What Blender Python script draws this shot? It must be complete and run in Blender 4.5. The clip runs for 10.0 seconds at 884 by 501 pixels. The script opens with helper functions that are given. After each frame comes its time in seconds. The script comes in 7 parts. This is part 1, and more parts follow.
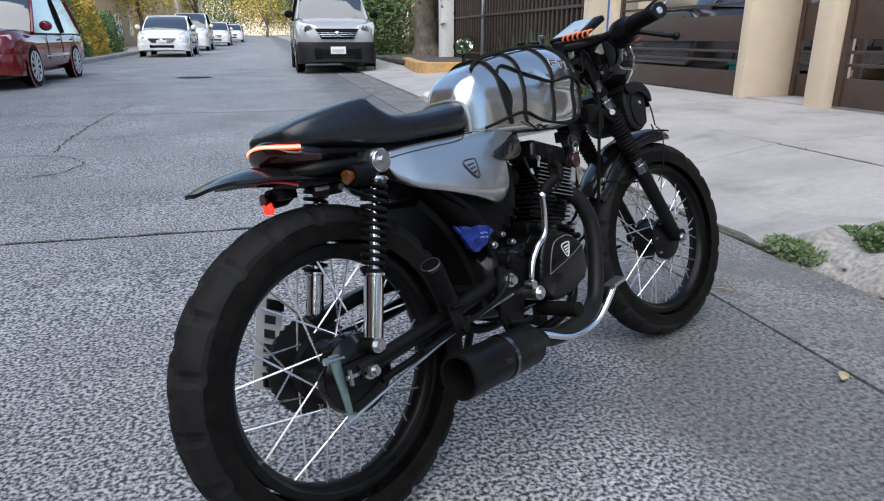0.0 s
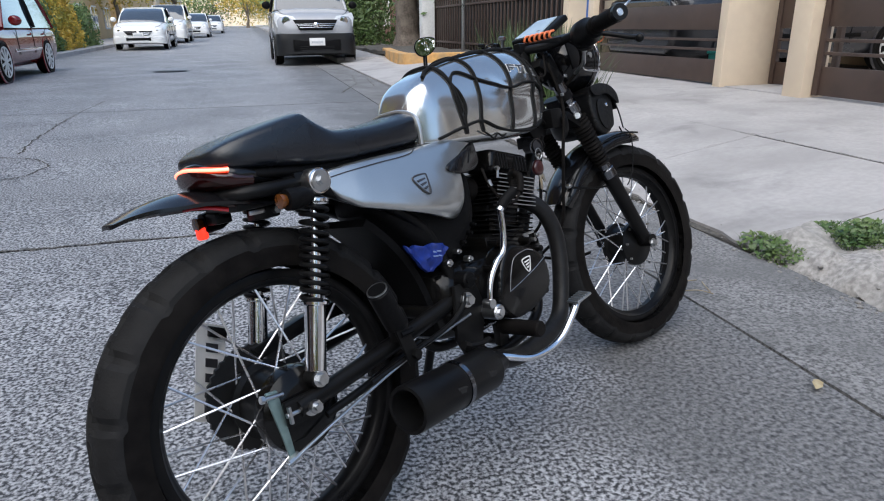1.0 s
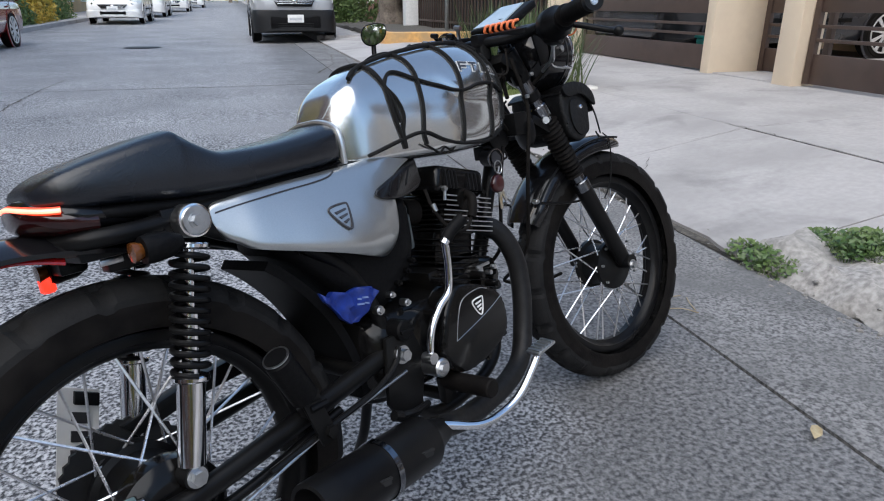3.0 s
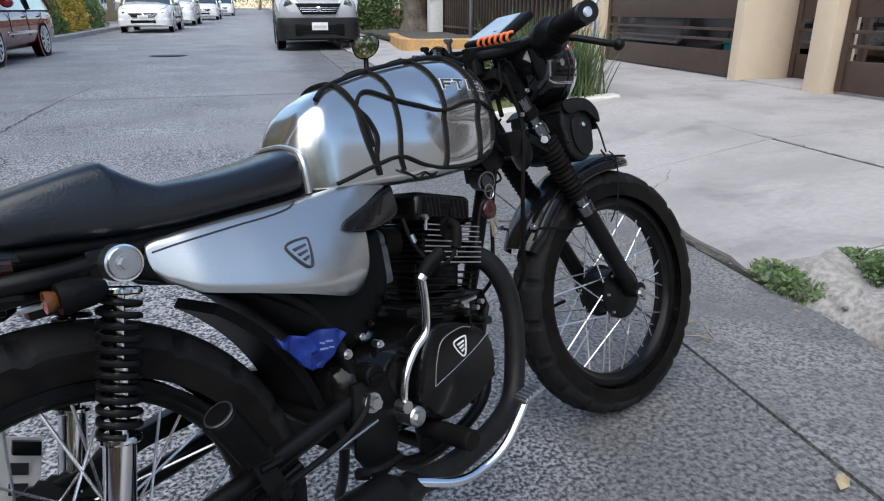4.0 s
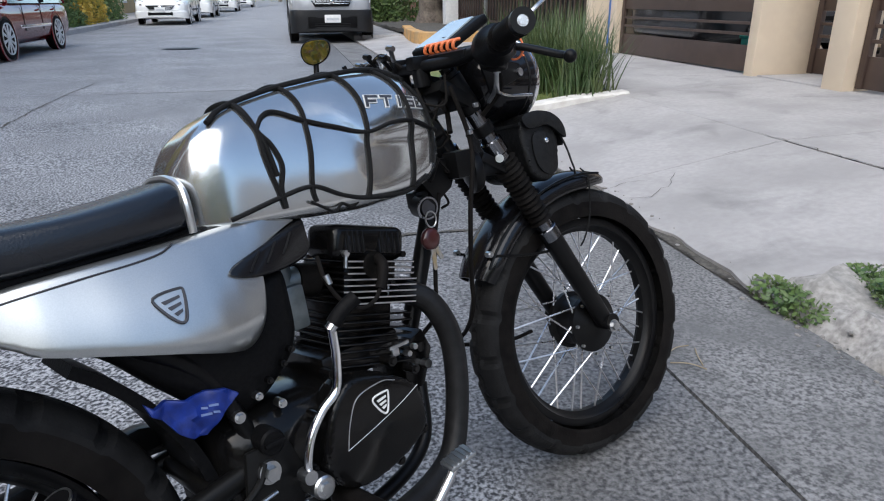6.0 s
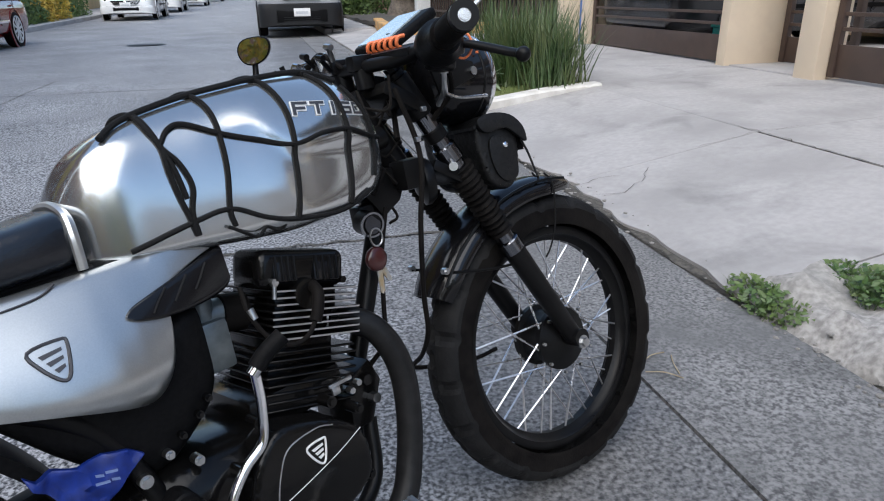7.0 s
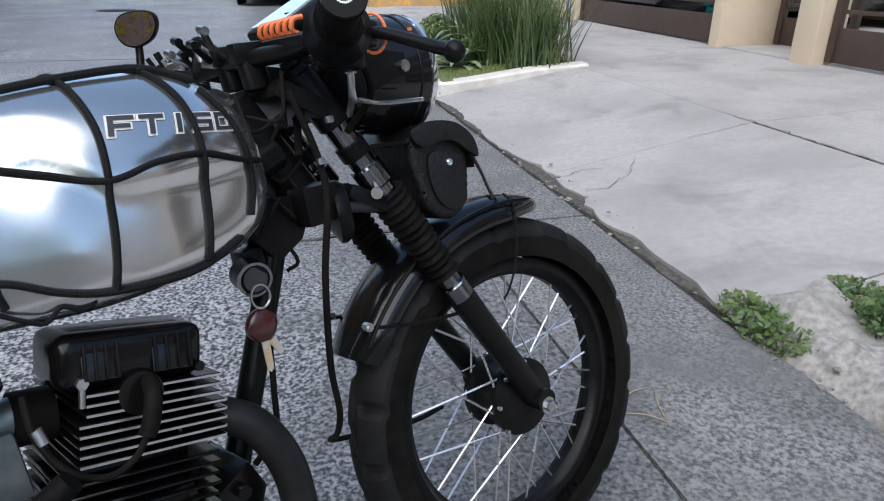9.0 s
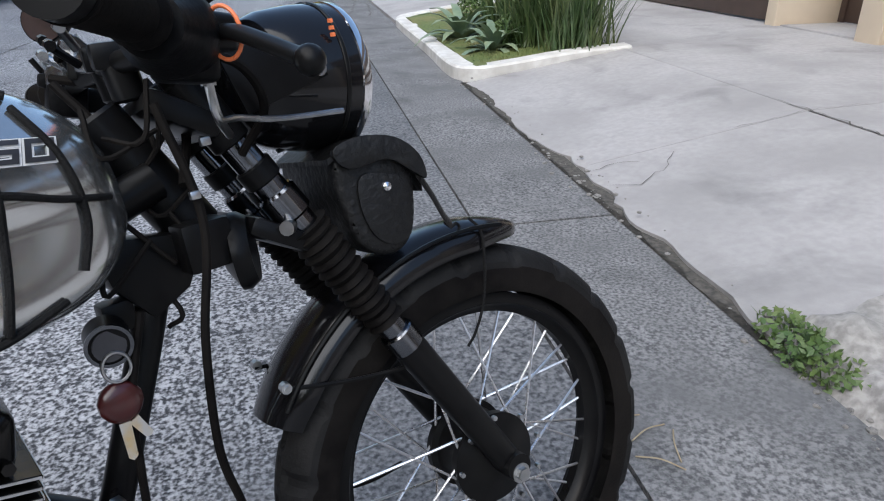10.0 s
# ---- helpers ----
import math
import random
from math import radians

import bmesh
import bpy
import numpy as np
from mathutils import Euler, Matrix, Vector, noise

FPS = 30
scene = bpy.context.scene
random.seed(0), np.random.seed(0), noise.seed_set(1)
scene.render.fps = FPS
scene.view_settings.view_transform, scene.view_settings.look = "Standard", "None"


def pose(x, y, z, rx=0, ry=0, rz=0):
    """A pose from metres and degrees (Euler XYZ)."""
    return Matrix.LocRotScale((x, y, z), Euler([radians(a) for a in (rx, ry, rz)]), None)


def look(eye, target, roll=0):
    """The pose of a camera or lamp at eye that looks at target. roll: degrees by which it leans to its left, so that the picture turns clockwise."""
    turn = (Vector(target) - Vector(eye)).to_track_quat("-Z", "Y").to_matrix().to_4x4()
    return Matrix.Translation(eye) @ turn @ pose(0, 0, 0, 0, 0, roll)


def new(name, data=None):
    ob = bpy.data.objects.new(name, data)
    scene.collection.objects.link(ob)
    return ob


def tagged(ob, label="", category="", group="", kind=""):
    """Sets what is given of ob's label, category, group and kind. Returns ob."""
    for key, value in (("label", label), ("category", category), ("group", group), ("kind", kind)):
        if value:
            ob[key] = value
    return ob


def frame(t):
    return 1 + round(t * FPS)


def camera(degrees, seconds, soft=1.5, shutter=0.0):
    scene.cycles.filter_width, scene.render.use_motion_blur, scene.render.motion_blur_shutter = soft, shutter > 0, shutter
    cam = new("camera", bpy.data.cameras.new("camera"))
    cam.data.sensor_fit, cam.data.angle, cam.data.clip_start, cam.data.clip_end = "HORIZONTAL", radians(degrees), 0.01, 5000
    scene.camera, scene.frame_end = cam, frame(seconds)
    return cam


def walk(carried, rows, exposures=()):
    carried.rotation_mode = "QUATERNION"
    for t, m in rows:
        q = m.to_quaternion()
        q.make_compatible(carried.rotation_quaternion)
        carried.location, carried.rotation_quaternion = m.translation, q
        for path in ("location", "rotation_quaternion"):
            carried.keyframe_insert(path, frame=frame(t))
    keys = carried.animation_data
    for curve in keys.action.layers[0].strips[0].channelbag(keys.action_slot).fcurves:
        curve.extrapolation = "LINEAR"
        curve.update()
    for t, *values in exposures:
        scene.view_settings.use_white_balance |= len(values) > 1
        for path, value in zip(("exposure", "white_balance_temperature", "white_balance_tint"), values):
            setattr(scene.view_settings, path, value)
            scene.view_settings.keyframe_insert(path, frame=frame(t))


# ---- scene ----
cam = camera(67.9, 10.0, soft=1.1)
METRES, EYE, TILT, LEAN, TURN = 1.469, 0.9074, 0.0, 0.0, 0.0
ROWS = [
    (0.0, 0.0, 0.0, 0.0, 0.02, -17.98, -0.07),
    (0.5, 0.0314, 0.0215, 0.0131, -0.34, -18.7, 0.35),
    (1.0, 0.0495, 0.0615, 0.0235, -1.35, -18.91, 0.54),
    (1.5, 0.0703, 0.109, 0.028, -1.2, -19.9, 0.89),
    (2.0, 0.0821, 0.1529, 0.0401, -1.92, -20.67, 0.17),
    (2.5, 0.0977, 0.2017, 0.0352, -2.83, -20.83, -0.43),
    (4.0, 0.1742, 0.3261, 0.0427, -0.15, -20.19, 0.15),
    (4.5, 0.209, 0.3536, 0.0485, 0.89, -20.33, -0.08),
    (5.0, 0.2365, 0.3751, 0.0538, 1.42, -19.96, -0.05),
    (6.5, 0.2893, 0.4737, 0.0572, 1.45, -21.32, 0.37),
    (7.0, 0.3059, 0.5177, 0.0569, -0.6, -21.53, 0.83),
    (7.5, 0.3184, 0.5673, 0.0577, -1.44, -22.47, 0.5),
    (8.0, 0.3249, 0.62, 0.058, -1.89, -23.25, 0.5),
    (8.5, 0.3346, 0.6703, 0.0613, -2.04, -23.5, 0.2),
    (9.0, 0.3671, 0.7191, 0.0535, -1.41, -23.76, -0.46),
    (9.5, 0.408, 0.7662, 0.0504, -0.04, -24.45, 0.46),
    (10.0, 0.4565, 0.8517, 0.0492, 2.69, -25.34, 0.57),
]
walk(cam, [(t, pose(0, 0, EYE, TILT, LEAN, TURN) @ pose(METRES * x, METRES * y, METRES * z, 90 + pitch, roll, yaw)) for t, x, y, z, yaw, pitch, roll in ROWS], exposures=((0.0, 1.14, 6500, 7), (10.0, 1.14, 6500, 7)))

# ---- world and light ----
SUN_ELEV, SUN_AZ = radians(44), radians(208)
world = bpy.data.worlds.new("world")
scene.world = world
world.use_nodes = True
wn = world.node_tree.nodes
sky = wn.new("ShaderNodeTexSky")
sky.sky_type, sky.sun_disc = "NISHITA", False
sky.sun_elevation, sky.sun_rotation = SUN_ELEV, SUN_AZ
wn["Background"].inputs["Strength"].default_value = 0.132
world.node_tree.links.new(sky.outputs[0], wn["Background"].inputs["Color"])
sun = new("sun", bpy.data.lights.new("sun", "SUN"))
sun.data.energy, sun.data.angle, sun.data.color = 2.35, radians(100), (1.0, 0.95, 0.90)
sun_dir = Vector((math.sin(SUN_AZ) * math.cos(SUN_ELEV), math.cos(SUN_AZ) * math.cos(SUN_ELEV), math.sin(SUN_ELEV)))
sun.matrix_world = look(sun_dir * 40, (0, 0, 0))


# ---- materials ----
def mat(name, c1, c2=None, scale=20.0, rough=0.6, metal=0.0, bump=0.0, bscale=None, rvar=0.08, coat=0.0, detail=6.0, c3=None, big=1.5, lo=0.35, hi=0.65, emit=None, power=0.0, rand=0.0, spec=0.5, spots=None):
    """A surface with two scales of variation: fine grain between c1 and c2, broad stains towards c3."""
    m = bpy.data.materials.new(name)
    m.use_nodes = True
    nt = m.node_tree
    n, li = nt.nodes, nt.links
    b = n["Principled BSDF"]
    b.inputs["Roughness"].default_value, b.inputs["Metallic"].default_value = rough, metal
    b.inputs["Coat Weight"].default_value = coat
    b.inputs["Specular IOR Level"].default_value = spec
    b.inputs["Coat Roughness"].default_value = 0.06
    tc = n.new("ShaderNodeTexCoord")

    def noise_tex(s, d):
        t = n.new("ShaderNodeTexNoise")
        t.inputs["Scale"].default_value, t.inputs["Detail"].default_value = s, d
        li.new(tc.outputs["Object"], t.inputs["Vector"])
        return t

    fine, broad = noise_tex(scale, detail), noise_tex(big, 4.0)

    def ramp(src, a, z):
        r = n.new("ShaderNodeMapRange")
        r.inputs["From Min"].default_value, r.inputs["From Max"].default_value = a, z
        li.new(src, r.inputs["Value"])
        return r.outputs[0]

    def mix(f, a, z):
        x = n.new("ShaderNodeMix")
        x.data_type = "RGBA"
        li.new(f, x.inputs["Factor"])
        for s, v in ((x.inputs["A"], a), (x.inputs["B"], z)):
            if isinstance(v, tuple):
                s.default_value = (*v, 1)
            else:
                li.new(v, s)
        return x.outputs["Result"]

    c2 = c2 or tuple(0.8 * v for v in c1)
    col = mix(ramp(fine.outputs["Fac"], lo, hi), c1, c2)
    if c3:
        col = mix(ramp(broad.outputs["Fac"], 0.42, 0.72), col, c3)
    if spots:
        sp = noise_tex(spots, 9.0)
        sp.inputs["Distortion"].default_value = 0.5
        dark = n.new("ShaderNodeMix")
        dark.data_type, dark.blend_type = "RGBA", "MULTIPLY"
        dark.inputs["B"].default_value = (0.45, 0.46, 0.46, 1)
        f = ramp(sp.outputs["Fac"], 0.56, 0.74)
        f.node.inputs["To Max"].default_value = 0.55
        li.new(f, dark.inputs["Factor"])
        li.new(col, dark.inputs["A"])
        col = dark.outputs["Result"]
    if rand:
        oi = n.new("ShaderNodeObjectInfo")
        hs = n.new("ShaderNodeHueSaturation")
        li.new(ramp(oi.outputs["Random"], 0, 1), hs.inputs["Value"])
        mr = hs.inputs["Value"].links[0].from_node
        mr.inputs["To Min"].default_value, mr.inputs["To Max"].default_value = 1 - rand, 1 + rand
        li.new(col, hs.inputs["Color"])
        col = hs.outputs["Color"]
    li.new(col, b.inputs["Base Color"])
    r = ramp(broad.outputs["Fac"], 0.3, 0.7)
    r.node.inputs["To Min"].default_value, r.node.inputs["To Max"].default_value = max(0.02, rough - rvar), min(1, rough + rvar)
    li.new(r, b.inputs["Roughness"])
    if bump:
        bp = n.new("ShaderNodeBump")
        bp.inputs["Strength"].default_value, bp.inputs["Distance"].default_value = min(1, bump), 0.004
        src = noise_tex(bscale, 5.0) if bscale else fine
        li.new(src.outputs["Fac"], bp.inputs["Height"])
        li.new(bp.outputs[0], b.inputs["Normal"])
    if emit:
        b.inputs["Emission Color"].default_value = (*emit, 1)
        b.inputs["Emission Strength"].default_value = power
    return m


def asphalt_mat():
    """Worn asphalt with light stone chips showing in a dark binder."""
    m = bpy.data.materials.new("chip asphalt")
    m.use_nodes = True
    n, li = m.node_tree.nodes, m.node_tree.links
    b = n["Principled BSDF"]
    tc = n.new("ShaderNodeTexCoord")
    vor = n.new("ShaderNodeTexVoronoi")
    vor.inputs["Scale"].default_value = 115
    fine = n.new("ShaderNodeTexNoise")
    fine.inputs["Scale"].default_value, fine.inputs["Detail"].default_value = 95, 4
    broad = n.new("ShaderNodeTexNoise")
    broad.inputs["Scale"].default_value, broad.inputs["Detail"].default_value = 1.1, 5
    for t in (vor, fine, broad):
        li.new(tc.outputs["Object"], t.inputs["Vector"])
    r = n.new("ShaderNodeValToRGB")
    r.color_ramp.elements[0].position, r.color_ramp.elements[0].color = 0.40, (0.03, 0.031, 0.035, 1)
    r.color_ramp.elements[1].position, r.color_ramp.elements[1].color = 0.60, (0.54, 0.54, 0.555, 1)
    e = r.color_ramp.elements.new(0.5)
    e.color = (0.255, 0.256, 0.266, 1)
    li.new(fine.outputs["Fac"], r.inputs["Fac"])
    hs = n.new("ShaderNodeHueSaturation")
    mr = n.new("ShaderNodeMapRange")
    mr.inputs["From Min"].default_value, mr.inputs["From Max"].default_value = 0.3, 0.7
    mr.inputs["To Min"].default_value, mr.inputs["To Max"].default_value = 0.8, 1.2
    li.new(broad.outputs["Fac"], mr.inputs["Value"])
    li.new(mr.outputs[0], hs.inputs["Value"])
    chip = n.new("ShaderNodeMix")
    chip.data_type, chip.blend_type = "RGBA", "MULTIPLY"
    chip.inputs["Factor"].default_value = 0.35
    li.new(r.outputs[0], chip.inputs["A"])
    bw = n.new("ShaderNodeRGBToBW")
    li.new(vor.outputs["Color"], bw.inputs[0])
    li.new(bw.outputs[0], chip.inputs["B"])
    # towards the gutter the chips are buried in fine dark dirt
    sep = n.new("ShaderNodeSeparateXYZ")
    li.new(tc.outputs["Object"], sep.inputs[0])
    edge = n.new("ShaderNodeTexNoise")
    edge.inputs["Scale"].default_value, edge.inputs["Detail"].default_value = 3.5, 7
    li.new(tc.outputs["Object"], edge.inputs["Vector"])
    add = n.new("ShaderNodeMath")
    add.operation = "MULTIPLY_ADD"
    add.inputs[1].default_value = 1.1
    li.new(edge.outputs["Fac"], add.inputs[0])
    li.new(sep.outputs["X"], add.inputs[2])
    wash = n.new("ShaderNodeMapRange")
    wash.interpolation_type = "SMOOTHSTEP"
    wash.inputs["From Min"].default_value, wash.inputs["From Max"].default_value = 1.15, 1.75
    wash.inputs["To Max"].default_value = 0.82
    li.new(add.outputs[0], wash.inputs["Value"])
    streak = n.new("ShaderNodeTexNoise")
    streak.inputs["Scale"].default_value, streak.inputs["Detail"].default_value = 70, 9
    li.new(tc.outputs["Object"], streak.inputs["Vector"])
    dr = n.new("ShaderNodeValToRGB")
    dr.color_ramp.elements[0].position, dr.color_ramp.elements[0].color = 0.38, (0.04, 0.041, 0.044, 1)
    dr.color_ramp.elements[1].position, dr.color_ramp.elements[1].color = 0.62, (0.20, 0.199, 0.20, 1)
    li.new(streak.outputs["Fac"], dr.inputs["Fac"])
    dirty = n.new("ShaderNodeMix")
    dirty.data_type = "RGBA"
    li.new(wash.outputs[0], dirty.inputs["Factor"])
    li.new(chip.outputs["Result"], dirty.inputs["A"])
    li.new(dr.outputs[0], dirty.inputs["B"])
    li.new(dirty.outputs["Result"], hs.inputs["Color"])
    li.new(hs.outputs[0], b.inputs["Base Color"])
    b.inputs["Roughness"].default_value = 0.66
    bp = n.new("ShaderNodeBump")
    bp.inputs["Strength"].default_value, bp.inputs["Distance"].default_value = 0.6, 0.004
    li.new(fine.outputs["Fac"], bp.inputs["Height"])
    li.new(bp.outputs[0], b.inputs["Normal"])
    return m


ASPHALT = asphalt_mat()
GUTTER = mat("worn concrete gutter", (0.265, 0.263, 0.262), (0.070, 0.070, 0.073), 95, 0.82, bump=0.5, c3=(0.125, 0.125, 0.127), big=2.6, lo=0.38, hi=0.64, detail=9, spots=3.5)
CONCRETE = mat("pale driveway concrete", (0.41, 0.395, 0.388), (0.36, 0.345, 0.34), 30, 0.8, bump=0.25, bscale=150, c3=(0.29, 0.28, 0.275), big=1.7, spots=2.2)
RUBBLE = mat("crumbled concrete", (0.42, 0.40, 0.38), (0.20, 0.19, 0.18), 45, 0.9, bump=0.8, c3=(0.28, 0.27, 0.25))
DIRT = mat("dirt in joints", (0.05, 0.047, 0.043), (0.11, 0.10, 0.085), 50, 0.95, bump=0.6)
GROUND = mat("distant ground", (0.16, 0.15, 0.13), (0.10, 0.11, 0.07), 2, 0.95, c3=(0.2, 0.18, 0.15), big=0.2)
WHITE_KERB = mat("white painted kerb", (0.74, 0.73, 0.70), (0.60, 0.58, 0.55), 14, 0.7, bump=0.3, c3=(0.5, 0.48, 0.44), big=3)
YELLOW_KERB = mat("yellow painted kerb", (0.66, 0.37, 0.12), (0.50, 0.28, 0.10), 14, 0.7, bump=0.3, c3=(0.35, 0.25, 0.14), big=3)
CREAM = mat("cream painted plaster", (0.72, 0.60, 0.45), (0.68, 0.56, 0.42), 9, 0.75, bump=0.25, bscale=90, c3=(0.62, 0.52, 0.40), big=1.2)
OCHRE = mat("ochre plaster", (0.62, 0.42, 0.20), (0.56, 0.38, 0.19), 9, 0.8, bump=0.25, c3=(0.5, 0.36, 0.2), big=1.2)
BROWN_STEEL = mat("brown painted steel", (0.065, 0.042, 0.034), (0.052, 0.034, 0.028), 8, 0.45, bump=0.06, c3=(0.08, 0.055, 0.045))
DARK_STEEL = mat("dark iron", (0.012, 0.012, 0.013), (0.02, 0.02, 0.02), 20, 0.5, spec=0.3)
LEAF = mat("green leaves", (0.05, 0.10, 0.025), (0.09, 0.15, 0.035), 8, 0.5, c3=(0.12, 0.16, 0.05), big=5)
REED = mat("dark green reed blades", (0.045, 0.085, 0.03), (0.07, 0.12, 0.04), 8, 0.5, c3=(0.13, 0.15, 0.06), big=4)
AGAVE = mat("pale agave leaves", (0.13, 0.20, 0.13), (0.20, 0.27, 0.17), 9, 0.45, c3=(0.26, 0.30, 0.18), big=6)
# sun on the leaves is put into this bright yellow orange
SUNLIT_LEAF = mat("sunlit yellow green leaves", (0.46, 0.34, 0.035), (0.16, 0.17, 0.03), 8, 0.55, c3=(0.60, 0.34, 0.035), big=1.5)
GRASS = mat("short grass", (0.08, 0.12, 0.03), (0.14, 0.17, 0.05), 30, 0.8, bump=0.8, c3=(0.2, 0.18, 0.08), big=3)
BARK = mat("rough grey bark", (0.13, 0.10, 0.08), (0.06, 0.05, 0.04), 18, 0.9, bump=0.9, c3=(0.18, 0.15, 0.12), big=3)
GLASS_DARK = mat("tinted car glass", (0.03, 0.04, 0.05), (0.025, 0.03, 0.04), 3, 0.05, coat=1.0, spec=1.0)
# motorcycle
SILVER = mat("silver metallic lacquer", (0.58, 0.595, 0.595), (0.535, 0.55, 0.55), 600, 0.17, metal=0.92, coat=0.5, rvar=0.02)
SILVER_SATIN = mat("satin silver lacquer", (0.51, 0.525, 0.525), (0.47, 0.485, 0.485), 600, 0.30, metal=0.92, coat=0.25, rvar=0.03)
BLACK_GLOSS = mat("gloss black paint", (0.005, 0.005, 0.006), (0.007, 0.007, 0.008), 12, 0.17, coat=0.15, spec=0.35)
BLACK_SATIN = mat("satin black paint", (0.004, 0.004, 0.0045), (0.006, 0.006, 0.0065), 30, 0.34, bump=0.05, c3=(0.008, 0.008, 0.008), big=9, spec=0.16)
BLACK_PLASTIC = mat("black moulded plastic", (0.004, 0.004, 0.0045), (0.007, 0.007, 0.0075), 180, 0.48, bump=0.15, spec=0.08)
TYRE = mat("worn tyre rubber", (0.0095, 0.0095, 0.0100), (0.015, 0.015, 0.0155), 40, 0.64, bump=0.25, bscale=200, c3=(0.022, 0.0215, 0.021), big=6, spec=0.11)
RUBBER = mat("black rubber", (0.0055, 0.005, 0.005), (0.010, 0.009, 0.0085), 40, 0.6, bump=0.2, bscale=200, c3=(0.014, 0.0125, 0.0115), big=5, spec=0.05)
VINYL = mat("black seat vinyl", (0.005, 0.0065, 0.010), (0.007, 0.009, 0.013), 350, 0.27, bump=0.15, c3=(0.008, 0.010, 0.015), big=4, spec=0.6)
LEATHER = mat("black leather", (0.005, 0.005, 0.0055), (0.010, 0.010, 0.010), 120, 0.5, bump=0.5, spec=0.3)
CHROME = mat("chrome", (0.82, 0.83, 0.85), (0.75, 0.76, 0.78), 30, 0.12, metal=1.0, rvar=0.05)
DARK_CHROME = mat("dark chrome", (0.22, 0.23, 0.25), (0.17, 0.18, 0.20), 30, 0.16, metal=1.0, rvar=0.05)
STEEL = mat("zinc plated steel", (0.55, 0.56, 0.57), (0.42, 0.43, 0.44), 60, 0.32, metal=1.0)
CARB = mat("dull grey casting", (0.22, 0.25, 0.26), (0.16, 0.185, 0.195), 60, 0.38, metal=0.6)
SPOKE = mat("bright spoke steel", (0.78, 0.78, 0.80), (0.65, 0.65, 0.67), 40, 0.3, metal=0.9)
ENGINE = mat("black engine paint", (0.003, 0.003, 0.0035), (0.005, 0.005, 0.005), 60, 0.17, bump=0.06, c3=(0.006, 0.0055, 0.005), big=14, spec=0.25)
FIN_EDGE = mat("machined fin edge", (0.62, 0.62, 0.64), (0.5, 0.5, 0.52), 80, 0.3, metal=0.9)
WRAP = mat("matt black exhaust coating", (0.009, 0.009, 0.0095), (0.014, 0.014, 0.0145), 60, 0.42, bump=0.15, spec=0.2)
TRIM = mat("pale silver trim", (0.74, 0.74, 0.73), (0.66, 0.66, 0.65), 30, 0.25, metal=0.85)
CORD = mat("black elastic cord", (0.005, 0.005, 0.0055), (0.009, 0.009, 0.009), 400, 0.75, bump=0.5, spec=0.2)
TAIL_LENS = mat("dark red tail lens", (0.022, 0.002, 0.002), (0.014, 0.0015, 0.0015), 40, 0.15, coat=0.3)
TAIL_LED = mat("lit tail light strip", (0.7, 0.06, 0.04), (0.7, 0.05, 0.03), 40, 0.4, emit=(1.0, 0.06, 0.02), power=0.9)
TAIL_CORE = mat("lit tail light core", (0.9, 0.5, 0.35), (0.9, 0.45, 0.3), 40, 0.4, emit=(1.0, 0.34, 0.22), power=0.8)
AMBER = mat("amber lens", (0.13, 0.042, 0.008), (0.09, 0.03, 0.007), 40, 0.2, coat=0.3)
RED_PLASTIC = mat("red reflector", (0.5, 0.02, 0.015), (0.4, 0.015, 0.012), 60, 0.2, coat=0.5, emit=(1.0, 0.04, 0.02), power=0.8)
RED_LENS = mat("red plastic lens", (0.40, 0.010, 0.010), (0.30, 0.008, 0.008), 60, 0.2, coat=0.4)
ORANGE = mat("orange plastic", (0.85, 0.22, 0.08), (0.75, 0.18, 0.06), 60, 0.45)
BLUE_CLOTH = mat("blue nylon cloth", (0.004, 0.028, 0.24), (0.003, 0.015, 0.13), 60, 0.5, bump=0.4)
WHITE = mat("white paint", (0.78, 0.78, 0.77), (0.7, 0.7, 0.69), 20, 0.5)
TEAL = mat("zinc green brake arm", (0.26, 0.36, 0.36), (0.2, 0.29, 0.29), 60, 0.4, metal=0.7)
DECAL_DARK = mat("dark decal film", (0.03, 0.03, 0.035), (0.04, 0.04, 0.045), 60, 0.35)
DARK_RED = mat("dark red lacquer", (0.055, 0.008, 0.008), (0.035, 0.006, 0.006), 40, 0.3, coat=0.4)
GOLD_TINT = mat("brass key", (0.75, 0.6, 0.35), (0.7, 0.7, 0.68), 60, 0.3, metal=0.9)
LCD = mat("grey display glass", (0.40, 0.45, 0.46), (0.33, 0.38, 0.39), 20, 0.12, coat=0.8)
MIRROR = mat("mirror glass", (0.9, 0.9, 0.9), (0.88, 0.88, 0.88), 5, 0.03, metal=1.0, rvar=0.01)


# ---- mesh helpers ----
def finish(bm, smooth=True, angle=40):
    bmesh.ops.recalc_face_normals(bm, faces=bm.faces)
    for f in bm.faces:
        f.smooth = smooth
    lim = radians(angle)
    for e in bm.edges:
        if len(e.link_faces) == 2 and e.calc_face_angle(0) > lim:
            e.smooth = False


def mesh_of(name, bm, material, smooth=True, angle=40):
    finish(bm, smooth, angle)
    me = bpy.data.meshes.new(name)
    bm.to_mesh(me)
    bm.free()
    me.materials.append(material)
    return me


def part(name, bm, material, parent, label="", m=None, smooth=True, angle=40):
    me = bm if isinstance(bm, bpy.types.Mesh) else mesh_of(name, bm, material, smooth, angle)
    ob = new(name, me)
    ob.parent = parent
    if m is not None:
        ob.matrix_basis = m
    if label:
        ob["label"] = label
    return ob


def thing(name, m, label, category, group="", kind=""):
    ob = new(name)
    ob.empty_display_size = 0.1
    ob.matrix_world = m
    return tagged(ob, label, category, group, kind)


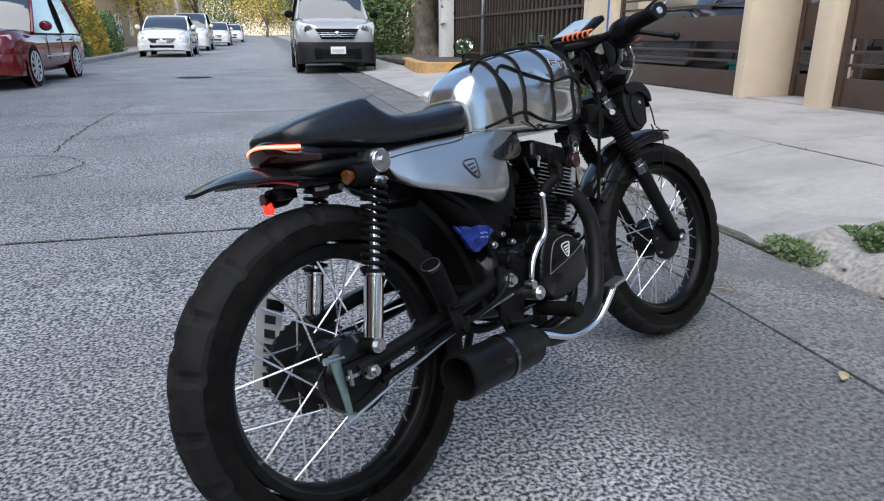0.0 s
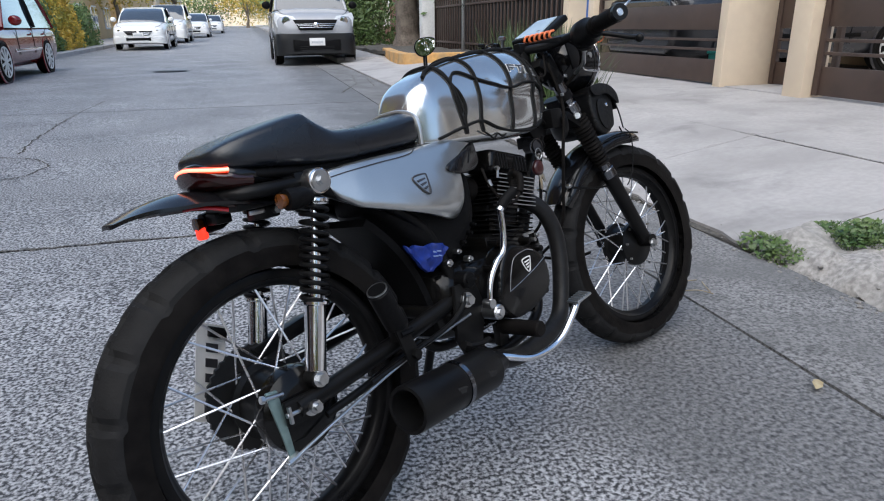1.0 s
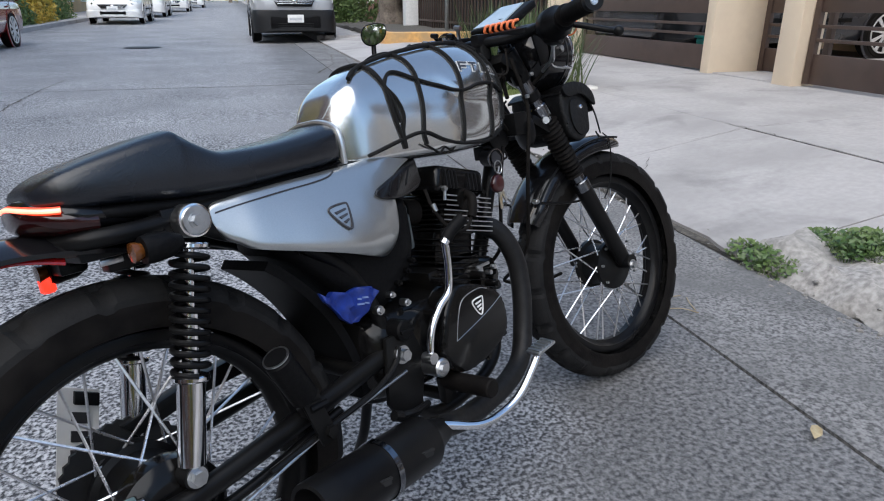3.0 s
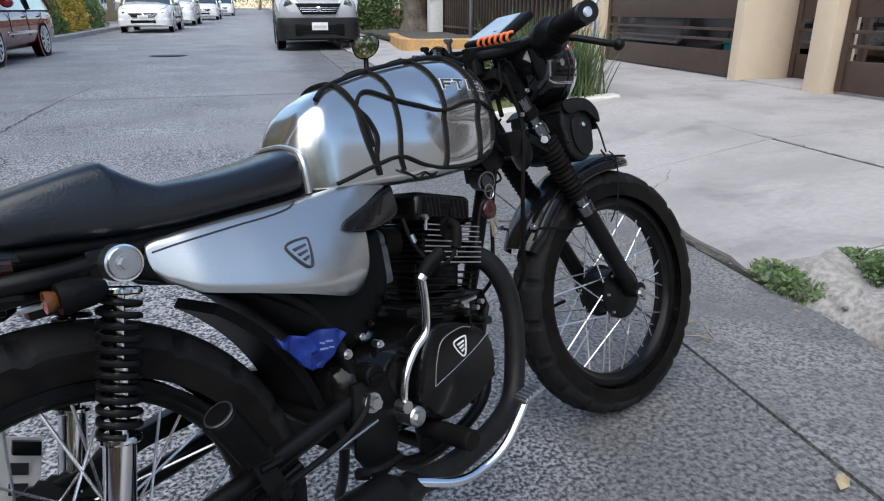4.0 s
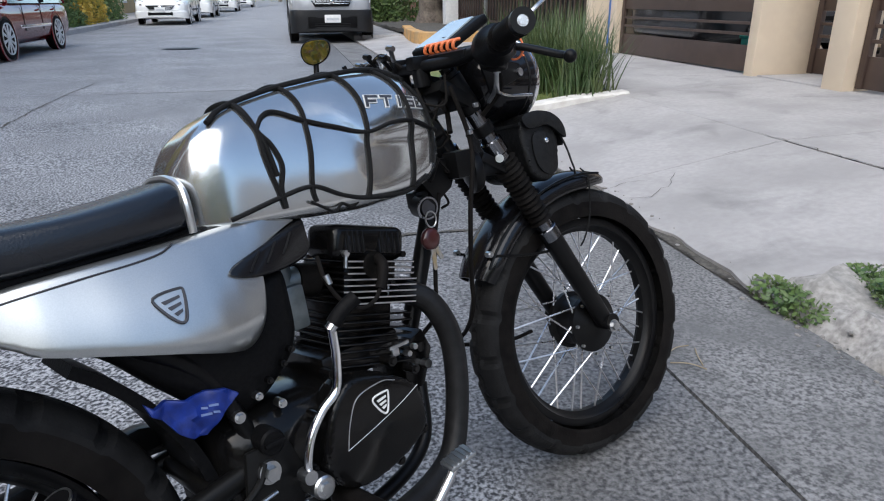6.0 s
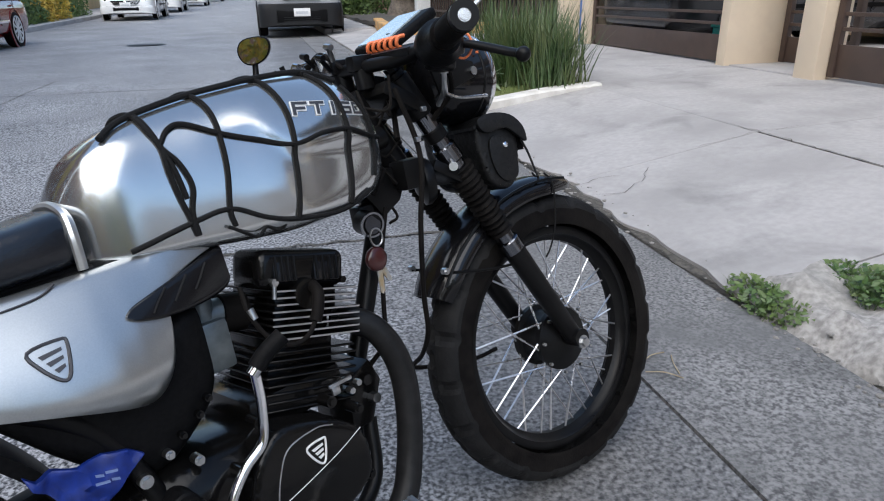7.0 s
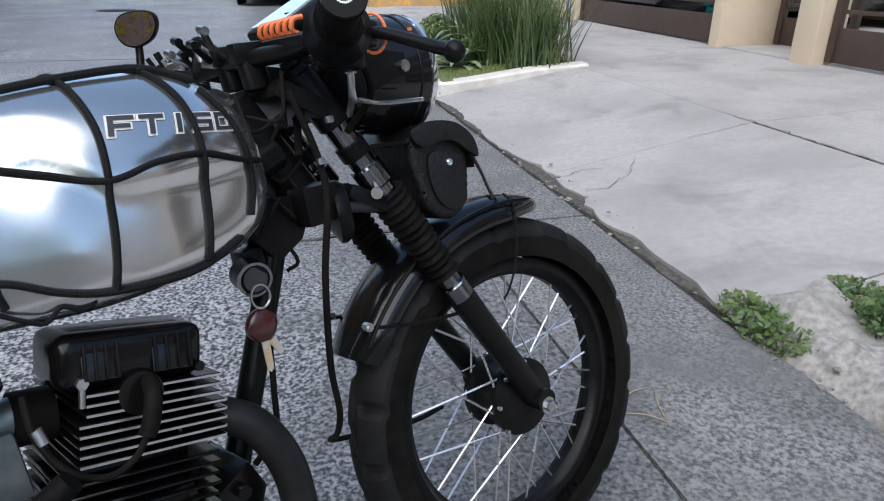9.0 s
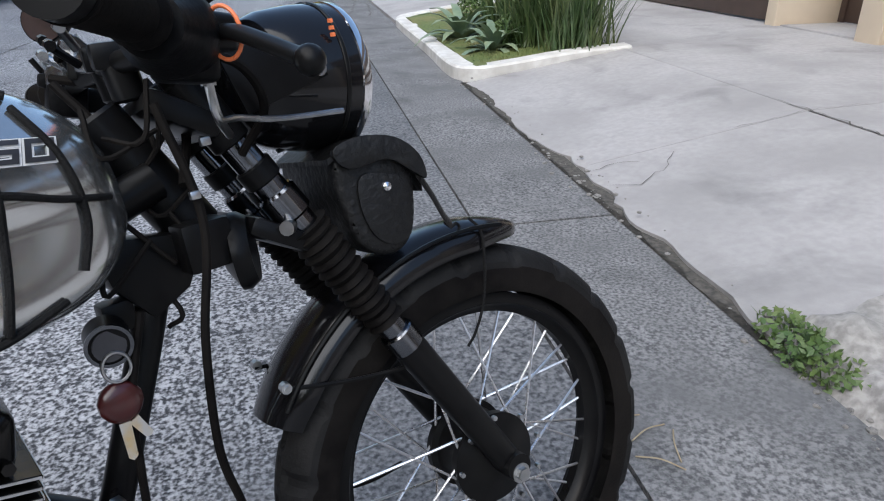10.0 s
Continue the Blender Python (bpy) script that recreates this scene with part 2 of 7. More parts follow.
def solid(name, bm, material, m, label, category, group="", kind="", smooth=True, angle=40):
    ob = new(name, mesh_of(name, bm, material, smooth, angle))
    ob.matrix_world = m
    return tagged(ob, label, category, group, kind)


def merge(*bms):
    out = bmesh.new()
    for b in bms:
        me = bpy.data.meshes.new("tmp")
        b.to_mesh(me)
        b.free()
        out.from_mesh(me)
        bpy.data.meshes.remove(me)
    return out


def moved(bm, m):
    bmesh.ops.transform(bm, matrix=m, verts=bm.verts)
    return bm


def box(cx, cy, cz, sx, sy, sz, bevel=0.0, m=None, seg=2):
    bm = bmesh.new()
    bmesh.ops.create_cube(bm, size=1)
    bmesh.ops.scale(bm, vec=(sx, sy, sz), verts=bm.verts)
    if bevel:
        bmesh.ops.bevel(bm, geom=bm.edges[:], offset=bevel, segments=seg, affect="EDGES", profile=0.6)
    if m is not None:
        bmesh.ops.transform(bm, matrix=m, verts=bm.verts)
    bmesh.ops.translate(bm, vec=(cx, cy, cz), verts=bm.verts)
    return bm


def loft(rings, caps=True, closed=True, loop=False):
    bm = bmesh.new()
    vs = [[bm.verts.new(p) for p in r] for r in rings]
    pairs = list(zip(vs, vs[1:])) + ([(vs[-1], vs[0])] if loop else [])
    for a, b in pairs:
        k = len(a)
        for i in range(k if closed else k - 1):
            j = (i + 1) % k
            bm.faces.new((a[i], a[j], b[j], b[i]))
    if caps and closed and not loop:
        bm.faces.new(vs[0])
        bm.faces.new(vs[-1])
    return bm


def curve_points(pts, per=8, closed=False):
    """Catmull-Rom through the points."""
    p = [Vector(q) for q in pts]
    if len(p) == 2:
        return p
    out, k = [], len(p)
    for i in range(k if closed else k - 1):
        a, b = p[i], p[(i + 1) % k]
        z = p[i - 1] if (i or closed) else a + (a - b)
        d = p[(i + 2) % k] if (closed or i + 2 < k) else b + (b - a)
        for s in range(per):
            t = s / per
            out.append(0.5 * (2 * a + (b - z) * t + (2 * z - 5 * a + 4 * b - d) * t * t + (3 * a - z - 3 * b + d) * t ** 3))
    if not closed:
        out.append(p[-1])
    return out


def tube(pts, r, seg=10, per=8, closed=False, flat=1.0):
    path = curve_points(pts, per, closed)
    k = len(path)
    rings, side = [], None
    for i, q in enumerate(path):
        a, b = path[i - 1] if (i or closed) else q, path[(i + 1) % k] if (closed or i + 1 < k) else q
        t = (b - a).normalized()
        if side is None:
            side = t.orthogonal().normalized()
        side = (side - t * side.dot(t)).normalized()
        up = t.cross(side)
        rad = r(i / max(1, k - 1)) if callable(r) else r
        rings.append([q + rad * (math.cos(w) * side + flat * math.sin(w) * up) for w in (2 * math.pi * j / seg for j in range(seg))])
    return loft(rings, loop=closed)


def lathe(profile, seg=32, m=None, closed=False):
    """Turns (radius, along) pairs round the y axis."""
    rings = []
    for r, y in profile:
        rings.append([Vector((r * math.cos(2 * math.pi * j / seg), y, r * math.sin(2 * math.pi * j / seg))) for j in range(seg)])
    bm = loft(rings, caps=not closed, loop=closed)
    if m is not None:
        bmesh.ops.transform(bm, matrix=m, verts=bm.verts)
    return bm


def rod(a, b, r, seg=12, r2=None, bevel=0.0):
    a, b = Vector(a), Vector(b)
    r2 = r if r2 is None else r2
    ln = (b - a).length
    prof = [(r, 0), (r2, ln)]
    if bevel:
        prof = [(r - bevel, 0), (r, bevel), (r2, ln - bevel), (r2 - bevel, ln)]
    rot = (b - a).to_track_quat("Y", "Z").to_matrix().to_4x4()
    return lathe(prof, seg, Matrix.Translation(a) @ rot)


def plate(outline, y0, y1, bevel=0.0, seg=2, crown=0.0):
    """An outline of (x, z) given depth from y0 to y1, its edges rounded."""
    bm = bmesh.new()
    lo = [bm.verts.new((x, y0, z)) for x, z in outline]
    f = bm.faces.new(lo)
    ex = bmesh.ops.extrude_face_region(bm, geom=[f])
    top = [v for v in ex["geom"] if isinstance(v, bmesh.types.BMVert)]
    bmesh.ops.translate(bm, vec=(0, y1 - y0, 0), verts=top)
    if bevel:
        bmesh.ops.bevel(bm, geom=bm.edges[:], offset=bevel, segments=seg, affect="EDGES", profile=0.6)
    return bm


def rounded(outline, per=4):
    """A closed (x, z) outline with its corners run into curves."""
    return [(p.x, p.z) for p in curve_points([(x, 0, z) for x, z in outline], per, True)]


def flat_shape(outline, thick=0.002):
    """An outline of (x, y) laid in the xy plane with a little thickness."""
    bm = bmesh.new()
    f = bm.faces.new([bm.verts.new((x, y, 0)) for x, y in outline])
    ex = bmesh.ops.extrude_face_region(bm, geom=[f])
    bmesh.ops.translate(bm, vec=(0, 0, thick), verts=[v for v in ex["geom"] if isinstance(v, bmesh.types.BMVert)])
    return bm


def text_bm(words, size, depth=0.0008):
    cu = bpy.data.curves.new("words", "FONT")
    cu.body, cu.size, cu.extrude = words, size, depth
    cu.align_x, cu.align_y = "CENTER", "CENTER"
    ob = bpy.data.objects.new("words", cu)
    scene.collection.objects.link(ob)
    me = bpy.data.meshes.new_from_object(ob.evaluated_get(bpy.context.evaluated_depsgraph_get()))
    bm = bmesh.new()
    bm.from_mesh(me)
    bpy.data.objects.remove(ob)
    bpy.data.curves.remove(cu)
    bpy.data.meshes.remove(me)
    return bm


# ---- street: n across it, u along it ----
STREET = pose(0, 0, 0, 0, 0, 14.48)
KERB, GUTTER_N, GATE_N, LEFT_KERB = 2.10, 1.54, 4.85, -5.05


def road_z(u):
    return 0.0085 * max(0.0, u - 2.0)


def drive_z(n, u=0.0):
    pts = ((2.10, 0.024), (3.28, 0.225), (4.85, 0.285), (30, 0.30))
    for (a, za), (b, zb) in zip(pts, pts[1:]):
        if n <= b:
            return za + (zb - za) * max(0.0, n - a) / (b - a) + road_z(u) * 0.5
    return 0.3


def sheet(n0, n1, u0, u1, zf, dn=0.5, du=1.0, thick=0.08):
    """A slab whose top follows zf(n, u)."""
    nn = max(1, round((n1 - n0) / dn))
    nu = max(1, round((u1 - u0) / du))
    bm = bmesh.new()
    g = [[bm.verts.new((n0 + (n1 - n0) * i / nn, u0 + (u1 - u0) * j / nu, 0)) for j in range(nu + 1)] for i in range(nn + 1)]
    for col in g:
        for v in col:
            v.co.z = zf(v.co.x, v.co.y)
    for i in range(nn):
        for j in range(nu):
            bm.faces.new((g[i][j], g[i + 1][j], g[i + 1][j + 1], g[i][j + 1]))
    rim = [v for v in bm.verts if v.is_boundary]
    ex = bmesh.ops.extrude_edge_only(bm, edges=[e for e in bm.edges if e.is_boundary])
    for v in [x for x in ex["geom"] if isinstance(x, bmesh.types.BMVert)]:
        v.co.z -= thick
    return bm


# ground to the horizon
gb = bmesh.new()
bmesh.ops.create_grid(gb, x_segments=40, y_segments=40, size=600)
for v in gb.verts:
    v.co.z = -0.06 + road_z(v.co.y)
solid("ground", gb, GROUND, STREET, "dry earth reaching to the horizon", "ground", kind="structure")

road = thing("road", STREET, "worn grey chip asphalt road in large slabs", "road", kind="structure")
for u0, u1 in ((-30, 3.235), (3.255, 8.36), (8.378, 22), (22.01, 60), (60.01, 220)):
    part("slab", sheet(LEFT_KERB, GUTTER_N - 0.008, u0, u1, lambda n, u: road_z(u), 1.5, 1.0 if u1 < 30 else 6), ASPHALT, road, smooth=False)
for u0, u1 in ((-30, -1.2), (-1.19, 3.20), (3.215, 7.4), (7.41, 22), (22.01, 220)):
    part("gutter_slab", sheet(GUTTER_N, KERB, u0, u1, lambda n, u: road_z(u) + 0.004, 0.3, 1.0 if u1 < 30 else 6), GUTTER, road, "worn concrete gutter strip", smooth=False)

drive = thing("driveway", STREET, "pale concrete driveway rising from the kerb", "driveway", kind="structure")
rng = random.Random(3)


def edge_slab(u0, u1):
    """A slab along the kerb, its street edge broken and uneven."""
    bm = sheet(KERB, 3.274 if u0 < 3 else 3.2805, u0, u1, drive_z, 0.1, 0.06, 0.09)
    for v in bm.verts:
        if abs(v.co.x - KERB) < 0.001:
            w = noise.noise(Vector((v.co.y * 3.1, 1.3, 0))) * 0.05 + noise.noise(Vector((v.co.y * 11, 4.3, 0))) * 0.03
            v.co.x += w + 0.02
            if 3.3 < v.co.y < 4.0:
                v.co.x += 0.05 + 0.05 * noise.noise(Vector((v.co.y * 17, 8, 0)))
    return bm


for u0, u1 in ((2.28, 3.711), (3.714, 5.72)):
    part("slab", edge_slab(u0, u1), CONCRETE, drive, smooth=True)
part("slab", sheet(2.42, 3.275, -2.0, 2.27, drive_z, 0.2, 0.5), CONCRETE, drive)
for n0, n1 in ((3.292, 4.85), (4.852, 9.0)):
    for u0, u1 in ((-2.0 if n0 < 4 else -1.2, 3.711), (3.714, 5.72), (5.724, 9.0)):
        part("slab", sheet(n0 if n0 > 4 or u0 < 3 else 3.2835, n1, u0, u1, drive_z, 0.4, 0.6), CONCRETE, drive)

# broken kerb beside the driveway
kb = sheet(KERB - 0.02, 2.41, -2.0, 2.3, lambda n, u: 0.09, 0.04, 0.05, 0.2)
for v in kb.verts:
    w = noise.noise(Vector((v.co.x * 9, v.co.y * 7, 0))) * 0.045 + noise.noise(Vector((v.co.x * 30, v.co.y * 30, 2))) * 0.03
    if v.co.z > 0:
        v.co.z += w - 0.10 * max(0, (KERB + 0.10 - v.co.x) / 0.1)
    if abs(v.co.x - KERB + 0.02) < 0.01:
        v.co.x += w * 1.5
solid("kerb", kb, RUBBLE, STREET, "crumbled pale concrete kerb beside the driveway", "kerb", kind="structure")

# out of view: pale slabs added to brighten what the motorcycle reflects
solid("pavement_behind", sheet(KERB, 12, -30, -2.02, lambda n, u: drive_z(n), 0.6, 3), CONCRETE, STREET, "added pale concrete pavement out of view behind", "pavement", kind="structure")
solid("forecourt", sheet(4.853, 12, -2.0, -1.22, lambda n, u: 0.285, 1, 0.5), CONCRETE, STREET, "pale concrete forecourt", "forecourt", kind="structure")

# planter bed with white kerb
def kerb_run(pts, w, h, per=6):
    rings = []
    path = curve_points(pts, per)
    for i, q in enumerate(path):
        a, b = path[max(0, i - 1)], path[min(len(path) - 1, i + 1)]
        t = (b - a).normalized()
        s = Vector((t.y, -t.x, 0))
        c = 0.015
        rings.append([q - s * w / 2 + Vector((0, 0, -0.25)), q - s * w / 2 + Vector((0, 0, h - c)), q - s * (w / 2 - c) + Vector((0, 0, h)),
                      q + s * (w / 2 - c) + Vector((0, 0, h)), q + s * w / 2 + Vector((0, 0, h - c)), q + s * w / 2 + Vector((0, 0, -0.25))])
    return loft(rings)


wk = kerb_run([(3.35, 9.42, 0.24), (2.9, 9.40, 0.20), (2.45, 9.36, 0.14), (2.2, 9.2, 0.11), (2.16, 8.8, 0.09), (2.15, 7, 0.08), (2.13, 6.1, 0.08), (2.2, 5.86, 0.08), (2.45, 5.80, 0.11), (2.9, 5.77, 0.17), (3.35, 5.74, 0.205)], 0.17, 0.06)
solid("planter_kerb", wk, WHITE_KERB, STREET, "white painted kerb round a planted bed", "kerb", kind="structure")
solid("planter_bed", sheet(2.2, 3.38, 5.8, 9.38, lambda n, u: 0.10 + 0.09 * (n - 2.2) + road_z(u) + 0.03 * noise.noise(Vector((n * 3, u * 3, 0))), 0.08, 0.12), GRASS, STREET,
      "short green grass in the planted bed", "planted bed", kind="structure")


def blades(rng, count, spot, height, lean, width, curl=0.5):
    """Many tapering blades as one mesh. spot(): root; height(): length."""
    verts, faces = [], []
    for _ in range(count):
        root, ln, az = Vector(spot()), height(), rng.uniform(0, 2 * math.pi)
        out = Vector((math.cos(az), math.sin(az), 0))
        tilt = lean * rng.random() ** 0.7
        side = Vector((-out.y, out.x, 0)) * width * rng.uniform(0.6, 1.2)
        base = len(verts)
        for k in range(4):
            s = k / 3
            c = root + ln * (Vector((0, 0, 1)) * s * math.cos(tilt * (1 + curl * s)) + out * s * math.sin(tilt * (1 + curl * s)))
            wd = 1 - 0.9 * s ** 1.5
            verts += [c - side * wd, c + side * wd]
        faces += [(base + 2 * k, base + 2 * k + 1, base + 2 * k + 3, base + 2 * k + 2) for k in range(3)]
    me = bpy.data.meshes.new("blades")
    me.from_pydata([tuple(v) for v in verts], [], faces)
    bm = bmesh.new()
    bm.from_mesh(me)
    bpy.data.meshes.remove(me)
    return bm


def leaf_cloud(rng, count, point, size):
    verts, faces = [], []
    for _ in range(count):
        c = Vector(point())
        a = Vector((rng.gauss(0, 1), rng.gauss(0, 1), rng.gauss(0, 1))).normalized()
        b = a.orthogonal().normalized()
        s = size * rng.uniform(0.6, 1.4)
        k = len(verts)
        verts += [c - a * s, c + b * s * 0.45, c + a * s, c - b * s * 0.45]
        faces.append((k, k + 1, k + 2, k + 3))
    me = bpy.data.meshes.new("leaves")
    me.from_pydata([tuple(v) for v in verts], [], faces)
    bm = bmesh.new()
    bm.from_mesh(me)
    bpy.data.meshes.remove(me)
    return bm


def reed_clump(n, u, z, spread, count, tall):
    r = random.Random(int(n * 100 + u * 10))
    bm = blades(r, count, lambda: (r.gauss(0, spread), r.gauss(0, spread), 0), lambda: tall * r.uniform(0.6, 1.05), 0.45, 0.008)
    return solid("reed_clump", bm, REED, STREET @ pose(n, u, z), "tall dark green reed clump in the planted bed", "plant", "reed clumps", smooth=False)


for n, u, c, h in ((3.05, 5.98, 420, 0.75), (2.85, 6.4, 380, 0.8), (3.2, 6.7, 360, 0.85), (2.95, 7.3, 300, 0.85)):
    reed_clump(n, u, 0.17, 0.10, c, h)


def agave(n, u, z, size, seed):
    r = random.Random(seed)
    t = thing("agave", STREET @ pose(n, u, z), "pale green agave with long pointed leaves", "plant", "agaves")
    for k in range(22):
        az, el = k * 2.4 + r.uniform(-0.2, 0.2), radians(20 + 55 * (k / 22) + r.uniform(-8, 8))
        ln = size * r.uniform(0.75, 1.1)
        rings = []
        for s in range(7):
            q = s / 6
            bend = el - 0.55 * q * q
            c = Vector((ln * q * math.cos(bend), 0, ln * q * math.sin(bend)))
            w = 0.032 * size / 0.4 * (0.7 + 1.2 * q) * (1 - q ** 3) + 0.001
            rings.append([c + Vector((0, -w, 0.012 * (1 - q))), c + Vector((0, 0, -0.006)), c + Vector((0, w, 0.012 * (1 - q))), c + Vector((0, 0, 0.004))])
        part("leaf", moved(loft(rings), pose(0, 0, 0, 0, 0, math.degrees(az))), AGAVE, t)


agave(2.52, 6.45, 0.12, 0.42, 1)
agave(2.42, 7.2, 0.13, 0.46, 2)


def round_bush(n, u, z, rad, seed, name="round_bush", material=LEAF, label="round clipped green bush in the planted bed", count=2600, leaf=0.016):
    r = random.Random(seed)
    t = thing(name, STREET @ pose(n, u, z), label, "bush")

    def pt():
        d = Vector((r.gauss(0, 1), r.gauss(0, 1), r.gauss(0, 1))).normalized()
        k = rad * (1 + 0.18 * noise.noise(d * 2.3 + Vector((seed, 0, 0)))) * r.uniform(0.72, 1.0)
        return (d.x * k, d.y * k, rad * 0.8 + d.z * k * 0.9)
    part("foliage", leaf_cloud(r, count, pt, leaf), material, t, smooth=False)
    part("stem", rod((0, 0, -0.1), (0, 0, rad), 0.02, 8), BARK, t)
    return t


round_bush(2.72, 6.55, 0.16, 0.17, 4)
round_bush(2.66, 7.6, 0.16, 0.2, 5)
rg = random.Random(9)
gbm = blades(rg, 5000, lambda: ((lambda n, u: (n, u, 0.10 + 0.09 * (n - 2.2)))(rg.uniform(2.26, 3.35), 5.85 + 3.5 * rg.random() ** 1.6)), lambda: rg.uniform(0.03, 0.09), 0.9, 0.003)
solid("grass", gbm, GRASS, STREET, "short green grass blades in the bed", "grass", kind="stuff", smooth=False)


def weeds(n, u, z, sn, su, count, tall, seed):
    r = random.Random(seed)

    def root():
        a, k = r.uniform(0, 6.283), r.random() ** 0.6
        return (math.cos(a) * k * sn, math.sin(a) * k * su, 0)
    t = thing("weed_clump", STREET @ pose(n, u, z), "green leafy weeds growing from the broken kerb", "weeds", "weeds on the kerb")
    part("stem", blades(r, count // 3, root, lambda: tall * r.uniform(0.5, 1), 0.8, 0.0025), LEAF, t, smooth=False)

    def lf():
        x, y, _ = root()
        return (x * 1.1, y * 1.1, tall * r.uniform(0.1, 1.0) * (1.15 - (x / sn) ** 2 * 0.5 - (y / su) ** 2 * 0.4))
    part("foliage", leaf_cloud(r, count * 2, lf, 0.013), LEAF, t, smooth=False)
    return t


weeds(2.15, 2.22, 0.0, 0.075, 0.17, 420, 0.08, 11)
weeds(2.48, 2.22, 0.06, 0.10, 0.10, 300, 0.05, 12)
weeds(2.44, 2.03, 0.075, 0.13, 0.11, 520, 0.10, 13)

# ---- garage front on the right ----
def wall_box(n0, n1, u0, u1, z0, z1, bevel=0.012):
    return box((n0 + n1) / 2, (u0 + u1) / 2, (z0 + z1) / 2, n1 - n0, u1 - u0, z1 - z0, bevel)


def pillar(n0, n1, u0, u1, z1=2.7):
    return solid("pillar", wall_box(n0, n1, u0, u1, 0.2, z1, 0.02), CREAM, STREET, "cream painted plaster pillar beside the garage gate", "pillar", "garage pillars", kind="structure")


def gate(u0, u1, n, name, label, bands):
    """A brown steel gate: frame, sheet panels and open bands of slats. bands: (z0, z1, slats or 0)."""
    t = thing(name, STREET, label, "gate", kind="structure")
    z_lo, z_hi = 0.32, 2.5
    for u in (u0 + 0.03, u1 - 0.03):
        part("stile", box(n, u, (z_lo + z_hi) / 2, 0.05, 0.06, z_hi - z_lo, 0.004), BROWN_STEEL, t)
    for z0, z1, k in bands:
        if k == 0:
            part("panel", box(n, (u0 + u1) / 2, (z0 + z1) / 2, 0.02, u1 - u0 - 0.12, z1 - z0 - 0.004, 0.004), BROWN_STEEL, t)
            continue
        for i in range(k):
            z = z0 + (z1 - z0) * (i + 1) / (k + 1)
            part("slat", box(n, (u0 + u1) / 2, z, 0.03, u1 - u0 - 0.12, 0.028, 0.003), BROWN_STEEL, t)
    return t


BROWN_WALL = mat("brown plaster", (0.115, 0.085, 0.068), (0.095, 0.070, 0.056), 9, 0.85, bump=0.25, bscale=90, c3=(0.13, 0.10, 0.085), big=1.2)
pillar(4.83, 5.47, 6.10, 6.23)
pillar(4.82, 5.08, 4.99, 5.22)
gate(5.24, 6.08, 5.44, "gate_door", "narrow brown steel door with open slats", ((0.32, 0.55, 0), (0.55, 0.88, 2), (0.88, 1.25, 0), (1.25, 1.6, 2), (1.6, 2.5, 0)))
gate(6.25, 8.93, 4.93, "garage_gate", "wide brown steel garage gate with open slats", ((0.32, 0.57, 0), (0.57, 0.87, 2), (0.87, 1.14, 0), (1.14, 1.5, 2), (1.5, 2.5, 0)))
gate(-0.9, 4.98, 4.95, "garage_gate", "wide brown steel garage gate with open slats", ((0.32, 0.57, 0), (0.57, 0.90, 2), (0.90, 1.3, 0), (1.3, 1.7, 2), (1.7, 2.5, 0)))
pillar(4.83, 5.2, 8.95, 9.12)
pillar(4.83, 5.2, -1.15, -0.92)
solid("step", wall_box(4.87, 5.5, 5.24, 6.08, 0.2, 0.315), CONCRETE, STREET, "low pale concrete step at the narrow door", "step", kind="structure")
# invented wall above the view, brown to darken the tank's reflections
solid("wall_lintel", wall_box(4.85, 5.15, -1.15, 10.7, 2.71, 3.4), BROWN_WALL, STREET, "added brown plaster wall over the garage gates, out of view", "wall", kind="structure")
solid("wall_garage_back", wall_box(9.0, 9.2, -1.15, 10.7, 0.2, 3.4), CREAM, STREET, "cream plaster back wall of the carport", "wall", kind="structure")
solid("wall_garage_side", wall_box(5.2, 9.0, 10.5, 10.7, 0.2, 3.4), CREAM, STREET, "cream plaster side wall of the carport", "wall", kind="structure")
solid("wall_garage_near", wall_box(5.2, 9.2, -1.15, -0.9, 0.2, 3.4), CREAM, STREET, "cream plaster side wall of the carport", "wall", kind="structure")
# white colour stands in for the light on this cream wall
solid("wall_inner", wall_box(7.9, 8.05, -0.88, 6.2, 0.2, 3.2), WHITE, STREET, "cream plaster wall inside the carport, whitened to look lit", "wall", kind="structure")


# ---- the motorcycle: x forward, y to its left, z up, leaning on its side stand ----
BIKE = pose(-0.1436, 1.0822, 0, 0, 0, 45.3) @ pose(0, 0, 0, -14, 0, 0)
FRONT = pose(0.683, 2.0082, 0.297, 0, 0, 36.65) @ pose(0, 0, 0, -16, 0, 0)
STEER_AT, RAKE, STEER = Vector((0.90, 0, 0.80)), radians(28), radians(-9)
# fork, wheel and lamp ride with the front wheel; the bar and what it carries sit a little straighter
STEERED = BIKE.inverted() @ FRONT @ Matrix.Translation((-1.25, 0, -0.315))
BARS = Matrix.Translation((0.012, 0.008, 0)) @ Matrix.Translation(STEER_AT) @ Matrix.Rotation(STEER, 4, Vector((-math.sin(RAKE), 0, math.cos(RAKE)))) @ Matrix.Translation(-STEER_AT)
bike = thing("motorcycle", BIKE, "silver and black cafe racer motorcycle on its side stand", "motorcycle")


def bpart(name, bm, material, label="", parent=None, **kw):
    return part(name, bm, material, parent or bike, label, **kw)


def fpart(name, bm, material, label="", parent=None, **kw):
    """A part that turns with the front wheel."""
    return part(name, moved(bm, STEERED) if parent is None else bm, material, parent or bike, label, **kw)


def hpart(name, bm, material, label="", **kw):
    """A part that turns with the handlebar."""
    return part(name, moved(bm, BARS), material, bike, label, **kw)


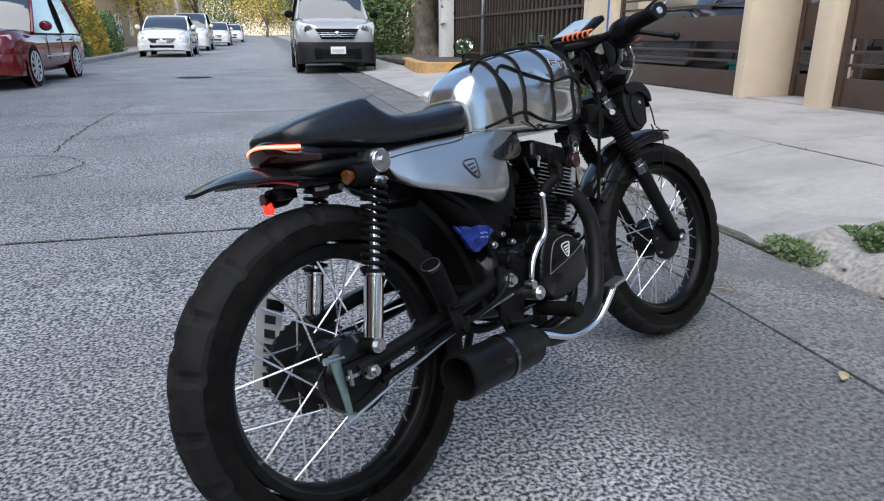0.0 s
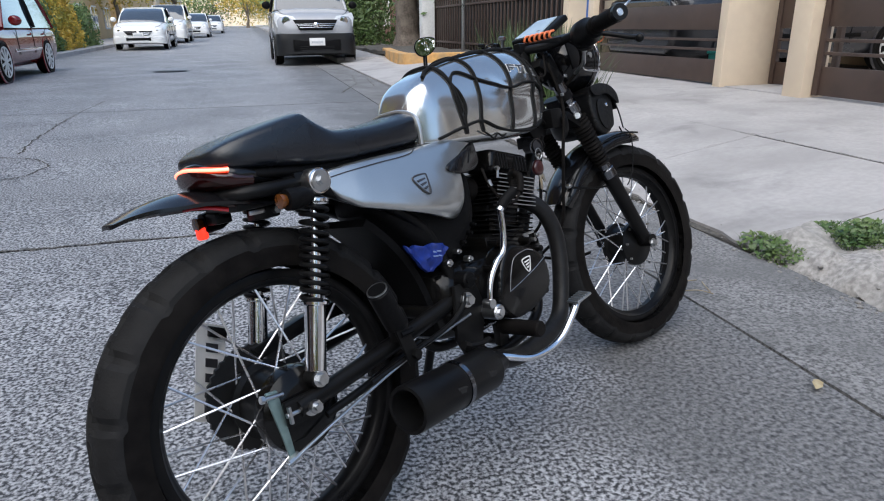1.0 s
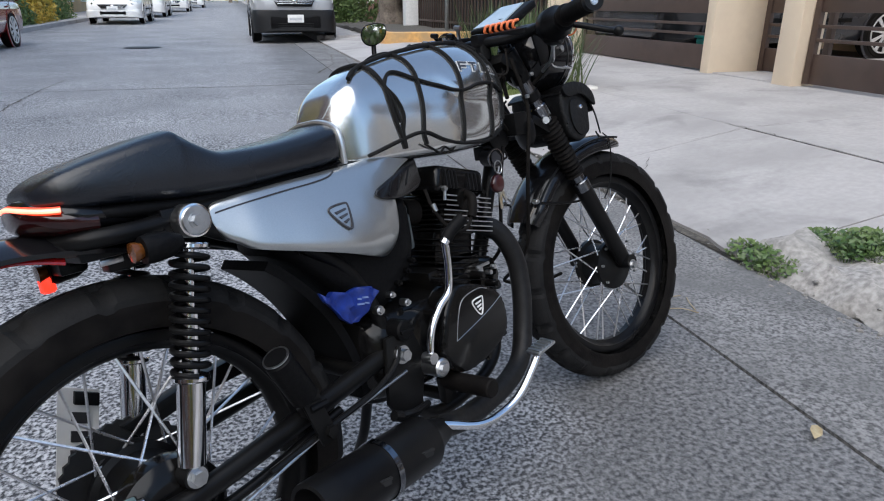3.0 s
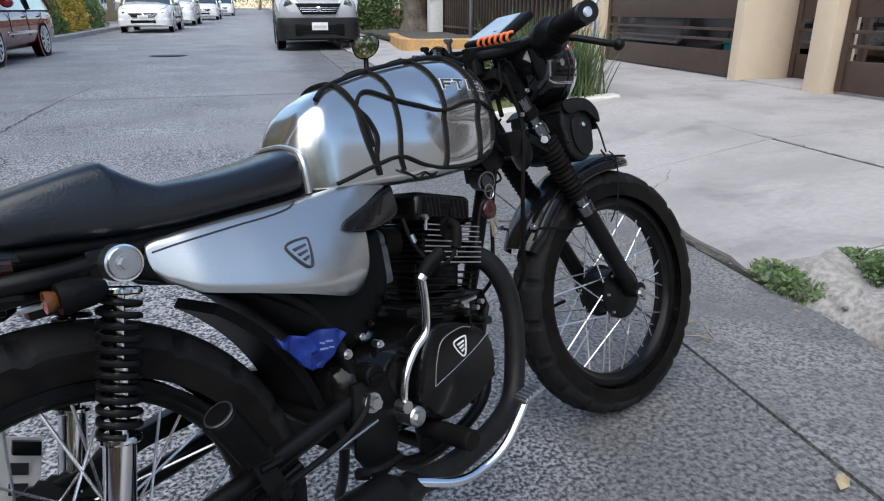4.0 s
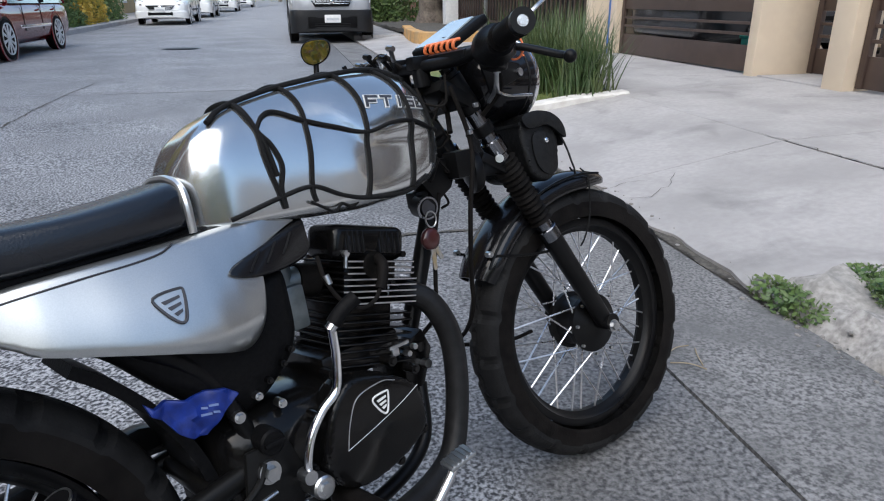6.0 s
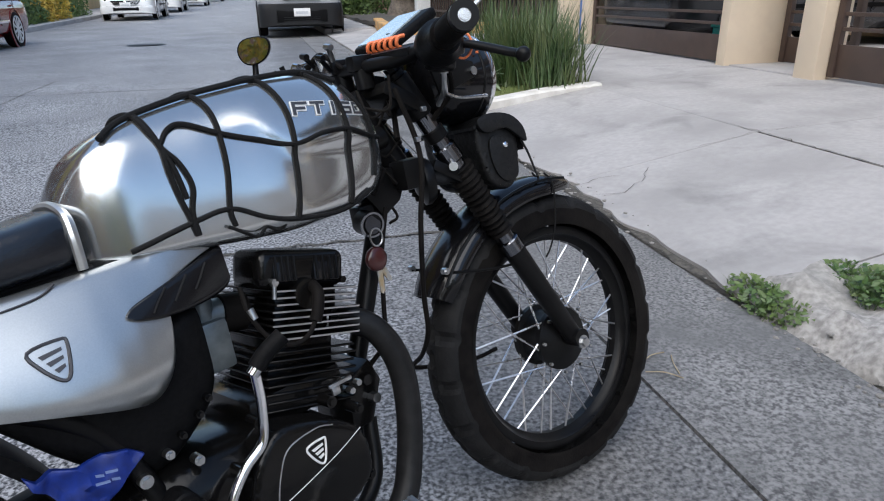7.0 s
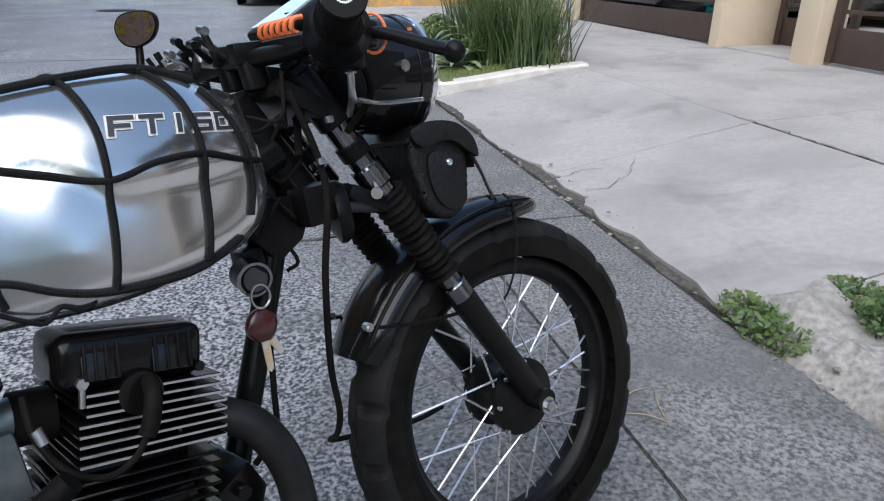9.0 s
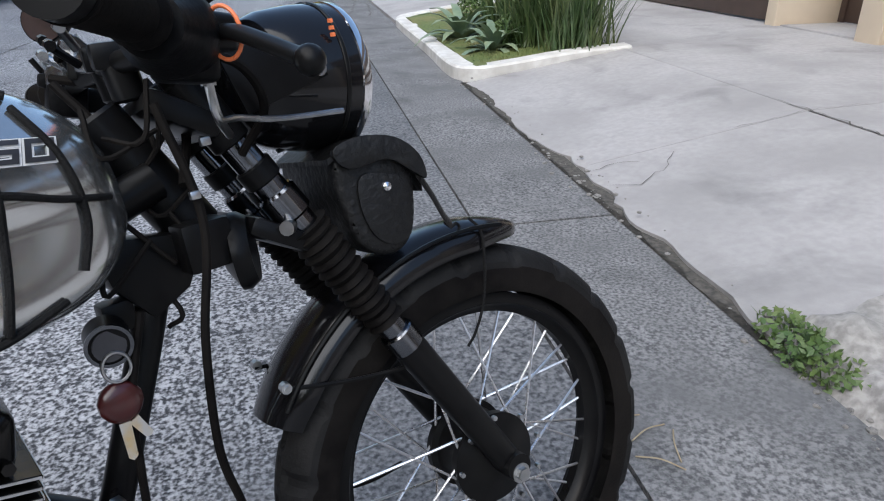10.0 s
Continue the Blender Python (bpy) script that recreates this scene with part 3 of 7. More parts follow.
def tyre_bm(rad, half, bead, blocks, tread, groove=0.0065):
    """The tread of a fat tyre with staggered blocks, or its two side walls."""
    seg, k = blocks * 10, 30
    rc = bead + (rad - bead) * 0.52
    bm = bmesh.new()
    rings, marks = [], []
    for j in range(seg):
        a = 2 * math.pi * j / seg
        ring = []
        for i in range(k + 1):
            w = math.pi * (-0.14 + 1.28 * i / k)
            y = half * math.cos(w)
            y = math.copysign(abs(y / half) ** 0.85, y) * half
            s = math.sin(w)
            r = rc + (rad - rc) * math.copysign(abs(s) ** 0.8, s) if s >= 0 else rc + (rc - bead) * 1.25 * s
            side = y / half
            d = 0.0
            turn = j + (5 if side > 0 else 0)
            if s > (0.16 if (turn // 10) % 2 else 0.34):
                if (turn % 10 < 2 and abs(side) > 0.30) or abs(abs(side) - 0.40) < 0.05:
                    d = groove
                if abs(side + 0.08 * math.sin(a * blocks)) < 0.05:
                    d = groove
            elif s > -0.2:
                d = groove * 0.55
                y *= 0.965
            r -= d
            marks.append(s > 0.12)
            ring.append(bm.verts.new((r * math.cos(a), y, r * math.sin(a))))
        rings.append(ring)
    for a, b in zip(rings, rings[1:] + rings[:1]):
        for i in range(k):
            if (marks[i] and marks[i + 1]) == tread:
                bm.faces.new((a[i], a[i + 1], b[i + 1], b[i]))
    bmesh.ops.delete(bm, geom=[v for v in bm.verts if not v.link_faces], context="VERTS")
    return bm


def rim_bm(rad, half):
    """A black spoked rim: a channel with rolled edges."""
    prof = [(rad + 0.014, half), (rad + 0.006, half + 0.002), (rad - 0.002, half), (rad - 0.003, half - 0.006), (rad - 0.010, half - 0.014), (rad - 0.016, 0.008),
            (rad - 0.016, -0.008), (rad - 0.010, -half + 0.014), (rad - 0.003, -half + 0.006), (rad - 0.002, -half), (rad + 0.006, -half - 0.002), (rad + 0.014, -half), (rad + 0.004, 0)]
    return lathe(prof, 96, closed=True)


def wheel(name, m, rad, half, rim, hub_r, hub_half, label):
    w = bpart(name, rim_bm(rim, half * 0.56), BLACK_SATIN, label, m=m)
    tyre = part("tyre", tyre_bm(rad, half, rim - 0.003, 20, False), RUBBER, w, "smooth black tyre side walls", angle=30)
    part("tread", tyre_bm(rad, half, rim - 0.003, 20, True), TYRE, tyre, "dusty black block tread", angle=18)
    hub = [(0.012, -hub_half - 0.02), (hub_r * 0.5, -hub_half - 0.012), (hub_r, -hub_half), (hub_r, -hub_half + 0.012), (hub_r * 0.86, -hub_half + 0.016), (hub_r * 0.8, 0),
           (hub_r * 0.86, hub_half - 0.016), (hub_r, hub_half - 0.012), (hub_r, hub_half), (hub_r * 0.5, hub_half + 0.012), (0.012, hub_half + 0.02)]
    part("hub", lathe(hub, 40), BLACK_SATIN, w, "black drum hub")
    sp = mesh_of("spoke", rod((0, 0, 0), (0, 1, 0), 0.0021, 6), SPOKE)
    for k in range(36):
        a = 2 * math.pi * k / 36
        sd = -1 if k % 2 else 1
        tw = radians(38) * (1 if (k // 2) % 2 else -1)
        p = Vector((hub_r * 0.95 * math.cos(a + tw), sd * (hub_half - 0.006), hub_r * 0.95 * math.sin(a + tw)))
        q = Vector(((rim - 0.012) * math.cos(a), sd * 0.004, (rim - 0.012) * math.sin(a)))
        part("spoke", sp, None, w, m=Matrix.Translation(p) @ (q - p).to_track_quat("Y", "Z").to_matrix().to_4x4() @ Matrix.Diagonal((1, (q - p).length, 1, 1)))
    return w


REAR_M, FRONT_M = pose(-0.007, 0, 0.3105), STEERED @ pose(1.25, 0, 0.315)
rear_wheel = wheel("rear_wheel", REAR_M, 0.3165, 0.053, 0.228, 0.072, 0.050, "black spoked rear wheel")
front_wheel = wheel("front_wheel", FRONT_M, 0.3055, 0.046, 0.223, 0.066, 0.040, "black spoked front wheel turned slightly right")


def super_ring(x, zc, hw, up, dn, e=2.6, k=32, tilt=0.0):
    out = []
    for i in range(k):
        w = 2 * math.pi * i / k
        c, s = math.cos(w), math.sin(w)
        y = hw * math.copysign(abs(c) ** (2 / e), c)
        z = (up if s > 0 else dn) * math.copysign(abs(s) ** (2 / e), s)
        out.append(Vector((x + tilt * z, y, zc + z)))
    return out


def smooth_rings(rows, per, make):
    """Rings from rows of numbers, with more put between them smoothly."""
    k = len(rows)
    out = []
    for i in range(k - 1):
        r0, r1, r2, r3 = rows[max(0, i - 1)], rows[i], rows[i + 1], rows[min(k - 1, i + 2)]
        for s in range(per):
            t = s / per
            out.append(make(*[0.5 * (2 * b + (c - a) * t + (2 * a - 5 * b + 4 * c - d) * t * t + (3 * b - a - 3 * c + d) * t ** 3) for a, b, c, d in zip(r0, r1, r2, r3)]))
    out.append(make(*rows[-1]))
    return out


# tank: x, height of its widest line, half width, up, down, squareness
TANK = [(0.375, 0.742, 0.024, 0.018, 0.018, 2.6), (0.379, 0.741, 0.034, 0.031, 0.024, 2.9), (0.387, 0.739, 0.044, 0.052, 0.028, 3.6), (0.399, 0.737, 0.055, 0.074, 0.030, 4.4), (0.415, 0.736, 0.066, 0.095, 0.031, 4.6), (0.433, 0.735, 0.075, 0.111, 0.032, 4.2), (0.455, 0.735, 0.082, 0.124, 0.033, 3.6), (0.503, 0.736, 0.089, 0.141, 0.036, 2.8),
        (0.573, 0.740, 0.101, 0.151, 0.045, 2.5), (0.643, 0.756, 0.115, 0.145, 0.066, 2.4), (0.713, 0.776, 0.117, 0.128, 0.084, 2.3), (0.763, 0.782, 0.106, 0.120, 0.084, 2.3), (0.808, 0.784, 0.088, 0.101, 0.073, 2.2), (0.840, 0.787, 0.065, 0.073, 0.051, 2.1), (0.857, 0.783, 0.040, 0.050, 0.020, 2.0)]


def ease(t):
    t = max(0.0, min(1.0, t))
    return t * t * (3 - 2 * t)


def knee_dent(x, z):
    """How far the flank is hollowed where the knee rests."""
    below = 0.846 - 0.040 * ease((x - 0.615) / 0.06) - z
    return (0.008 * ease(below / 0.024) - 0.085 * max(0.0, min(below, 0.10))) * ease((x - 0.545) / 0.09) * ease((0.85 - x) / 0.10)


def tank_ring(x, zc, hw, up, dn, e):
    ring = [Vector((p.x, p.y * (((1 - ((zc - p.z) / (dn * 1.0001)) ** 6) ** (1 / 6) * hw / max(1e-6, abs(p.y))) if p.z < zc and abs(p.y) > 1e-6 else 1), p.z)) for p in super_ring(x, zc, hw, up, dn, e, 120)]
    return [Vector((p.x, p.y - math.copysign(knee_dent(p.x, p.z) * min(1, abs(p.y) / (0.5 * hw)), p.y), p.z)) for p in ring]


tank = bpart("fuel_tank", loft(smooth_rings(TANK, 8, tank_ring)), SILVER, "silver metallic fuel tank", angle=60)
# seat: x, middle height, half width, up, down, squareness
SEAT = [(-0.064, 0.748, 0.04, 0.006, 0.010, 3.0), (-0.058, 0.751, 0.060, 0.013, 0.018, 3.6), (-0.034, 0.755, 0.080, 0.022, 0.026, 4.4), (0.002, 0.757, 0.090, 0.031, 0.032, 5.0), (0.060, 0.758, 0.096, 0.043, 0.038, 5.5),
        (0.100, 0.756, 0.098, 0.0525, 0.041, 5.5), (0.112, 0.755, 0.0985, 0.0535, 0.041, 5.5), (0.120, 0.753, 0.0985, 0.0505, 0.040, 5.0), (0.140, 0.749, 0.099, 0.040, 0.037, 4.6), (0.165, 0.743, 0.100, 0.032, 0.032, 4.2), (0.19, 0.742, 0.100, 0.029, 0.032, 4.2), (0.26, 0.742, 0.098, 0.030, 0.030, 4.0),
        (0.335, 0.745, 0.092, 0.035, 0.030, 3.8), (0.374, 0.748, 0.084, 0.038, 0.032, 3.6), (0.387, 0.748, 0.078, 0.036, 0.030, 3.4)]
bpart("seat", loft(smooth_rings(SEAT, 3, super_ring)), VINYL, "black vinyl cafe racer seat with a rear hump", angle=60)
PIPING = [(0.387, -0.079, 0.716), (0.387, -0.080, 0.755), (0.388, -0.068, 0.776), (0.388, -0.035, 0.787), (0.388, 0, 0.789), (0.388, 0.035, 0.787), (0.388, 0.068, 0.776), (0.387, 0.080, 0.755), (0.387, 0.079, 0.716)]
bpart("seat_trim", tube(PIPING, 0.0065, 8, 6, flat=0.8), TRIM, "pale trim round the front edge of the seat")
bpart("seat_base", loft(smooth_rings([(-0.045, 0.722, 0.05, 0.010, 0.012, 2.5), (0.0, 0.718, 0.082, 0.014, 0.014, 3), (0.12, 0.708, 0.080, 0.016, 0.012, 3), (0.26, 0.708, 0.074, 0.016, 0.012, 3), (0.388, 0.714, 0.066, 0.014, 0.012, 3)], 3, super_ring)), BLACK_PLASTIC, "black seat pan")

# tail cowl with its lit strip
COWL = [(-0.074, 0.735, 0.030, 0.012, 0.012, 2.3), (-0.064, 0.732, 0.055, 0.020, 0.020, 2.4), (-0.036, 0.726, 0.077, 0.022, 0.024, 2.5), (0.0, 0.718, 0.083, 0.018, 0.024, 2.6), (0.06, 0.706, 0.07, 0.012, 0.018, 2.5)]
tail = bpart("tail_cowl", loft(smooth_rings(COWL, 3, super_ring)), BLACK_GLOSS, "gloss black tail cowl")
led = []
for i in range(25):
    a = radians(-78 + 156 * i / 24)
    led.append((-0.0275 - 0.047 * math.cos(a) ** 0.8, 0.081 * math.sin(a), 0.743 - 0.011 * abs(math.sin(a)) ** 1.5))
strip = part("tail_light", tube(led, 0.0050, 8, 1, flat=0.8), TAIL_LED, tail, "lit orange red tail light strip")
part("light_core", tube([(x - 0.0032 * math.cos(radians(-78 + 6.5 * i)), y + 0.0032 * math.sin(radians(-78 + 6.5 * i)), z) for i, (x, y, z) in enumerate(led)], 0.0028, 8, 1), TAIL_CORE, strip)
part("tail_lens", moved(loft(smooth_rings(COWL[:4], 2, super_ring)), Matrix.Translation((-0.003, 0, -0.006)) @ Matrix.Diagonal((1.01, 1.01, 1.0, 1))), TAIL_LENS, tail, "dark red tail lens")

# rear mudguard: a thin sheet along the back, kicked up at its tip
GUARD = [(-0.216, 0.682, 0.016), (-0.213, 0.684, 0.024), (-0.200, 0.689, 0.034), (-0.182, 0.696, 0.045), (-0.15, 0.705, 0.056), (-0.10, 0.711, 0.064), (-0.03, 0.704, 0.068), (0.03, 0.692, 0.070), (0.09, 0.676, 0.070)]


def guard_ring(x, z, w):
    top = [Vector((x, w * s, z - 0.34 * w * min(1, max(0.2, (x + 0.22) / 0.10)) * abs(s) ** 2.2)) for s in (-1, -0.75, -0.4, 0, 0.4, 0.75, 1)]
    return top + [p - Vector((0, 0, 0.006)) for p in reversed(top)]


guard = bpart("rear_mudguard", loft(smooth_rings(GUARD, 4, guard_ring)), BLACK_GLOSS, "short gloss black rear mudguard")
part("red_edge", tube([(-0.120, -0.044, 0.684), (-0.095, -0.050, 0.683), (-0.07, -0.053, 0.678), (-0.045, -0.055, 0.670)], 0.006, 8, 6, flat=0.5), RED_LENS, guard, "red strip under the rim of the mudguard")
part("red_underside", loft(smooth_rings([(x, z - 0.008, w * 0.8) for x, z, w in GUARD[4:7]], 3, guard_ring)), TAIL_LENS, guard, "dark red strip under the mudguard")


def indicator(y, x, z, out, name="indicator"):
    o = bpart(name, moved(lathe([(0.003, 0), (0.010, 0.002), (0.0125, 0.010), (0.0125, 0.014), (0.003, 0.015)], 20), Matrix.Translation((x, y, z)) @ Euler((0, 0, radians(90 if out < 0 else 90))).to_matrix().to_4x4()), AMBER, "amber indicator, unlit")
    part("stalk", rod((x + 0.005, y, z), (x + 0.02, y - out * 0.06, z + 0.012), 0.007, 8), BLACK_SATIN, o)
    part("lamp_body", moved(lathe([(0.004, 0), (0.0175, 0.0), (0.019, 0.010), (0.017, 0.034), (0.009, 0.05)], 20), Matrix.Translation((x - 0.001, y, z)) @ Euler((0, 0, radians(-90))).to_matrix().to_4x4()), BLACK_PLASTIC, o)


indicator(-0.125, 0.022, 0.667, -1)
indicator(0.07, -0.035, 0.650, 1)
bpart("reflector", rod((-0.040, 0.07, 0.622), (-0.040, 0.07, 0.644), 0.0105, 14, bevel=0.003), RED_PLASTIC, "small red reflector lamp")
bpart("tail_bracket", merge(box(0.02, 0, 0.672, 0.10, 0.12, 0.02, 0.004), box(0.03, -0.03, 0.655, 0.05, 0.03, 0.03, 0.004), box(-0.02, 0.035, 0.655, 0.03, 0.04, 0.02, 0.003)), BLACK_SATIN)
bpart("bracket_bolt", merge(box(0.01, -0.045, 0.655, 0.03, 0.006, 0.008, 0.002), rod((0.045, -0.04, 0.652), (0.045, -0.055, 0.652), 0.007, 6)), STEEL)

# licence plate seen through the rear wheel, with plain bars on it
PLATE = ((-0.036, 0.460), (0.020, 0.432), (-0.034, 0.246), (-0.088, 0.274))


def plate_at(a, b):
    """A point on the plate: a across, b down it."""
    (x0, z0), (x1, z1), (x2, z2), (x3, z3) = PLATE
    return (x0 + (x1 - x0) * a) * (1 - b) + (x3 + (x2 - x3) * a) * b, (z0 + (z1 - z0) * a) * (1 - b) + (z3 + (z2 - z3) * a) * b


lp = bpart("licence_plate", plate(list(PLATE), 0.198, 0.200), WHITE, "white licence plate mounted beside the rear wheel")
for k in range(5):
    b = 0.24 + 0.155 * k
    part("plate_bar", plate([plate_at(0.32, b - 0.045), plate_at(0.72, b - 0.045), plate_at(0.72, b + 0.045), plate_at(0.32, b + 0.045)], 0.195, 0.1975), DECAL_DARK, lp)
for b in (0.075, 0.915):
    part("plate_bracket", plate([plate_at(0.35, b - 0.055), plate_at(0.95, b - 0.055), plate_at(0.95, b + 0.055), plate_at(0.35, b + 0.055)], 0.186, 0.197, 0.002), BLACK_SATIN, lp)
part("plate_arm", tube([(-0.02, 0.199, 0.35), (0.0, 0.16, 0.33), (-0.008, 0.10, 0.322)], 0.008, 8), BLACK_SATIN, lp)


# rear shock absorbers
def shock(y):
    top, bot = Vector((0.099, y, 0.687)), Vector((0.018, y, 0.360))
    d = bot - top
    at = lambda s: top + d * s
    o = bpart("shock_absorber", rod(at(0.09), at(0.72), 0.0065, 14), CHROME, "chrome and black spring shock absorber")
    part("lower_sleeve", rod(at(0.62), at(0.965), 0.0185, 24, bevel=0.002), CHROME, o, "chrome lower sleeve")
    part("upper_seat", rod(at(0.085), at(0.11), 0.026, 24, bevel=0.002), CHROME, o)
    part("spring_collar", rod(at(0.605), at(0.63), 0.025, 24, bevel=0.002), CHROME, o)
    part("inner_tube", rod(at(0.36), at(0.61), 0.0115, 20), CHROME, o)
    turns, pts = 11.5, []
    q = d.to_track_quat("Y", "Z").to_matrix()
    for i in range(int(turns * 12) + 1):
        a = 2 * math.pi * i / 12
        s = 0.115 + 0.49 * i / (turns * 12)
        pts.append(at(s) + q @ Vector((0.0225 * math.cos(a), 0, 0.0225 * math.sin(a))))
    part("spring", tube(pts, 0.0043, 8, 1), BLACK_SATIN, o, "black coil spring")
    sg = -1 if y < 0 else 1
    eye = moved(lathe([(0.010, -0.018), (0.021, -0.017), (0.0225, -0.014), (0.0225, 0.014), (0.021, 0.017), (0.010, 0.018)], 28), Matrix.Translation(top))
    part("top_eye", eye, STEEL, o, "plated top eye")
    face = top + Vector((0, sg * 0.019, 0))
    part("eye_washer", rod(face, face + Vector((0, sg * 0.004, 0)), 0.0195, 28, bevel=0.0015), STEEL, o, "flat plated washer")
    part("eye_bolt", merge(rod(face + Vector((0, sg * 0.003, 0)), face + Vector((0, sg * 0.006, 0)), 0.0105, 20), rod(face + Vector((0, sg * 0.005, 0)), face + Vector((0, sg * 0.012, 0)), 0.0078, 6)), STEEL, o, "hexagon bolt")
    part("top_eye_rim", moved(lathe([(0.020, -0.018), (0.022, -0.020), (0.018, -0.0205), (0.017, -0.018)], 28, closed=True), Matrix.Translation(top)), CHROME, o)
    part("bottom_eye", moved(lathe([(0.006, -0.014), (0.017, -0.013), (0.018, 0.013), (0.006, 0.014)], 22), Matrix.Translation(bot)), BLACK_SATIN, o)
    part("bottom_nut", merge(rod(bot + Vector((0, sg * 0.012, 0)), bot + Vector((0, sg * 0.016, 0)), 0.0145, 20), rod(bot + Vector((0, sg * 0.016, 0)), bot + Vector((0, sg * 0.026, 0)), 0.010, 6)), STEEL, o)
    return o


shock(-0.098)
shock(0.098)

# frame
bpart("rear_subframe", merge(tube([(0.40, -0.064, 0.706), (0.25, -0.068, 0.699), (0.14, -0.072, 0.698), (0.06, -0.082, 0.690), (-0.02, -0.07, 0.690), (-0.055, 0, 0.690), (-0.02, 0.07, 0.690), (0.06, 0.082, 0.690), (0.14, 0.072, 0.698), (0.25, 0.068, 0.699), (0.40, 0.064, 0.706)], 0.0125, 12),
      tube([(0.10, -0.080, 0.685), (0.17, -0.08, 0.650), (0.26, -0.088, 0.612), (0.345, -0.086, 0.545), (0.385, -0.085, 0.455), (0.40, -0.085, 0.38)], 0.0125, 12), tube([(0.10, 0.080, 0.685), (0.17, 0.08, 0.650), (0.26, 0.088, 0.612), (0.345, 0.086, 0.545), (0.385, 0.085, 0.455), (0.40, 0.085, 0.38)], 0.0125, 12),
      box(0.092, -0.088, 0.690, 0.05, 0.010, 0.036, 0.004), box(0.092, 0.088, 0.690, 0.05, 0.010, 0.036, 0.004)), BLACK_SATIN, "black tubular rear frame")
bpart("backbone", merge(tube([(0.40, 0, 0.74), (0.62, 0, 0.745), (0.80, 0, 0.76), (0.90, 0, 0.79)], 0.02, 12), tube([(0.89, 0, 0.73), (0.845, 0, 0.63), (0.79, 0, 0.515), (0.745, 0, 0.42), (0.735, 0, 0.33)], 0.0165, 14), tube([(0.735, -0.03, 0.36), (0.70, -0.055, 0.27), (0.60, -0.075, 0.235), (0.46, -0.085, 0.24), (0.40, -0.09, 0.34)], 0.0125, 12),
      tube([(0.735, 0.03, 0.36), (0.70, 0.055, 0.27), (0.60, 0.075, 0.235), (0.46, 0.085, 0.24), (0.40, 0.09, 0.34)], 0.0125, 12)), BLACK_SATIN, "black steel frame tubes")
bpart("steering_head", rod((0.935, 0.02, 0.725), (0.868, 0.035, 0.86), 0.030, 20, bevel=0.004), BLACK_SATIN)
bpart("head_gusset", plate([(0.82, 0.75), (0.93, 0.73), (0.90, 0.68), (0.86, 0.66), (0.83, 0.70)], -0.02, 0.02, 0.004), BLACK_SATIN)
for y in (-0.115, 0.105):
    bpart("pivot_plate", plate([(0.37, 0.42), (0.43, 0.42), (0.45, 0.36), (0.42, 0.27), (0.38, 0.25), (0.35, 0.31)], y, y + 0.01, 0.003), BLACK_SATIN)
bpart("pivot_bolt", merge(rod((0.394, -0.112, 0.385), (0.394, -0.122, 0.385), 0.016, 20), rod((0.394, -0.12, 0.385), (0.394, -0.133, 0.385), 0.0105, 6)), STEEL, "plated pivot bolt")
sw = bpart("swingarm", merge(tube([(-0.03, -0.098, 0.322), (0.10, -0.096, 0.340), (0.25, -0.09, 0.362), (0.39, -0.085, 0.385)], 0.016, 12, flat=1.3), tube([(-0.03, 0.098, 0.322), (0.10, 0.096, 0.340), (0.25, 0.09, 0.362), (0.39, 0.085, 0.385)], 0.016, 12, flat=1.3),
      rod((0.33, -0.09, 0.375), (0.33, 0.09, 0.375), 0.015, 12), box(-0.02, -0.10, 0.322, 0.07, 0.012, 0.045, 0.005), box(-0.02, 0.10, 0.322, 0.07, 0.012, 0.045, 0.005)), BLACK_SATIN, "black swingarm")
part("axle_nut", merge(rod((-0.008, -0.10, 0.322), (-0.008, -0.112, 0.322), 0.017, 20), rod((-0.008, -0.11, 0.322), (-0.008, -0.126, 0.322), 0.012, 6), rod((-0.008, -0.12, 0.322), (-0.008, -0.134, 0.322), 0.0065, 10)), STEEL, sw, "plated axle nut")
part("chain_adjuster", merge(rod((-0.055, -0.104, 0.322), (-0.015, -0.104, 0.322), 0.0045, 8), box(-0.05, -0.104, 0.322, 0.006, 0.016, 0.03, 0.002)), STEEL, sw)
part("chain_guard", plate([(0.0, 0.40), (0.12, 0.425), (0.30, 0.445), (0.36, 0.43), (0.36, 0.41), (0.12, 0.395), (0.02, 0.375)], 0.075, 0.105, 0.004), BLACK_SATIN, sw, "black chain guard")
part("chain", tube([(0.0, 0.085, 0.40), (0.2, 0.082, 0.405), (0.42, 0.08, 0.395), (0.45, 0.08, 0.365), (0.42, 0.08, 0.335), (0.2, 0.082, 0.262), (0.0, 0.085, 0.228)], 0.006, 6), DARK_STEEL, sw)
bpart("torque_arm", tube([(0.03, -0.085, 0.285), (0.12, -0.088, 0.30), (0.27, -0.09, 0.335)], 0.008, 10), BLACK_SATIN)

# rear brake and sprocket ride with the wheel
part("brake_plate", lathe([(0.012, -0.088), (0.045, -0.088), (0.062, -0.082), (0.074, -0.074), (0.077, -0.062), (0.077, -0.05)], 40), ENGINE, rear_wheel, "black drum brake plate")
spk = []
for i in range(80):
    a = 2 * math.pi * i / 80
    r = 0.101 if i % 2 else 0.097
    spk.append((r * math.cos(a), r * math.sin(a)))
part("sprocket", plate(spk, 0.082, 0.089), DARK_STEEL, rear_wheel, "black rear sprocket")
for k in range(6):
    a = k * math.pi / 3
    part("sprocket_bolt", rod((0.06 * math.cos(a), 0.062, 0.06 * math.sin(a)), (0.06 * math.cos(a), 0.072, 0.06 * math.sin(a)), 0.006, 6), STEEL, rear_wheel)
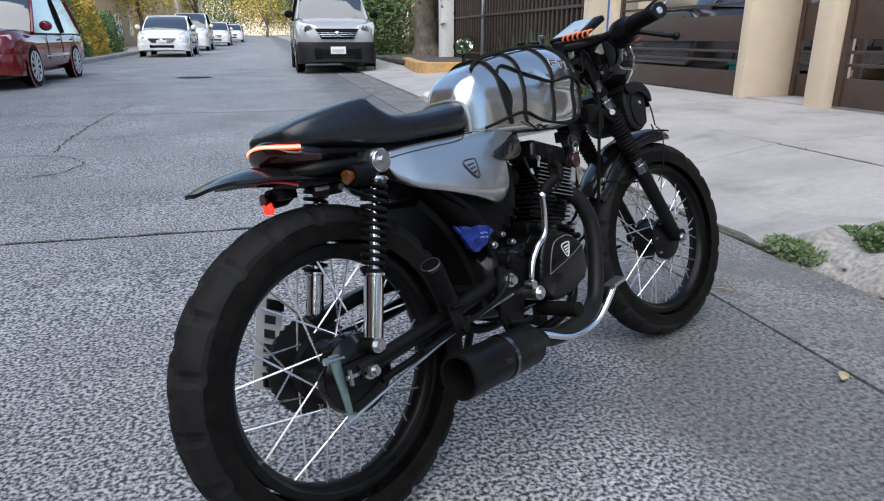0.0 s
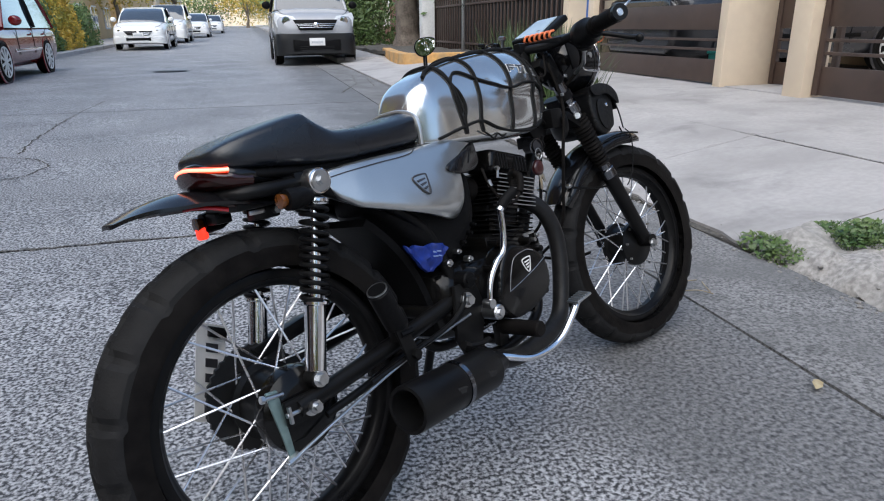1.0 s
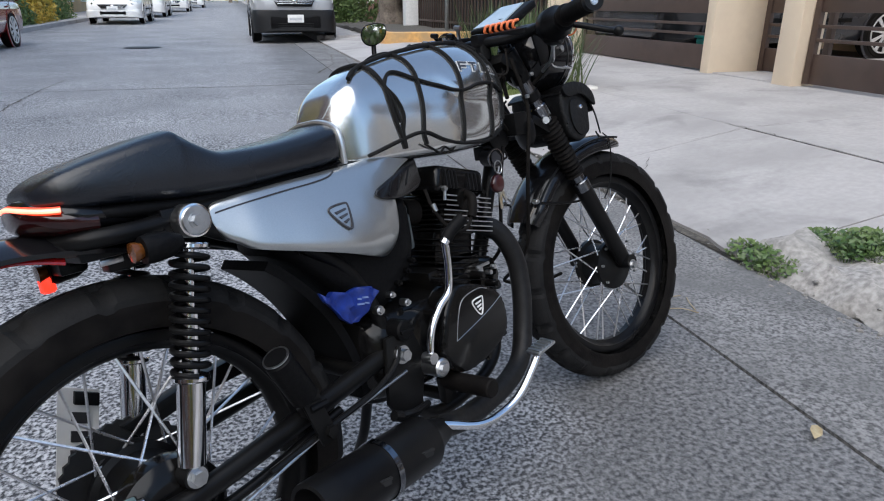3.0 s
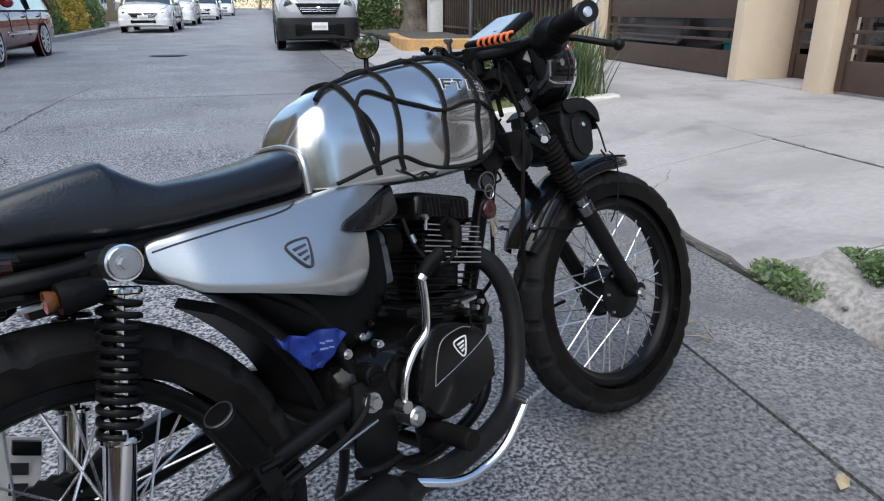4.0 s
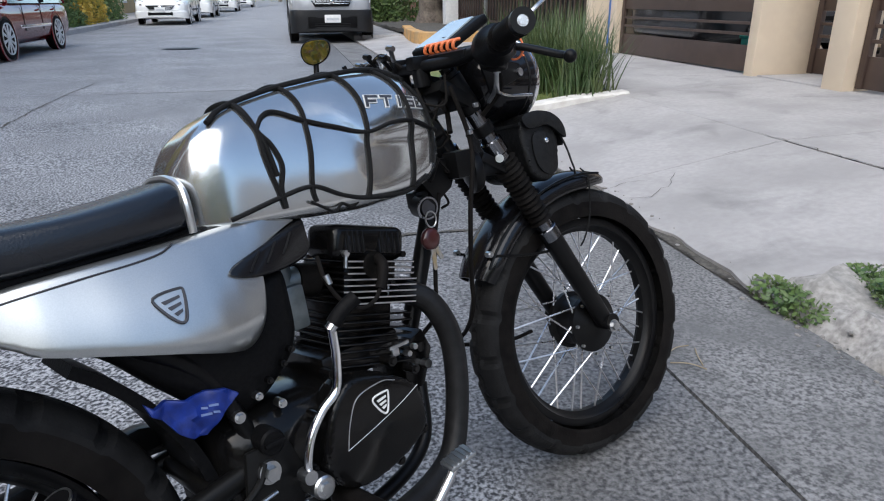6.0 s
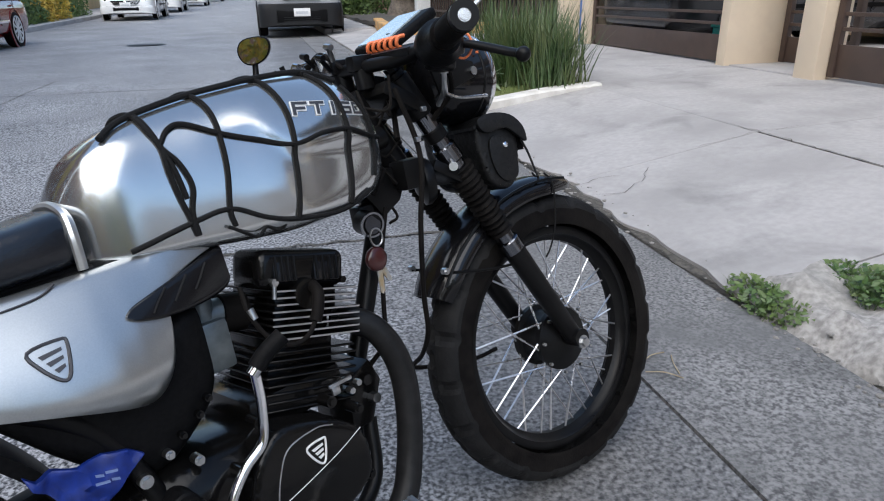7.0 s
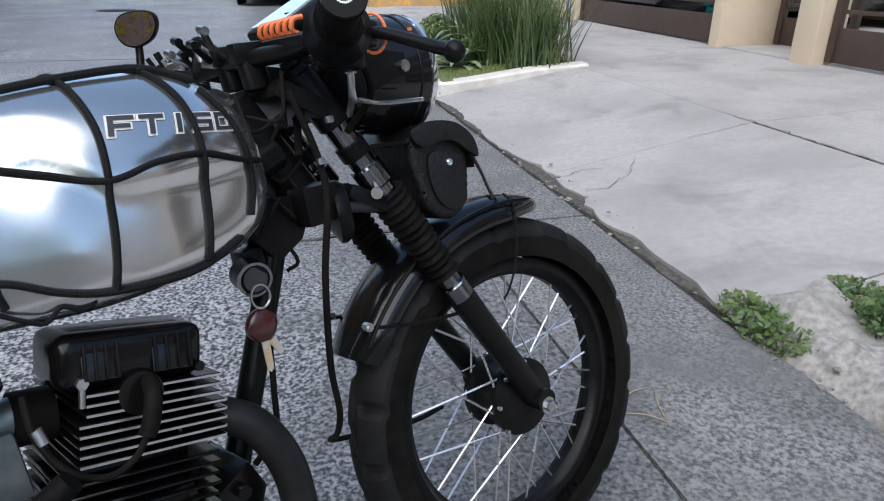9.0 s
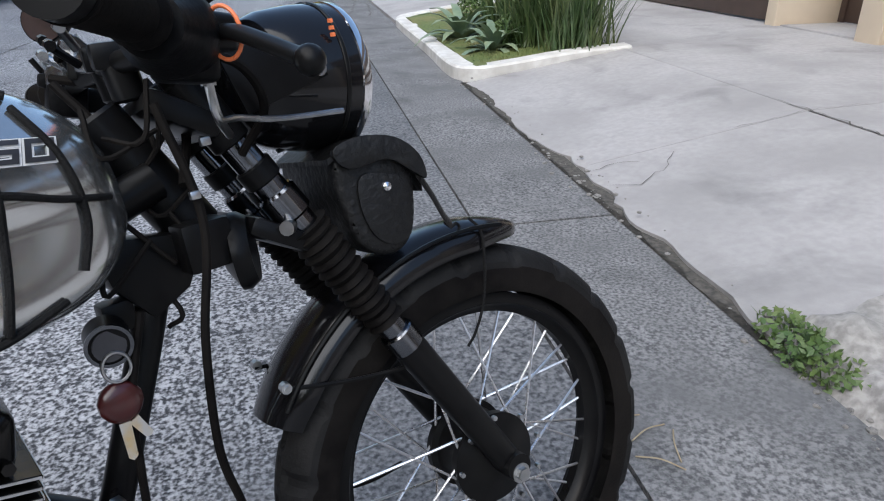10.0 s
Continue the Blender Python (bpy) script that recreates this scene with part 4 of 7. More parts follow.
for k in range(9):
    a = k * 2 * math.pi / 9 + 0.2
    part("hub_bolt", rod((0.068 * math.cos(a), -0.054, 0.068 * math.sin(a)), (0.068 * math.cos(a), -0.0605, 0.068 * math.sin(a)), 0.0035, 6), STEEL, front_wheel)
arm = bpart("brake_arm", plate([(-0.076, 0.368), (-0.054, 0.366), (-0.052, 0.33), (-0.049, 0.28), (-0.047, 0.244), (-0.058, 0.240), (-0.063, 0.28), (-0.071, 0.33)], -0.092, -0.086, 0.002), TEAL, "zinc plated brake arm")
part("arm_bolt", merge(rod((-0.080, -0.094, 0.361), (-0.047, -0.094, 0.357), 0.004, 8), rod((-0.082, -0.094, 0.361), (-0.088, -0.094, 0.362), 0.007, 6)), STEEL, arm)
part("rod_nut", merge(rod((-0.066, -0.095, 0.242), (-0.044, -0.095, 0.248), 0.007, 8), rod((-0.050, -0.101, 0.246), (-0.050, -0.085, 0.246), 0.006, 10)), STEEL, arm)
bpart("brake_rod", tube([(-0.068, -0.096, 0.240), (0.037, -0.105, 0.276), (0.211, -0.11, 0.322), (0.30, -0.115, 0.338), (0.40, -0.115, 0.352)], 0.0032, 8), STEEL, "long bright brake rod")
bpart("brake_tube", tube([(0.12, -0.112, 0.312), (0.25, -0.118, 0.336), (0.33, -0.12, 0.352), (0.375, -0.12, 0.375), (0.39, -0.118, 0.40)], 0.005, 8), BLACK_SATIN)


# folded passenger peg and rider's peg
peg = bpart("passenger_peg", rod((0.192, -0.125, 0.398), (0.153, -0.14, 0.476), 0.0215, 24, bevel=0.003), BLACK_PLASTIC, "black rubber passenger peg folded up")
pd = (Vector((0.153, -0.14, 0.476)) - Vector((0.192, -0.125, 0.398))).normalized()
part("peg_cap", rod(Vector((0.153, -0.14, 0.476)) - pd * 0.001, Vector((0.153, -0.14, 0.476)) + pd * 0.003, 0.0175, 24), BLACK_SATIN, peg)
part("peg_rim", moved(lathe([(0.0175, 0), (0.020, 0), (0.020, 0.0022), (0.0175, 0.0022)], 28, closed=True), Matrix.Translation(Vector((0.153, -0.14, 0.476)) + pd * 0.001) @ pd.to_track_quat("Y", "Z").to_matrix().to_4x4()), STEEL, peg, "pale metal ring")
part("peg_hinge", merge(box(0.20, -0.118, 0.385, 0.03, 0.03, 0.04, 0.005), rod((0.19, -0.135, 0.38), (0.22, -0.135, 0.38), 0.006, 8)), BLACK_SATIN, peg)
bpart("footpeg", merge(rod((0.50, -0.10, 0.292), (0.50, -0.215, 0.292), 0.0175, 18, bevel=0.003)), RUBBER, "black rubber footpeg")
bpart("peg_carrier", merge(rod((0.50, -0.105, 0.26), (0.50, 0.105, 0.26), 0.012, 12), box(0.50, -0.10, 0.275, 0.03, 0.02, 0.05, 0.004)), BLACK_SATIN)
bpart("side_stand", tube([(0.46, 0.09, 0.25), (0.48, 0.16, 0.14), (0.50, 0.235, 0.055)], 0.011, 10), BLACK_SATIN, "black side stand resting on the road")

# silver side panel: leaning in towards the seat, flaring out below. x, lower edge, upper edge
PANEL = [(0.135, 0.674, 0.692), (0.138, 0.663, 0.699), (0.150, 0.648, 0.703), (0.165, 0.638, 0.704), (0.185, 0.625, 0.706), (0.25, 0.605, 0.709), (0.32, 0.583, 0.711), (0.378, 0.562, 0.713), (0.405, 0.556, 0.714), (0.425, 0.566, 0.715), (0.440, 0.592, 0.715), (0.450, 0.625, 0.715), (0.456, 0.664, 0.715), (0.474, 0.678, 0.715), (0.508, 0.692, 0.711), (0.542, 0.702, 0.706)]
FLARE = [(0.13, 0.098, 0.85), (0.19, 0.122, 0.76), (0.27, 0.139, 0.67), (0.33, 0.147, 0.61), (0.375, 0.147, 0.60), (0.41, 0.140, 0.62), (0.44, 0.129, 0.66), (0.468, 0.117, 0.72), (0.51, 0.100, 0.78), (0.56, 0.082, 0.80)]


def panel_y(x, z):
    """Half width of the side panel at a place on it."""
    x = min(0.559, max(0.131, x))
    for (a, wa, fa), (b, wb, fb) in zip(FLARE, FLARE[1:]):
        if x <= b:
            t = (x - a) / (b - a)
            w, f = wa + (wb - wa) * t, fa + (fb - fa) * t
            break
    v = max(0.0, min(1.0, (z - 0.575) / 0.14))
    return w * (1 - (1 - f) * v ** 1.7 - 0.04 * (1 - v) ** 2) - 0.012 * max(0.0, (0.600 - z) / 0.04) ** 2


def panel_shell(cols, side, proud, thick, per=4, k=18):
    """A shell over columns of (x, lower, upper) that follows the panel's shape, with rounded rims."""
    def ring(x, lo, hi):
        front, back = [], []
        for i in range(k + 1):
            z = lo + (hi - lo) * i / k
            edge = min(1.0, min(i, k - i) / 2.0)
            y = panel_y(x, z) + proud
            front.append(Vector((x, side * (y - 0.004 * (1 - edge) ** 2), z)))
            back.append(Vector((x, side * (y - thick), z)))
        return front + back[::-1]
    return loft(smooth_rings(cols, per, ring))


panel_r = bpart("side_panel", panel_shell(PANEL, -1, 0.0, 0.014), SILVER_SATIN, "silver side panel with a dark shield mark", angle=50)
panel_l = bpart("side_panel", panel_shell(PANEL, 1, 0.0, 0.014), SILVER_SATIN, "silver side panel", angle=50)
part("panel_seam", tube([(x, -panel_y(x, z) - 0.0004, z) for x, z in ((0.141, 0.688), (0.165, 0.691), (0.20, 0.694), (0.25, 0.697), (0.30, 0.699), (0.335, 0.703), (0.352, 0.711))], 0.0013, 6), DECAL_DARK, panel_r)


def shield(x, y, z, s, material, parent, lean=0.0):
    o = [(-0.5, 0.42), (0.35, 0.52), (0.5, 0.35), (0.3, -0.5), (0.05, -0.62), (-0.35, -0.1)]
    m = Matrix.Translation((x, y, z)) @ Matrix.Rotation(radians(lean), 4, "X") @ Matrix.Scale(s, 4)
    bm = merge(tube([(a, 0, b) for a, b in o], 0.055, 6, 4, closed=True), *[plate([(-0.3 + k * 0.13, 0.22 - k * 0.24), (0.32 - k * 0.03, 0.3 - k * 0.24), (0.31 - k * 0.03, 0.2 - k * 0.24), (-0.22 + k * 0.13, 0.1 - k * 0.24)], -0.03, 0.03) for k in range(3)])
    return part("shield_mark", moved(bm, m), material, parent, "small shield shaped mark")


shield(0.323, -panel_y(0.323, 0.642) - 0.0006, 0.642, 0.036, DECAL_DARK, panel_r, lean=-24)
SCOOP = [(0.404, 0.657, 0.660), (0.414, 0.650, 0.666), (0.440, 0.643, 0.673), (0.475, 0.640, 0.682), (0.512, 0.642, 0.692), (0.535, 0.647, 0.698), (0.545, 0.654, 0.700)]
scoop = bpart("air_scoop", panel_shell(SCOOP, -1, 0.005, 0.022), BLACK_GLOSS, "gloss black finned scoop", angle=50)
for k in range(3):
    x = 0.432 + 0.030 * k
    pts = [(x, 0.652 + 0.004 * k), (x + 0.010, 0.662 + 0.004 * k), (x + 0.024, 0.674 + 0.006 * k)]
    part("scoop_fin", tube([(a, -panel_y(a, b) - 0.0052, b) for a, b in pts], 0.0016, 6), BLACK_SATIN, scoop)
bpart("air_scoop", panel_shell(SCOOP, 1, 0.005, 0.022), BLACK_GLOSS, "gloss black finned scoop", angle=50)
bpart("battery_box", loft(smooth_rings([(0.235, 0.620, 0.05, 0.035, 0.020, 3.5), (0.27, 0.605, 0.085, 0.050, 0.035, 4), (0.33, 0.575, 0.095, 0.075, 0.075, 4), (0.40, 0.56, 0.10, 0.07, 0.11, 4), (0.468, 0.59, 0.10, 0.06, 0.10, 4), (0.492, 0.60, 0.09, 0.05, 0.08, 4)], 3, super_ring)), BLACK_PLASTIC, "black plastic air box and inner guard")
bpart("inner_guard", loft([[Vector((0.336 * math.cos(a), s * 0.068, 0.32 + 0.336 * math.sin(a))) for s in (-1, -0.6, 0, 0.6, 1)] + [Vector((0.352 * math.cos(a), s * 0.068, 0.32 + 0.352 * math.sin(a))) for s in (1, 0.6, 0, -0.6, -1)] for a in (radians(0 + 4 * k) for k in range(14))]), BLACK_PLASTIC, "black inner mudguard")

# engine: cylinder leaning forward
EN = Matrix.Translation((0.6235, 0, 0.5395)) @ Matrix.Rotation(radians(15), 4, "Y")
crank = bpart("crankcase", merge(moved(loft(smooth_rings([(-0.235, 0.0, 0.055, 0.06, 0.06, 3), (-0.21, 0.0, 0.095, 0.085, 0.075, 3.4), (-0.14, 0.0, 0.11, 0.09, 0.085, 3.6), (-0.05, 0.0, 0.112, 0.085, 0.09, 3.6), (0.04, -0.01, 0.11, 0.07, 0.085, 3.4), (0.08, -0.02, 0.08, 0.05, 0.06, 3)], 3, super_ring)), Matrix.Translation((0.575, 0, 0.375))), box(0.60, 0, 0.465, 0.15, 0.16, 0.05, 0.012)), ENGINE, "black painted crankcase")
cyl = bpart("cylinder", moved(box(0.012, 0, -0.045, 0.11, 0.12, 0.12, 0.015), EN), ENGINE, "black finned cylinder")
for k in range(8):
    part("cylinder_fin", moved(box(0.016, 0, -0.090 + 0.0112 * k, 0.146 - 0.006 * (k % 2), 0.170, 0.0036, 0.0012, seg=1), EN), ENGINE, cyl)
head = bpart("cylinder_head", moved(box(0.018, 0, 0.04, 0.105, 0.13, 0.085, 0.014), EN), ENGINE, "black cylinder head with bright fin edges")
for k in range(8):
    z = 0.007 + 0.0093 * k
    ln = 0.142 if k < 5 else 0.130
    part("head_fin", moved(box(0.020, 0, z, ln, 0.180, 0.0036, 0.0010, seg=1), EN), ENGINE, head)
    part("fin_edge", moved(box(0.020, -0.0903, z, ln - 0.002, 0.0010, 0.0022), EN), FIN_EDGE, head, "bright machined fin edge")
    part("fin_end", moved(box(0.0204 + ln / 2, 0, z, 0.0010, 0.178, 0.0026), EN), FIN_EDGE, head)
# solid black disc over the fins imitates the dark hollow round the plug
part("plug_recess", rod((0.645, -0.06, 0.603), (0.645, -0.091, 0.603), 0.023, 28, 0.021), ENGINE, head, "black disc in place of the dark plug recess")
cover = bpart("valve_cover", merge(moved(box(0.001, -0.043, 0.101, 0.138, 0.082, 0.054, 0.017, seg=4), EN), moved(box(0.001, -0.040, 0.121, 0.11, 0.05, 0.016, 0.007), EN)), ENGINE, "ribbed black valve cover")
for dx, wd in ((-0.030, 0.034), (0.036, 0.040)):
    face = part("cover_panel", moved(moved(box(0, 0, 0, wd, 0.010, 0.036, 0.003), Matrix.Translation((dx, -0.081, 0.101)) @ pose(0, 0, 0, -13, 0, 0)), EN), BLACK_GLOSS, cover)
    for k in range(4):
        part("cover_rib", moved(moved(box((k - 1.5) * wd / 3.6, -0.006, 0, 0.0030, 0.005, 0.034, 0.001), Matrix.Translation((dx, -0.081, 0.101)) @ pose(0, 0, 0, -13, 0, 0)), EN), BLACK_SATIN, face)
for dx in (-0.047, 0.062):
    part("cover_bolt", moved(rod((dx, -0.083, 0.084), (dx, -0.091, 0.084), 0.0055, 6), EN), STEEL if dx < 0 else ENGINE, cover)
part("stud", moved(rod((-0.047, -0.088, 0.062), (-0.047, -0.088, 0.086), 0.003, 8), EN), STEEL, cover)
plug = bpart("spark_plug_cap", tube([(0.655, -0.088, 0.612), (0.650, -0.106, 0.603), (0.640, -0.112, 0.582), (0.632, -0.113, 0.570)], 0.0085, 12), RUBBER, "black spark plug cap")
part("plug_lead", tube([(0.632, -0.113, 0.570), (0.615, -0.116, 0.556), (0.59, -0.115, 0.552), (0.565, -0.108, 0.570), (0.552, -0.095, 0.605), (0.555, -0.08, 0.64)], 0.0033, 8), RUBBER, plug)
part("lead_clip", rod((0.556, -0.097, 0.598), (0.554, -0.094, 0.612), 0.0055, 10), STEEL, plug)
COVER = [(0.472, 0.395), (0.490, 0.440), (0.522, 0.467), (0.565, 0.460), (0.612, 0.440), (0.645, 0.410), (0.652, 0.365), (0.638, 0.335), (0.585, 0.312), (0.52, 0.305), (0.480, 0.325), (0.465, 0.36)]
clutch = bpart("clutch_cover", plate(rounded(COVER, 3), -0.09, -0.148, 0.012, 3), ENGINE, "black clutch cover with a pale shield mark")
part("cover_line", tube([(0.500, -0.1485, 0.372), (0.55, -0.1487, 0.385), (0.60, -0.1487, 0.400), (0.640, -0.1485, 0.416)], 0.0007, 6), STEEL, clutch)
part("cover_edge", tube([(0.500, -0.1485, 0.372), (0.512, -0.1487, 0.410), (0.532, -0.1487, 0.440), (0.575, -0.1487, 0.447), (0.60, -0.1485, 0.440)], 0.001, 6), FIN_EDGE, clutch)
shield(0.570, -0.1492, 0.416, 0.028, WHITE, clutch)
for x, z in ((0.478, 0.43), (0.455, 0.36), (0.66, 0.43), (0.655, 0.33), (0.50, 0.30), (0.60, 0.302), (0.515, 0.478), (0.62, 0.458)):
    part("case_bolt", merge(rod((x, -0.10, z), (x, -0.126, z), 0.008, 14), rod((x, -0.124, z), (x, -0.130, z), 0.005, 6)), ENGINE, clutch)
for x, z, r in ((0.41, 0.485, 0.007), (0.43, 0.50, 0.006), (0.455, 0.515, 0.006), (0.44, 0.462, 0.008), (0.378, 0.468, 0.010), (0.415, 0.43, 0.007), (0.47, 0.53, 0.006)):
    bpart("bolt", merge(rod((x, -0.09, z), (x, -0.106, z), r * 0.8, 14), rod((x, -0.105, z), (x, -0.111, z), r * 0.55, 6)), STEEL if r > 0.0065 else ENGINE)
bpart("filler_cap", merge(rod((0.405, -0.09, 0.425), (0.405, -0.128, 0.425), 0.018, 18, bevel=0.003), box(0.405, -0.13, 0.425, 0.028, 0.008, 0.007, 0.002)), BLACK_PLASTIC)
bpart("clutch_lever", merge(box(0.655, -0.10, 0.468, 0.040, 0.004, 0.006, 0.0015), box(0.645, -0.101, 0.460, 0.014, 0.005, 0.014, 0.003), rod((0.680, -0.10, 0.458), (0.680, -0.110, 0.458), 0.0050, 6), rod((0.668, -0.095, 0.450), (0.668, -0.108, 0.450), 0.0050, 6)), STEEL, "zinc plated clutch arm")
bpart("engine_mount", merge(plate([(0.70, 0.44), (0.745, 0.46), (0.76, 0.42), (0.73, 0.36), (0.69, 0.36)], -0.05, 0.05, 0.004), rod((0.725, -0.05, 0.435), (0.725, -0.066, 0.435), 0.009, 6)), ENGINE)
for x, y, z in ((0.735, -0.05, 0.40), (0.775, -0.02, 0.50)):
    bpart("mount_bolt", rod((x, y, z), (x, y - 0.015, z), 0.0085, 6), STEEL)
carb = bpart("carburettor", merge(rod((0.565, -0.005, 0.60), (0.505, -0.005, 0.60), 0.022, 20), box(0.525, -0.01, 0.565, 0.045, 0.055, 0.07, 0.008), rod((0.525, -0.01, 0.60), (0.525, -0.01, 0.645), 0.018, 16), rod((0.505, -0.005, 0.60), (0.46, -0.005, 0.60), 0.028, 18)), CARB, "dark grey metal carburettor")
bpart("intake_boot", rod((0.55, -0.005, 0.60), (0.585, -0.005, 0.592), 0.027, 18), RUBBER)

# exhaust
bpart("exhaust_header", tube([(0.685, -0.035, 0.548), (0.715, -0.055, 0.538), (0.752, -0.075, 0.508), (0.772, -0.088, 0.45), (0.768, -0.095, 0.38), (0.745, -0.10, 0.30), (0.712, -0.108, 0.25), (0.655, -0.118, 0.228), (0.58, -0.13, 0.223), (0.48, -0.15, 0.232), (0.40, -0.163, 0.255)], 0.0205, 18, 8), WRAP, "matt black exhaust header pipe")
bpart("exhaust_flange", merge(rod((0.675, -0.03, 0.552), (0.694, -0.04, 0.546), 0.030, 18), rod((0.69, -0.06, 0.555), (0.70, -0.065, 0.55), 0.007, 6)), STEEL)
MA, MB = Vector((0.358, -0.176, 0.256)), Vector((0.118, -0.200, 0.272))
md = (MB - MA)
mq = md.to_track_quat("Y", "Z").to_matrix().to_4x4()
ml = md.length
muffler = bpart("muffler", lathe([(0.020, -0.05), (0.028, -0.02), (0.041, 0.0), (0.044, 0.006), (0.045, ml - 0.006), (0.044, ml), (0.037, ml), (0.035, ml - 0.02), (0.033, ml - 0.06), (0.004, ml - 0.062)], 36, Matrix.Translation(MA) @ mq), BLACK_SATIN, "black drum muffler with an open end")
part("muffler_band", moved(lathe([(0.0445, ml * 0.42), (0.0468, ml * 0.42), (0.0468, ml * 0.42 + 0.011), (0.0445, ml * 0.42 + 0.011)], 36, closed=True), Matrix.Translation(MA) @ mq), DARK_CHROME, muffler, "chrome band")
for s in (0.18, 0.58):
    c = MA + md * s + (mq @ Vector((0, 0, 0)))
    part("muffler_mark", moved(merge(box(0, 0, 0.0, 0.03, 0.002, 0.012, 0.001), box(0.006, -0.001, 0.003, 0.02, 0.0025, 0.003)), Matrix.Translation(MA + md * s + Vector((0.0, -0.0435, 0.006))) @ pose(0, 0, 0, 0, 6, -6)), DARK_STEEL, muffler)
bpart("muffler_bracket", merge(plate([(0.18, 0.39), (0.21, 0.39), (0.23, 0.32), (0.20, 0.315)], -0.135, -0.128, 0.002), rod((0.215, -0.13, 0.335), (0.215, -0.145, 0.335), 0.010, 6)), BLACK_SATIN)
bpart("hose_clip", merge(tube([(0.40, -0.155, 0.30), (0.36, -0.165, 0.305), (0.33, -0.16, 0.31)], 0.006, 8), rod((0.33, -0.165, 0.31), (0.315, -0.165, 0.318), 0.009, 8)), BLACK_SATIN)

# kick starter and brake pedal
kick = bpart("kick_starter", tube([(0.45, -0.139, 0.342), (0.438, -0.141, 0.367), (0.45, -0.142, 0.41), (0.476, -0.143, 0.442), (0.504, -0.144, 0.463), (0.514, -0.145, 0.505), (0.517, -0.145, 0.55)], 0.0065, 12), CHROME, "chrome kick starter lever")
part("kick_boss", merge(rod((0.451, -0.099, 0.342), (0.451, -0.154, 0.342), 0.017, 18, bevel=0.003), rod((0.451, -0.149, 0.342), (0.451, -0.159, 0.342), 0.009, 6), rod((0.435, -0.129, 0.365), (0.435, -0.152, 0.365), 0.010, 12)), STEEL, kick)
part("kick_rubber", tube([(0.519, -0.147, 0.555), (0.533, -0.152, 0.569), (0.556, -0.160, 0.584)], 0.0112, 14), BLACK_PLASTIC, kick, "black kick pedal rubber")
part("kick_knuckle", rod((0.513, -0.145, 0.548), (0.526, -0.149, 0.561), 0.0085, 12), CHROME, kick)
pedal = bpart("brake_pedal", tube([(0.618, -0.232, 0.316), (0.595, -0.23, 0.292), (0.555, -0.225, 0.258), (0.51, -0.217, 0.242), (0.46, -0.207, 0.242), (0.4, -0.182, 0.265)], 0.0075, 12), CHROME, "chrome rear brake pedal")
part("pedal_pad", moved(box(0, 0, 0, 0.045, 0.035, 0.006, 0.002), pose(0.622, -0.236, 0.325, 0, -15, -12)), STEEL, pedal, "ribbed metal pedal pad")
for k in range(5):
    part("pad_rib", moved(box(-0.016 + 0.008 * k, 0, 0.004, 0.003, 0.03, 0.003), pose(0.622, -0.236, 0.325, 0, -15, -12)), STEEL, pedal)


# ---- front end, turning with the bar ----
def fork_at(s):
    a, b = Vector((0.936, 0, 0.878)), Vector((1.254, 0, 0.315))
    return a + (b - a) * s


FN = (fork_at(1) - fork_at(0)).normalized()
for y in (-0.074, 0.074):
    off = Vector((0, y, 0))
    leg = fpart("fork_leg", rod(fork_at(0.02) + off, fork_at(0.68) + off, 0.0175, 20), DARK_CHROME, "chrome fork leg with a rubber gaiter")
    prof = []
    g0, g1 = fork_at(0.30) + off, fork_at(0.535) + off
    gl = (g1 - g0).length
    for i in range(45):
        s = i / 44
        prof.append((0.0255 - 0.004 * s + 0.0028 * math.cos(s * 13 * 2 * math.pi), gl * s))
    rot = (g1 - g0).to_track_quat("Y", "Z").to_matrix().to_4x4()
    part("gaiter", lathe([(0.014, 0)] + prof + [(0.014, gl)], 24, STEERED @ Matrix.Translation(g0) @ rot), RUBBER, leg, "ribbed black rubber gaiter")
    part("fork_slider", moved(merge(rod(fork_at(0.60) + off, fork_at(0.985) + off, 0.0215, 20, 0.0195, bevel=0.002), rod(fork_at(0.985) + off + Vector((0, 0.025, 0)), fork_at(0.985) + off - Vector((0, 0.025, 0)), 0.019, 18)), STEERED), BLACK_SATIN, leg, "black fork slider")
    part("fork_seal", moved(rod(fork_at(0.565) + off, fork_at(0.61) + off, 0.0225, 20, bevel=0.002), STEERED), DARK_CHROME, leg)
    part("headlight_ear", moved(merge(rod(fork_at(0.0) + off, fork_at(0.122) + off, 0.0215, 18, bevel=0.002), rod(fork_at(0.165) + off, fork_at(0.20) + off, 0.021, 18, bevel=0.002)), STEERED), BLACK_SATIN, leg)
    part("clamp_ring", moved(rod(fork_at(0.222) + off, fork_at(0.275) + off, 0.0225, 24, bevel=0.003), STEERED), DARK_CHROME, leg, "bright clamp ring")
    part("gaiter_bolt", moved(rod(fork_at(0.29) + off + Vector((-0.018, -0.016, 0)), fork_at(0.29) + off + Vector((-0.026, -0.028, 0)), 0.008, 12), STEERED), STEEL, leg)
    part("fork_cap", moved(merge(rod(fork_at(-0.015) + off, fork_at(0.02) + off, 0.017, 18, bevel=0.002), rod(fork_at(-0.03) + off, fork_at(-0.012) + off, 0.011, 6)), STEERED), BLACK_SATIN, leg)
fpart("triple_clamp", merge(moved(box(0, 0, 0, 0.075, 0.195, 0.026, 0.008), Matrix.Translation(fork_at(0.045) - Vector((0.02, 0, 0.008))) @ Matrix.Rotation(radians(30), 4, "Y")),
      moved(box(0, 0, 0, 0.070, 0.185, 0.022, 0.008), Matrix.Translation(fork_at(0.285) - Vector((0.026, 0, 0.01))) @ Matrix.Rotation(radians(30), 4, "Y"))), BLACK_SATIN, "black triple clamps")
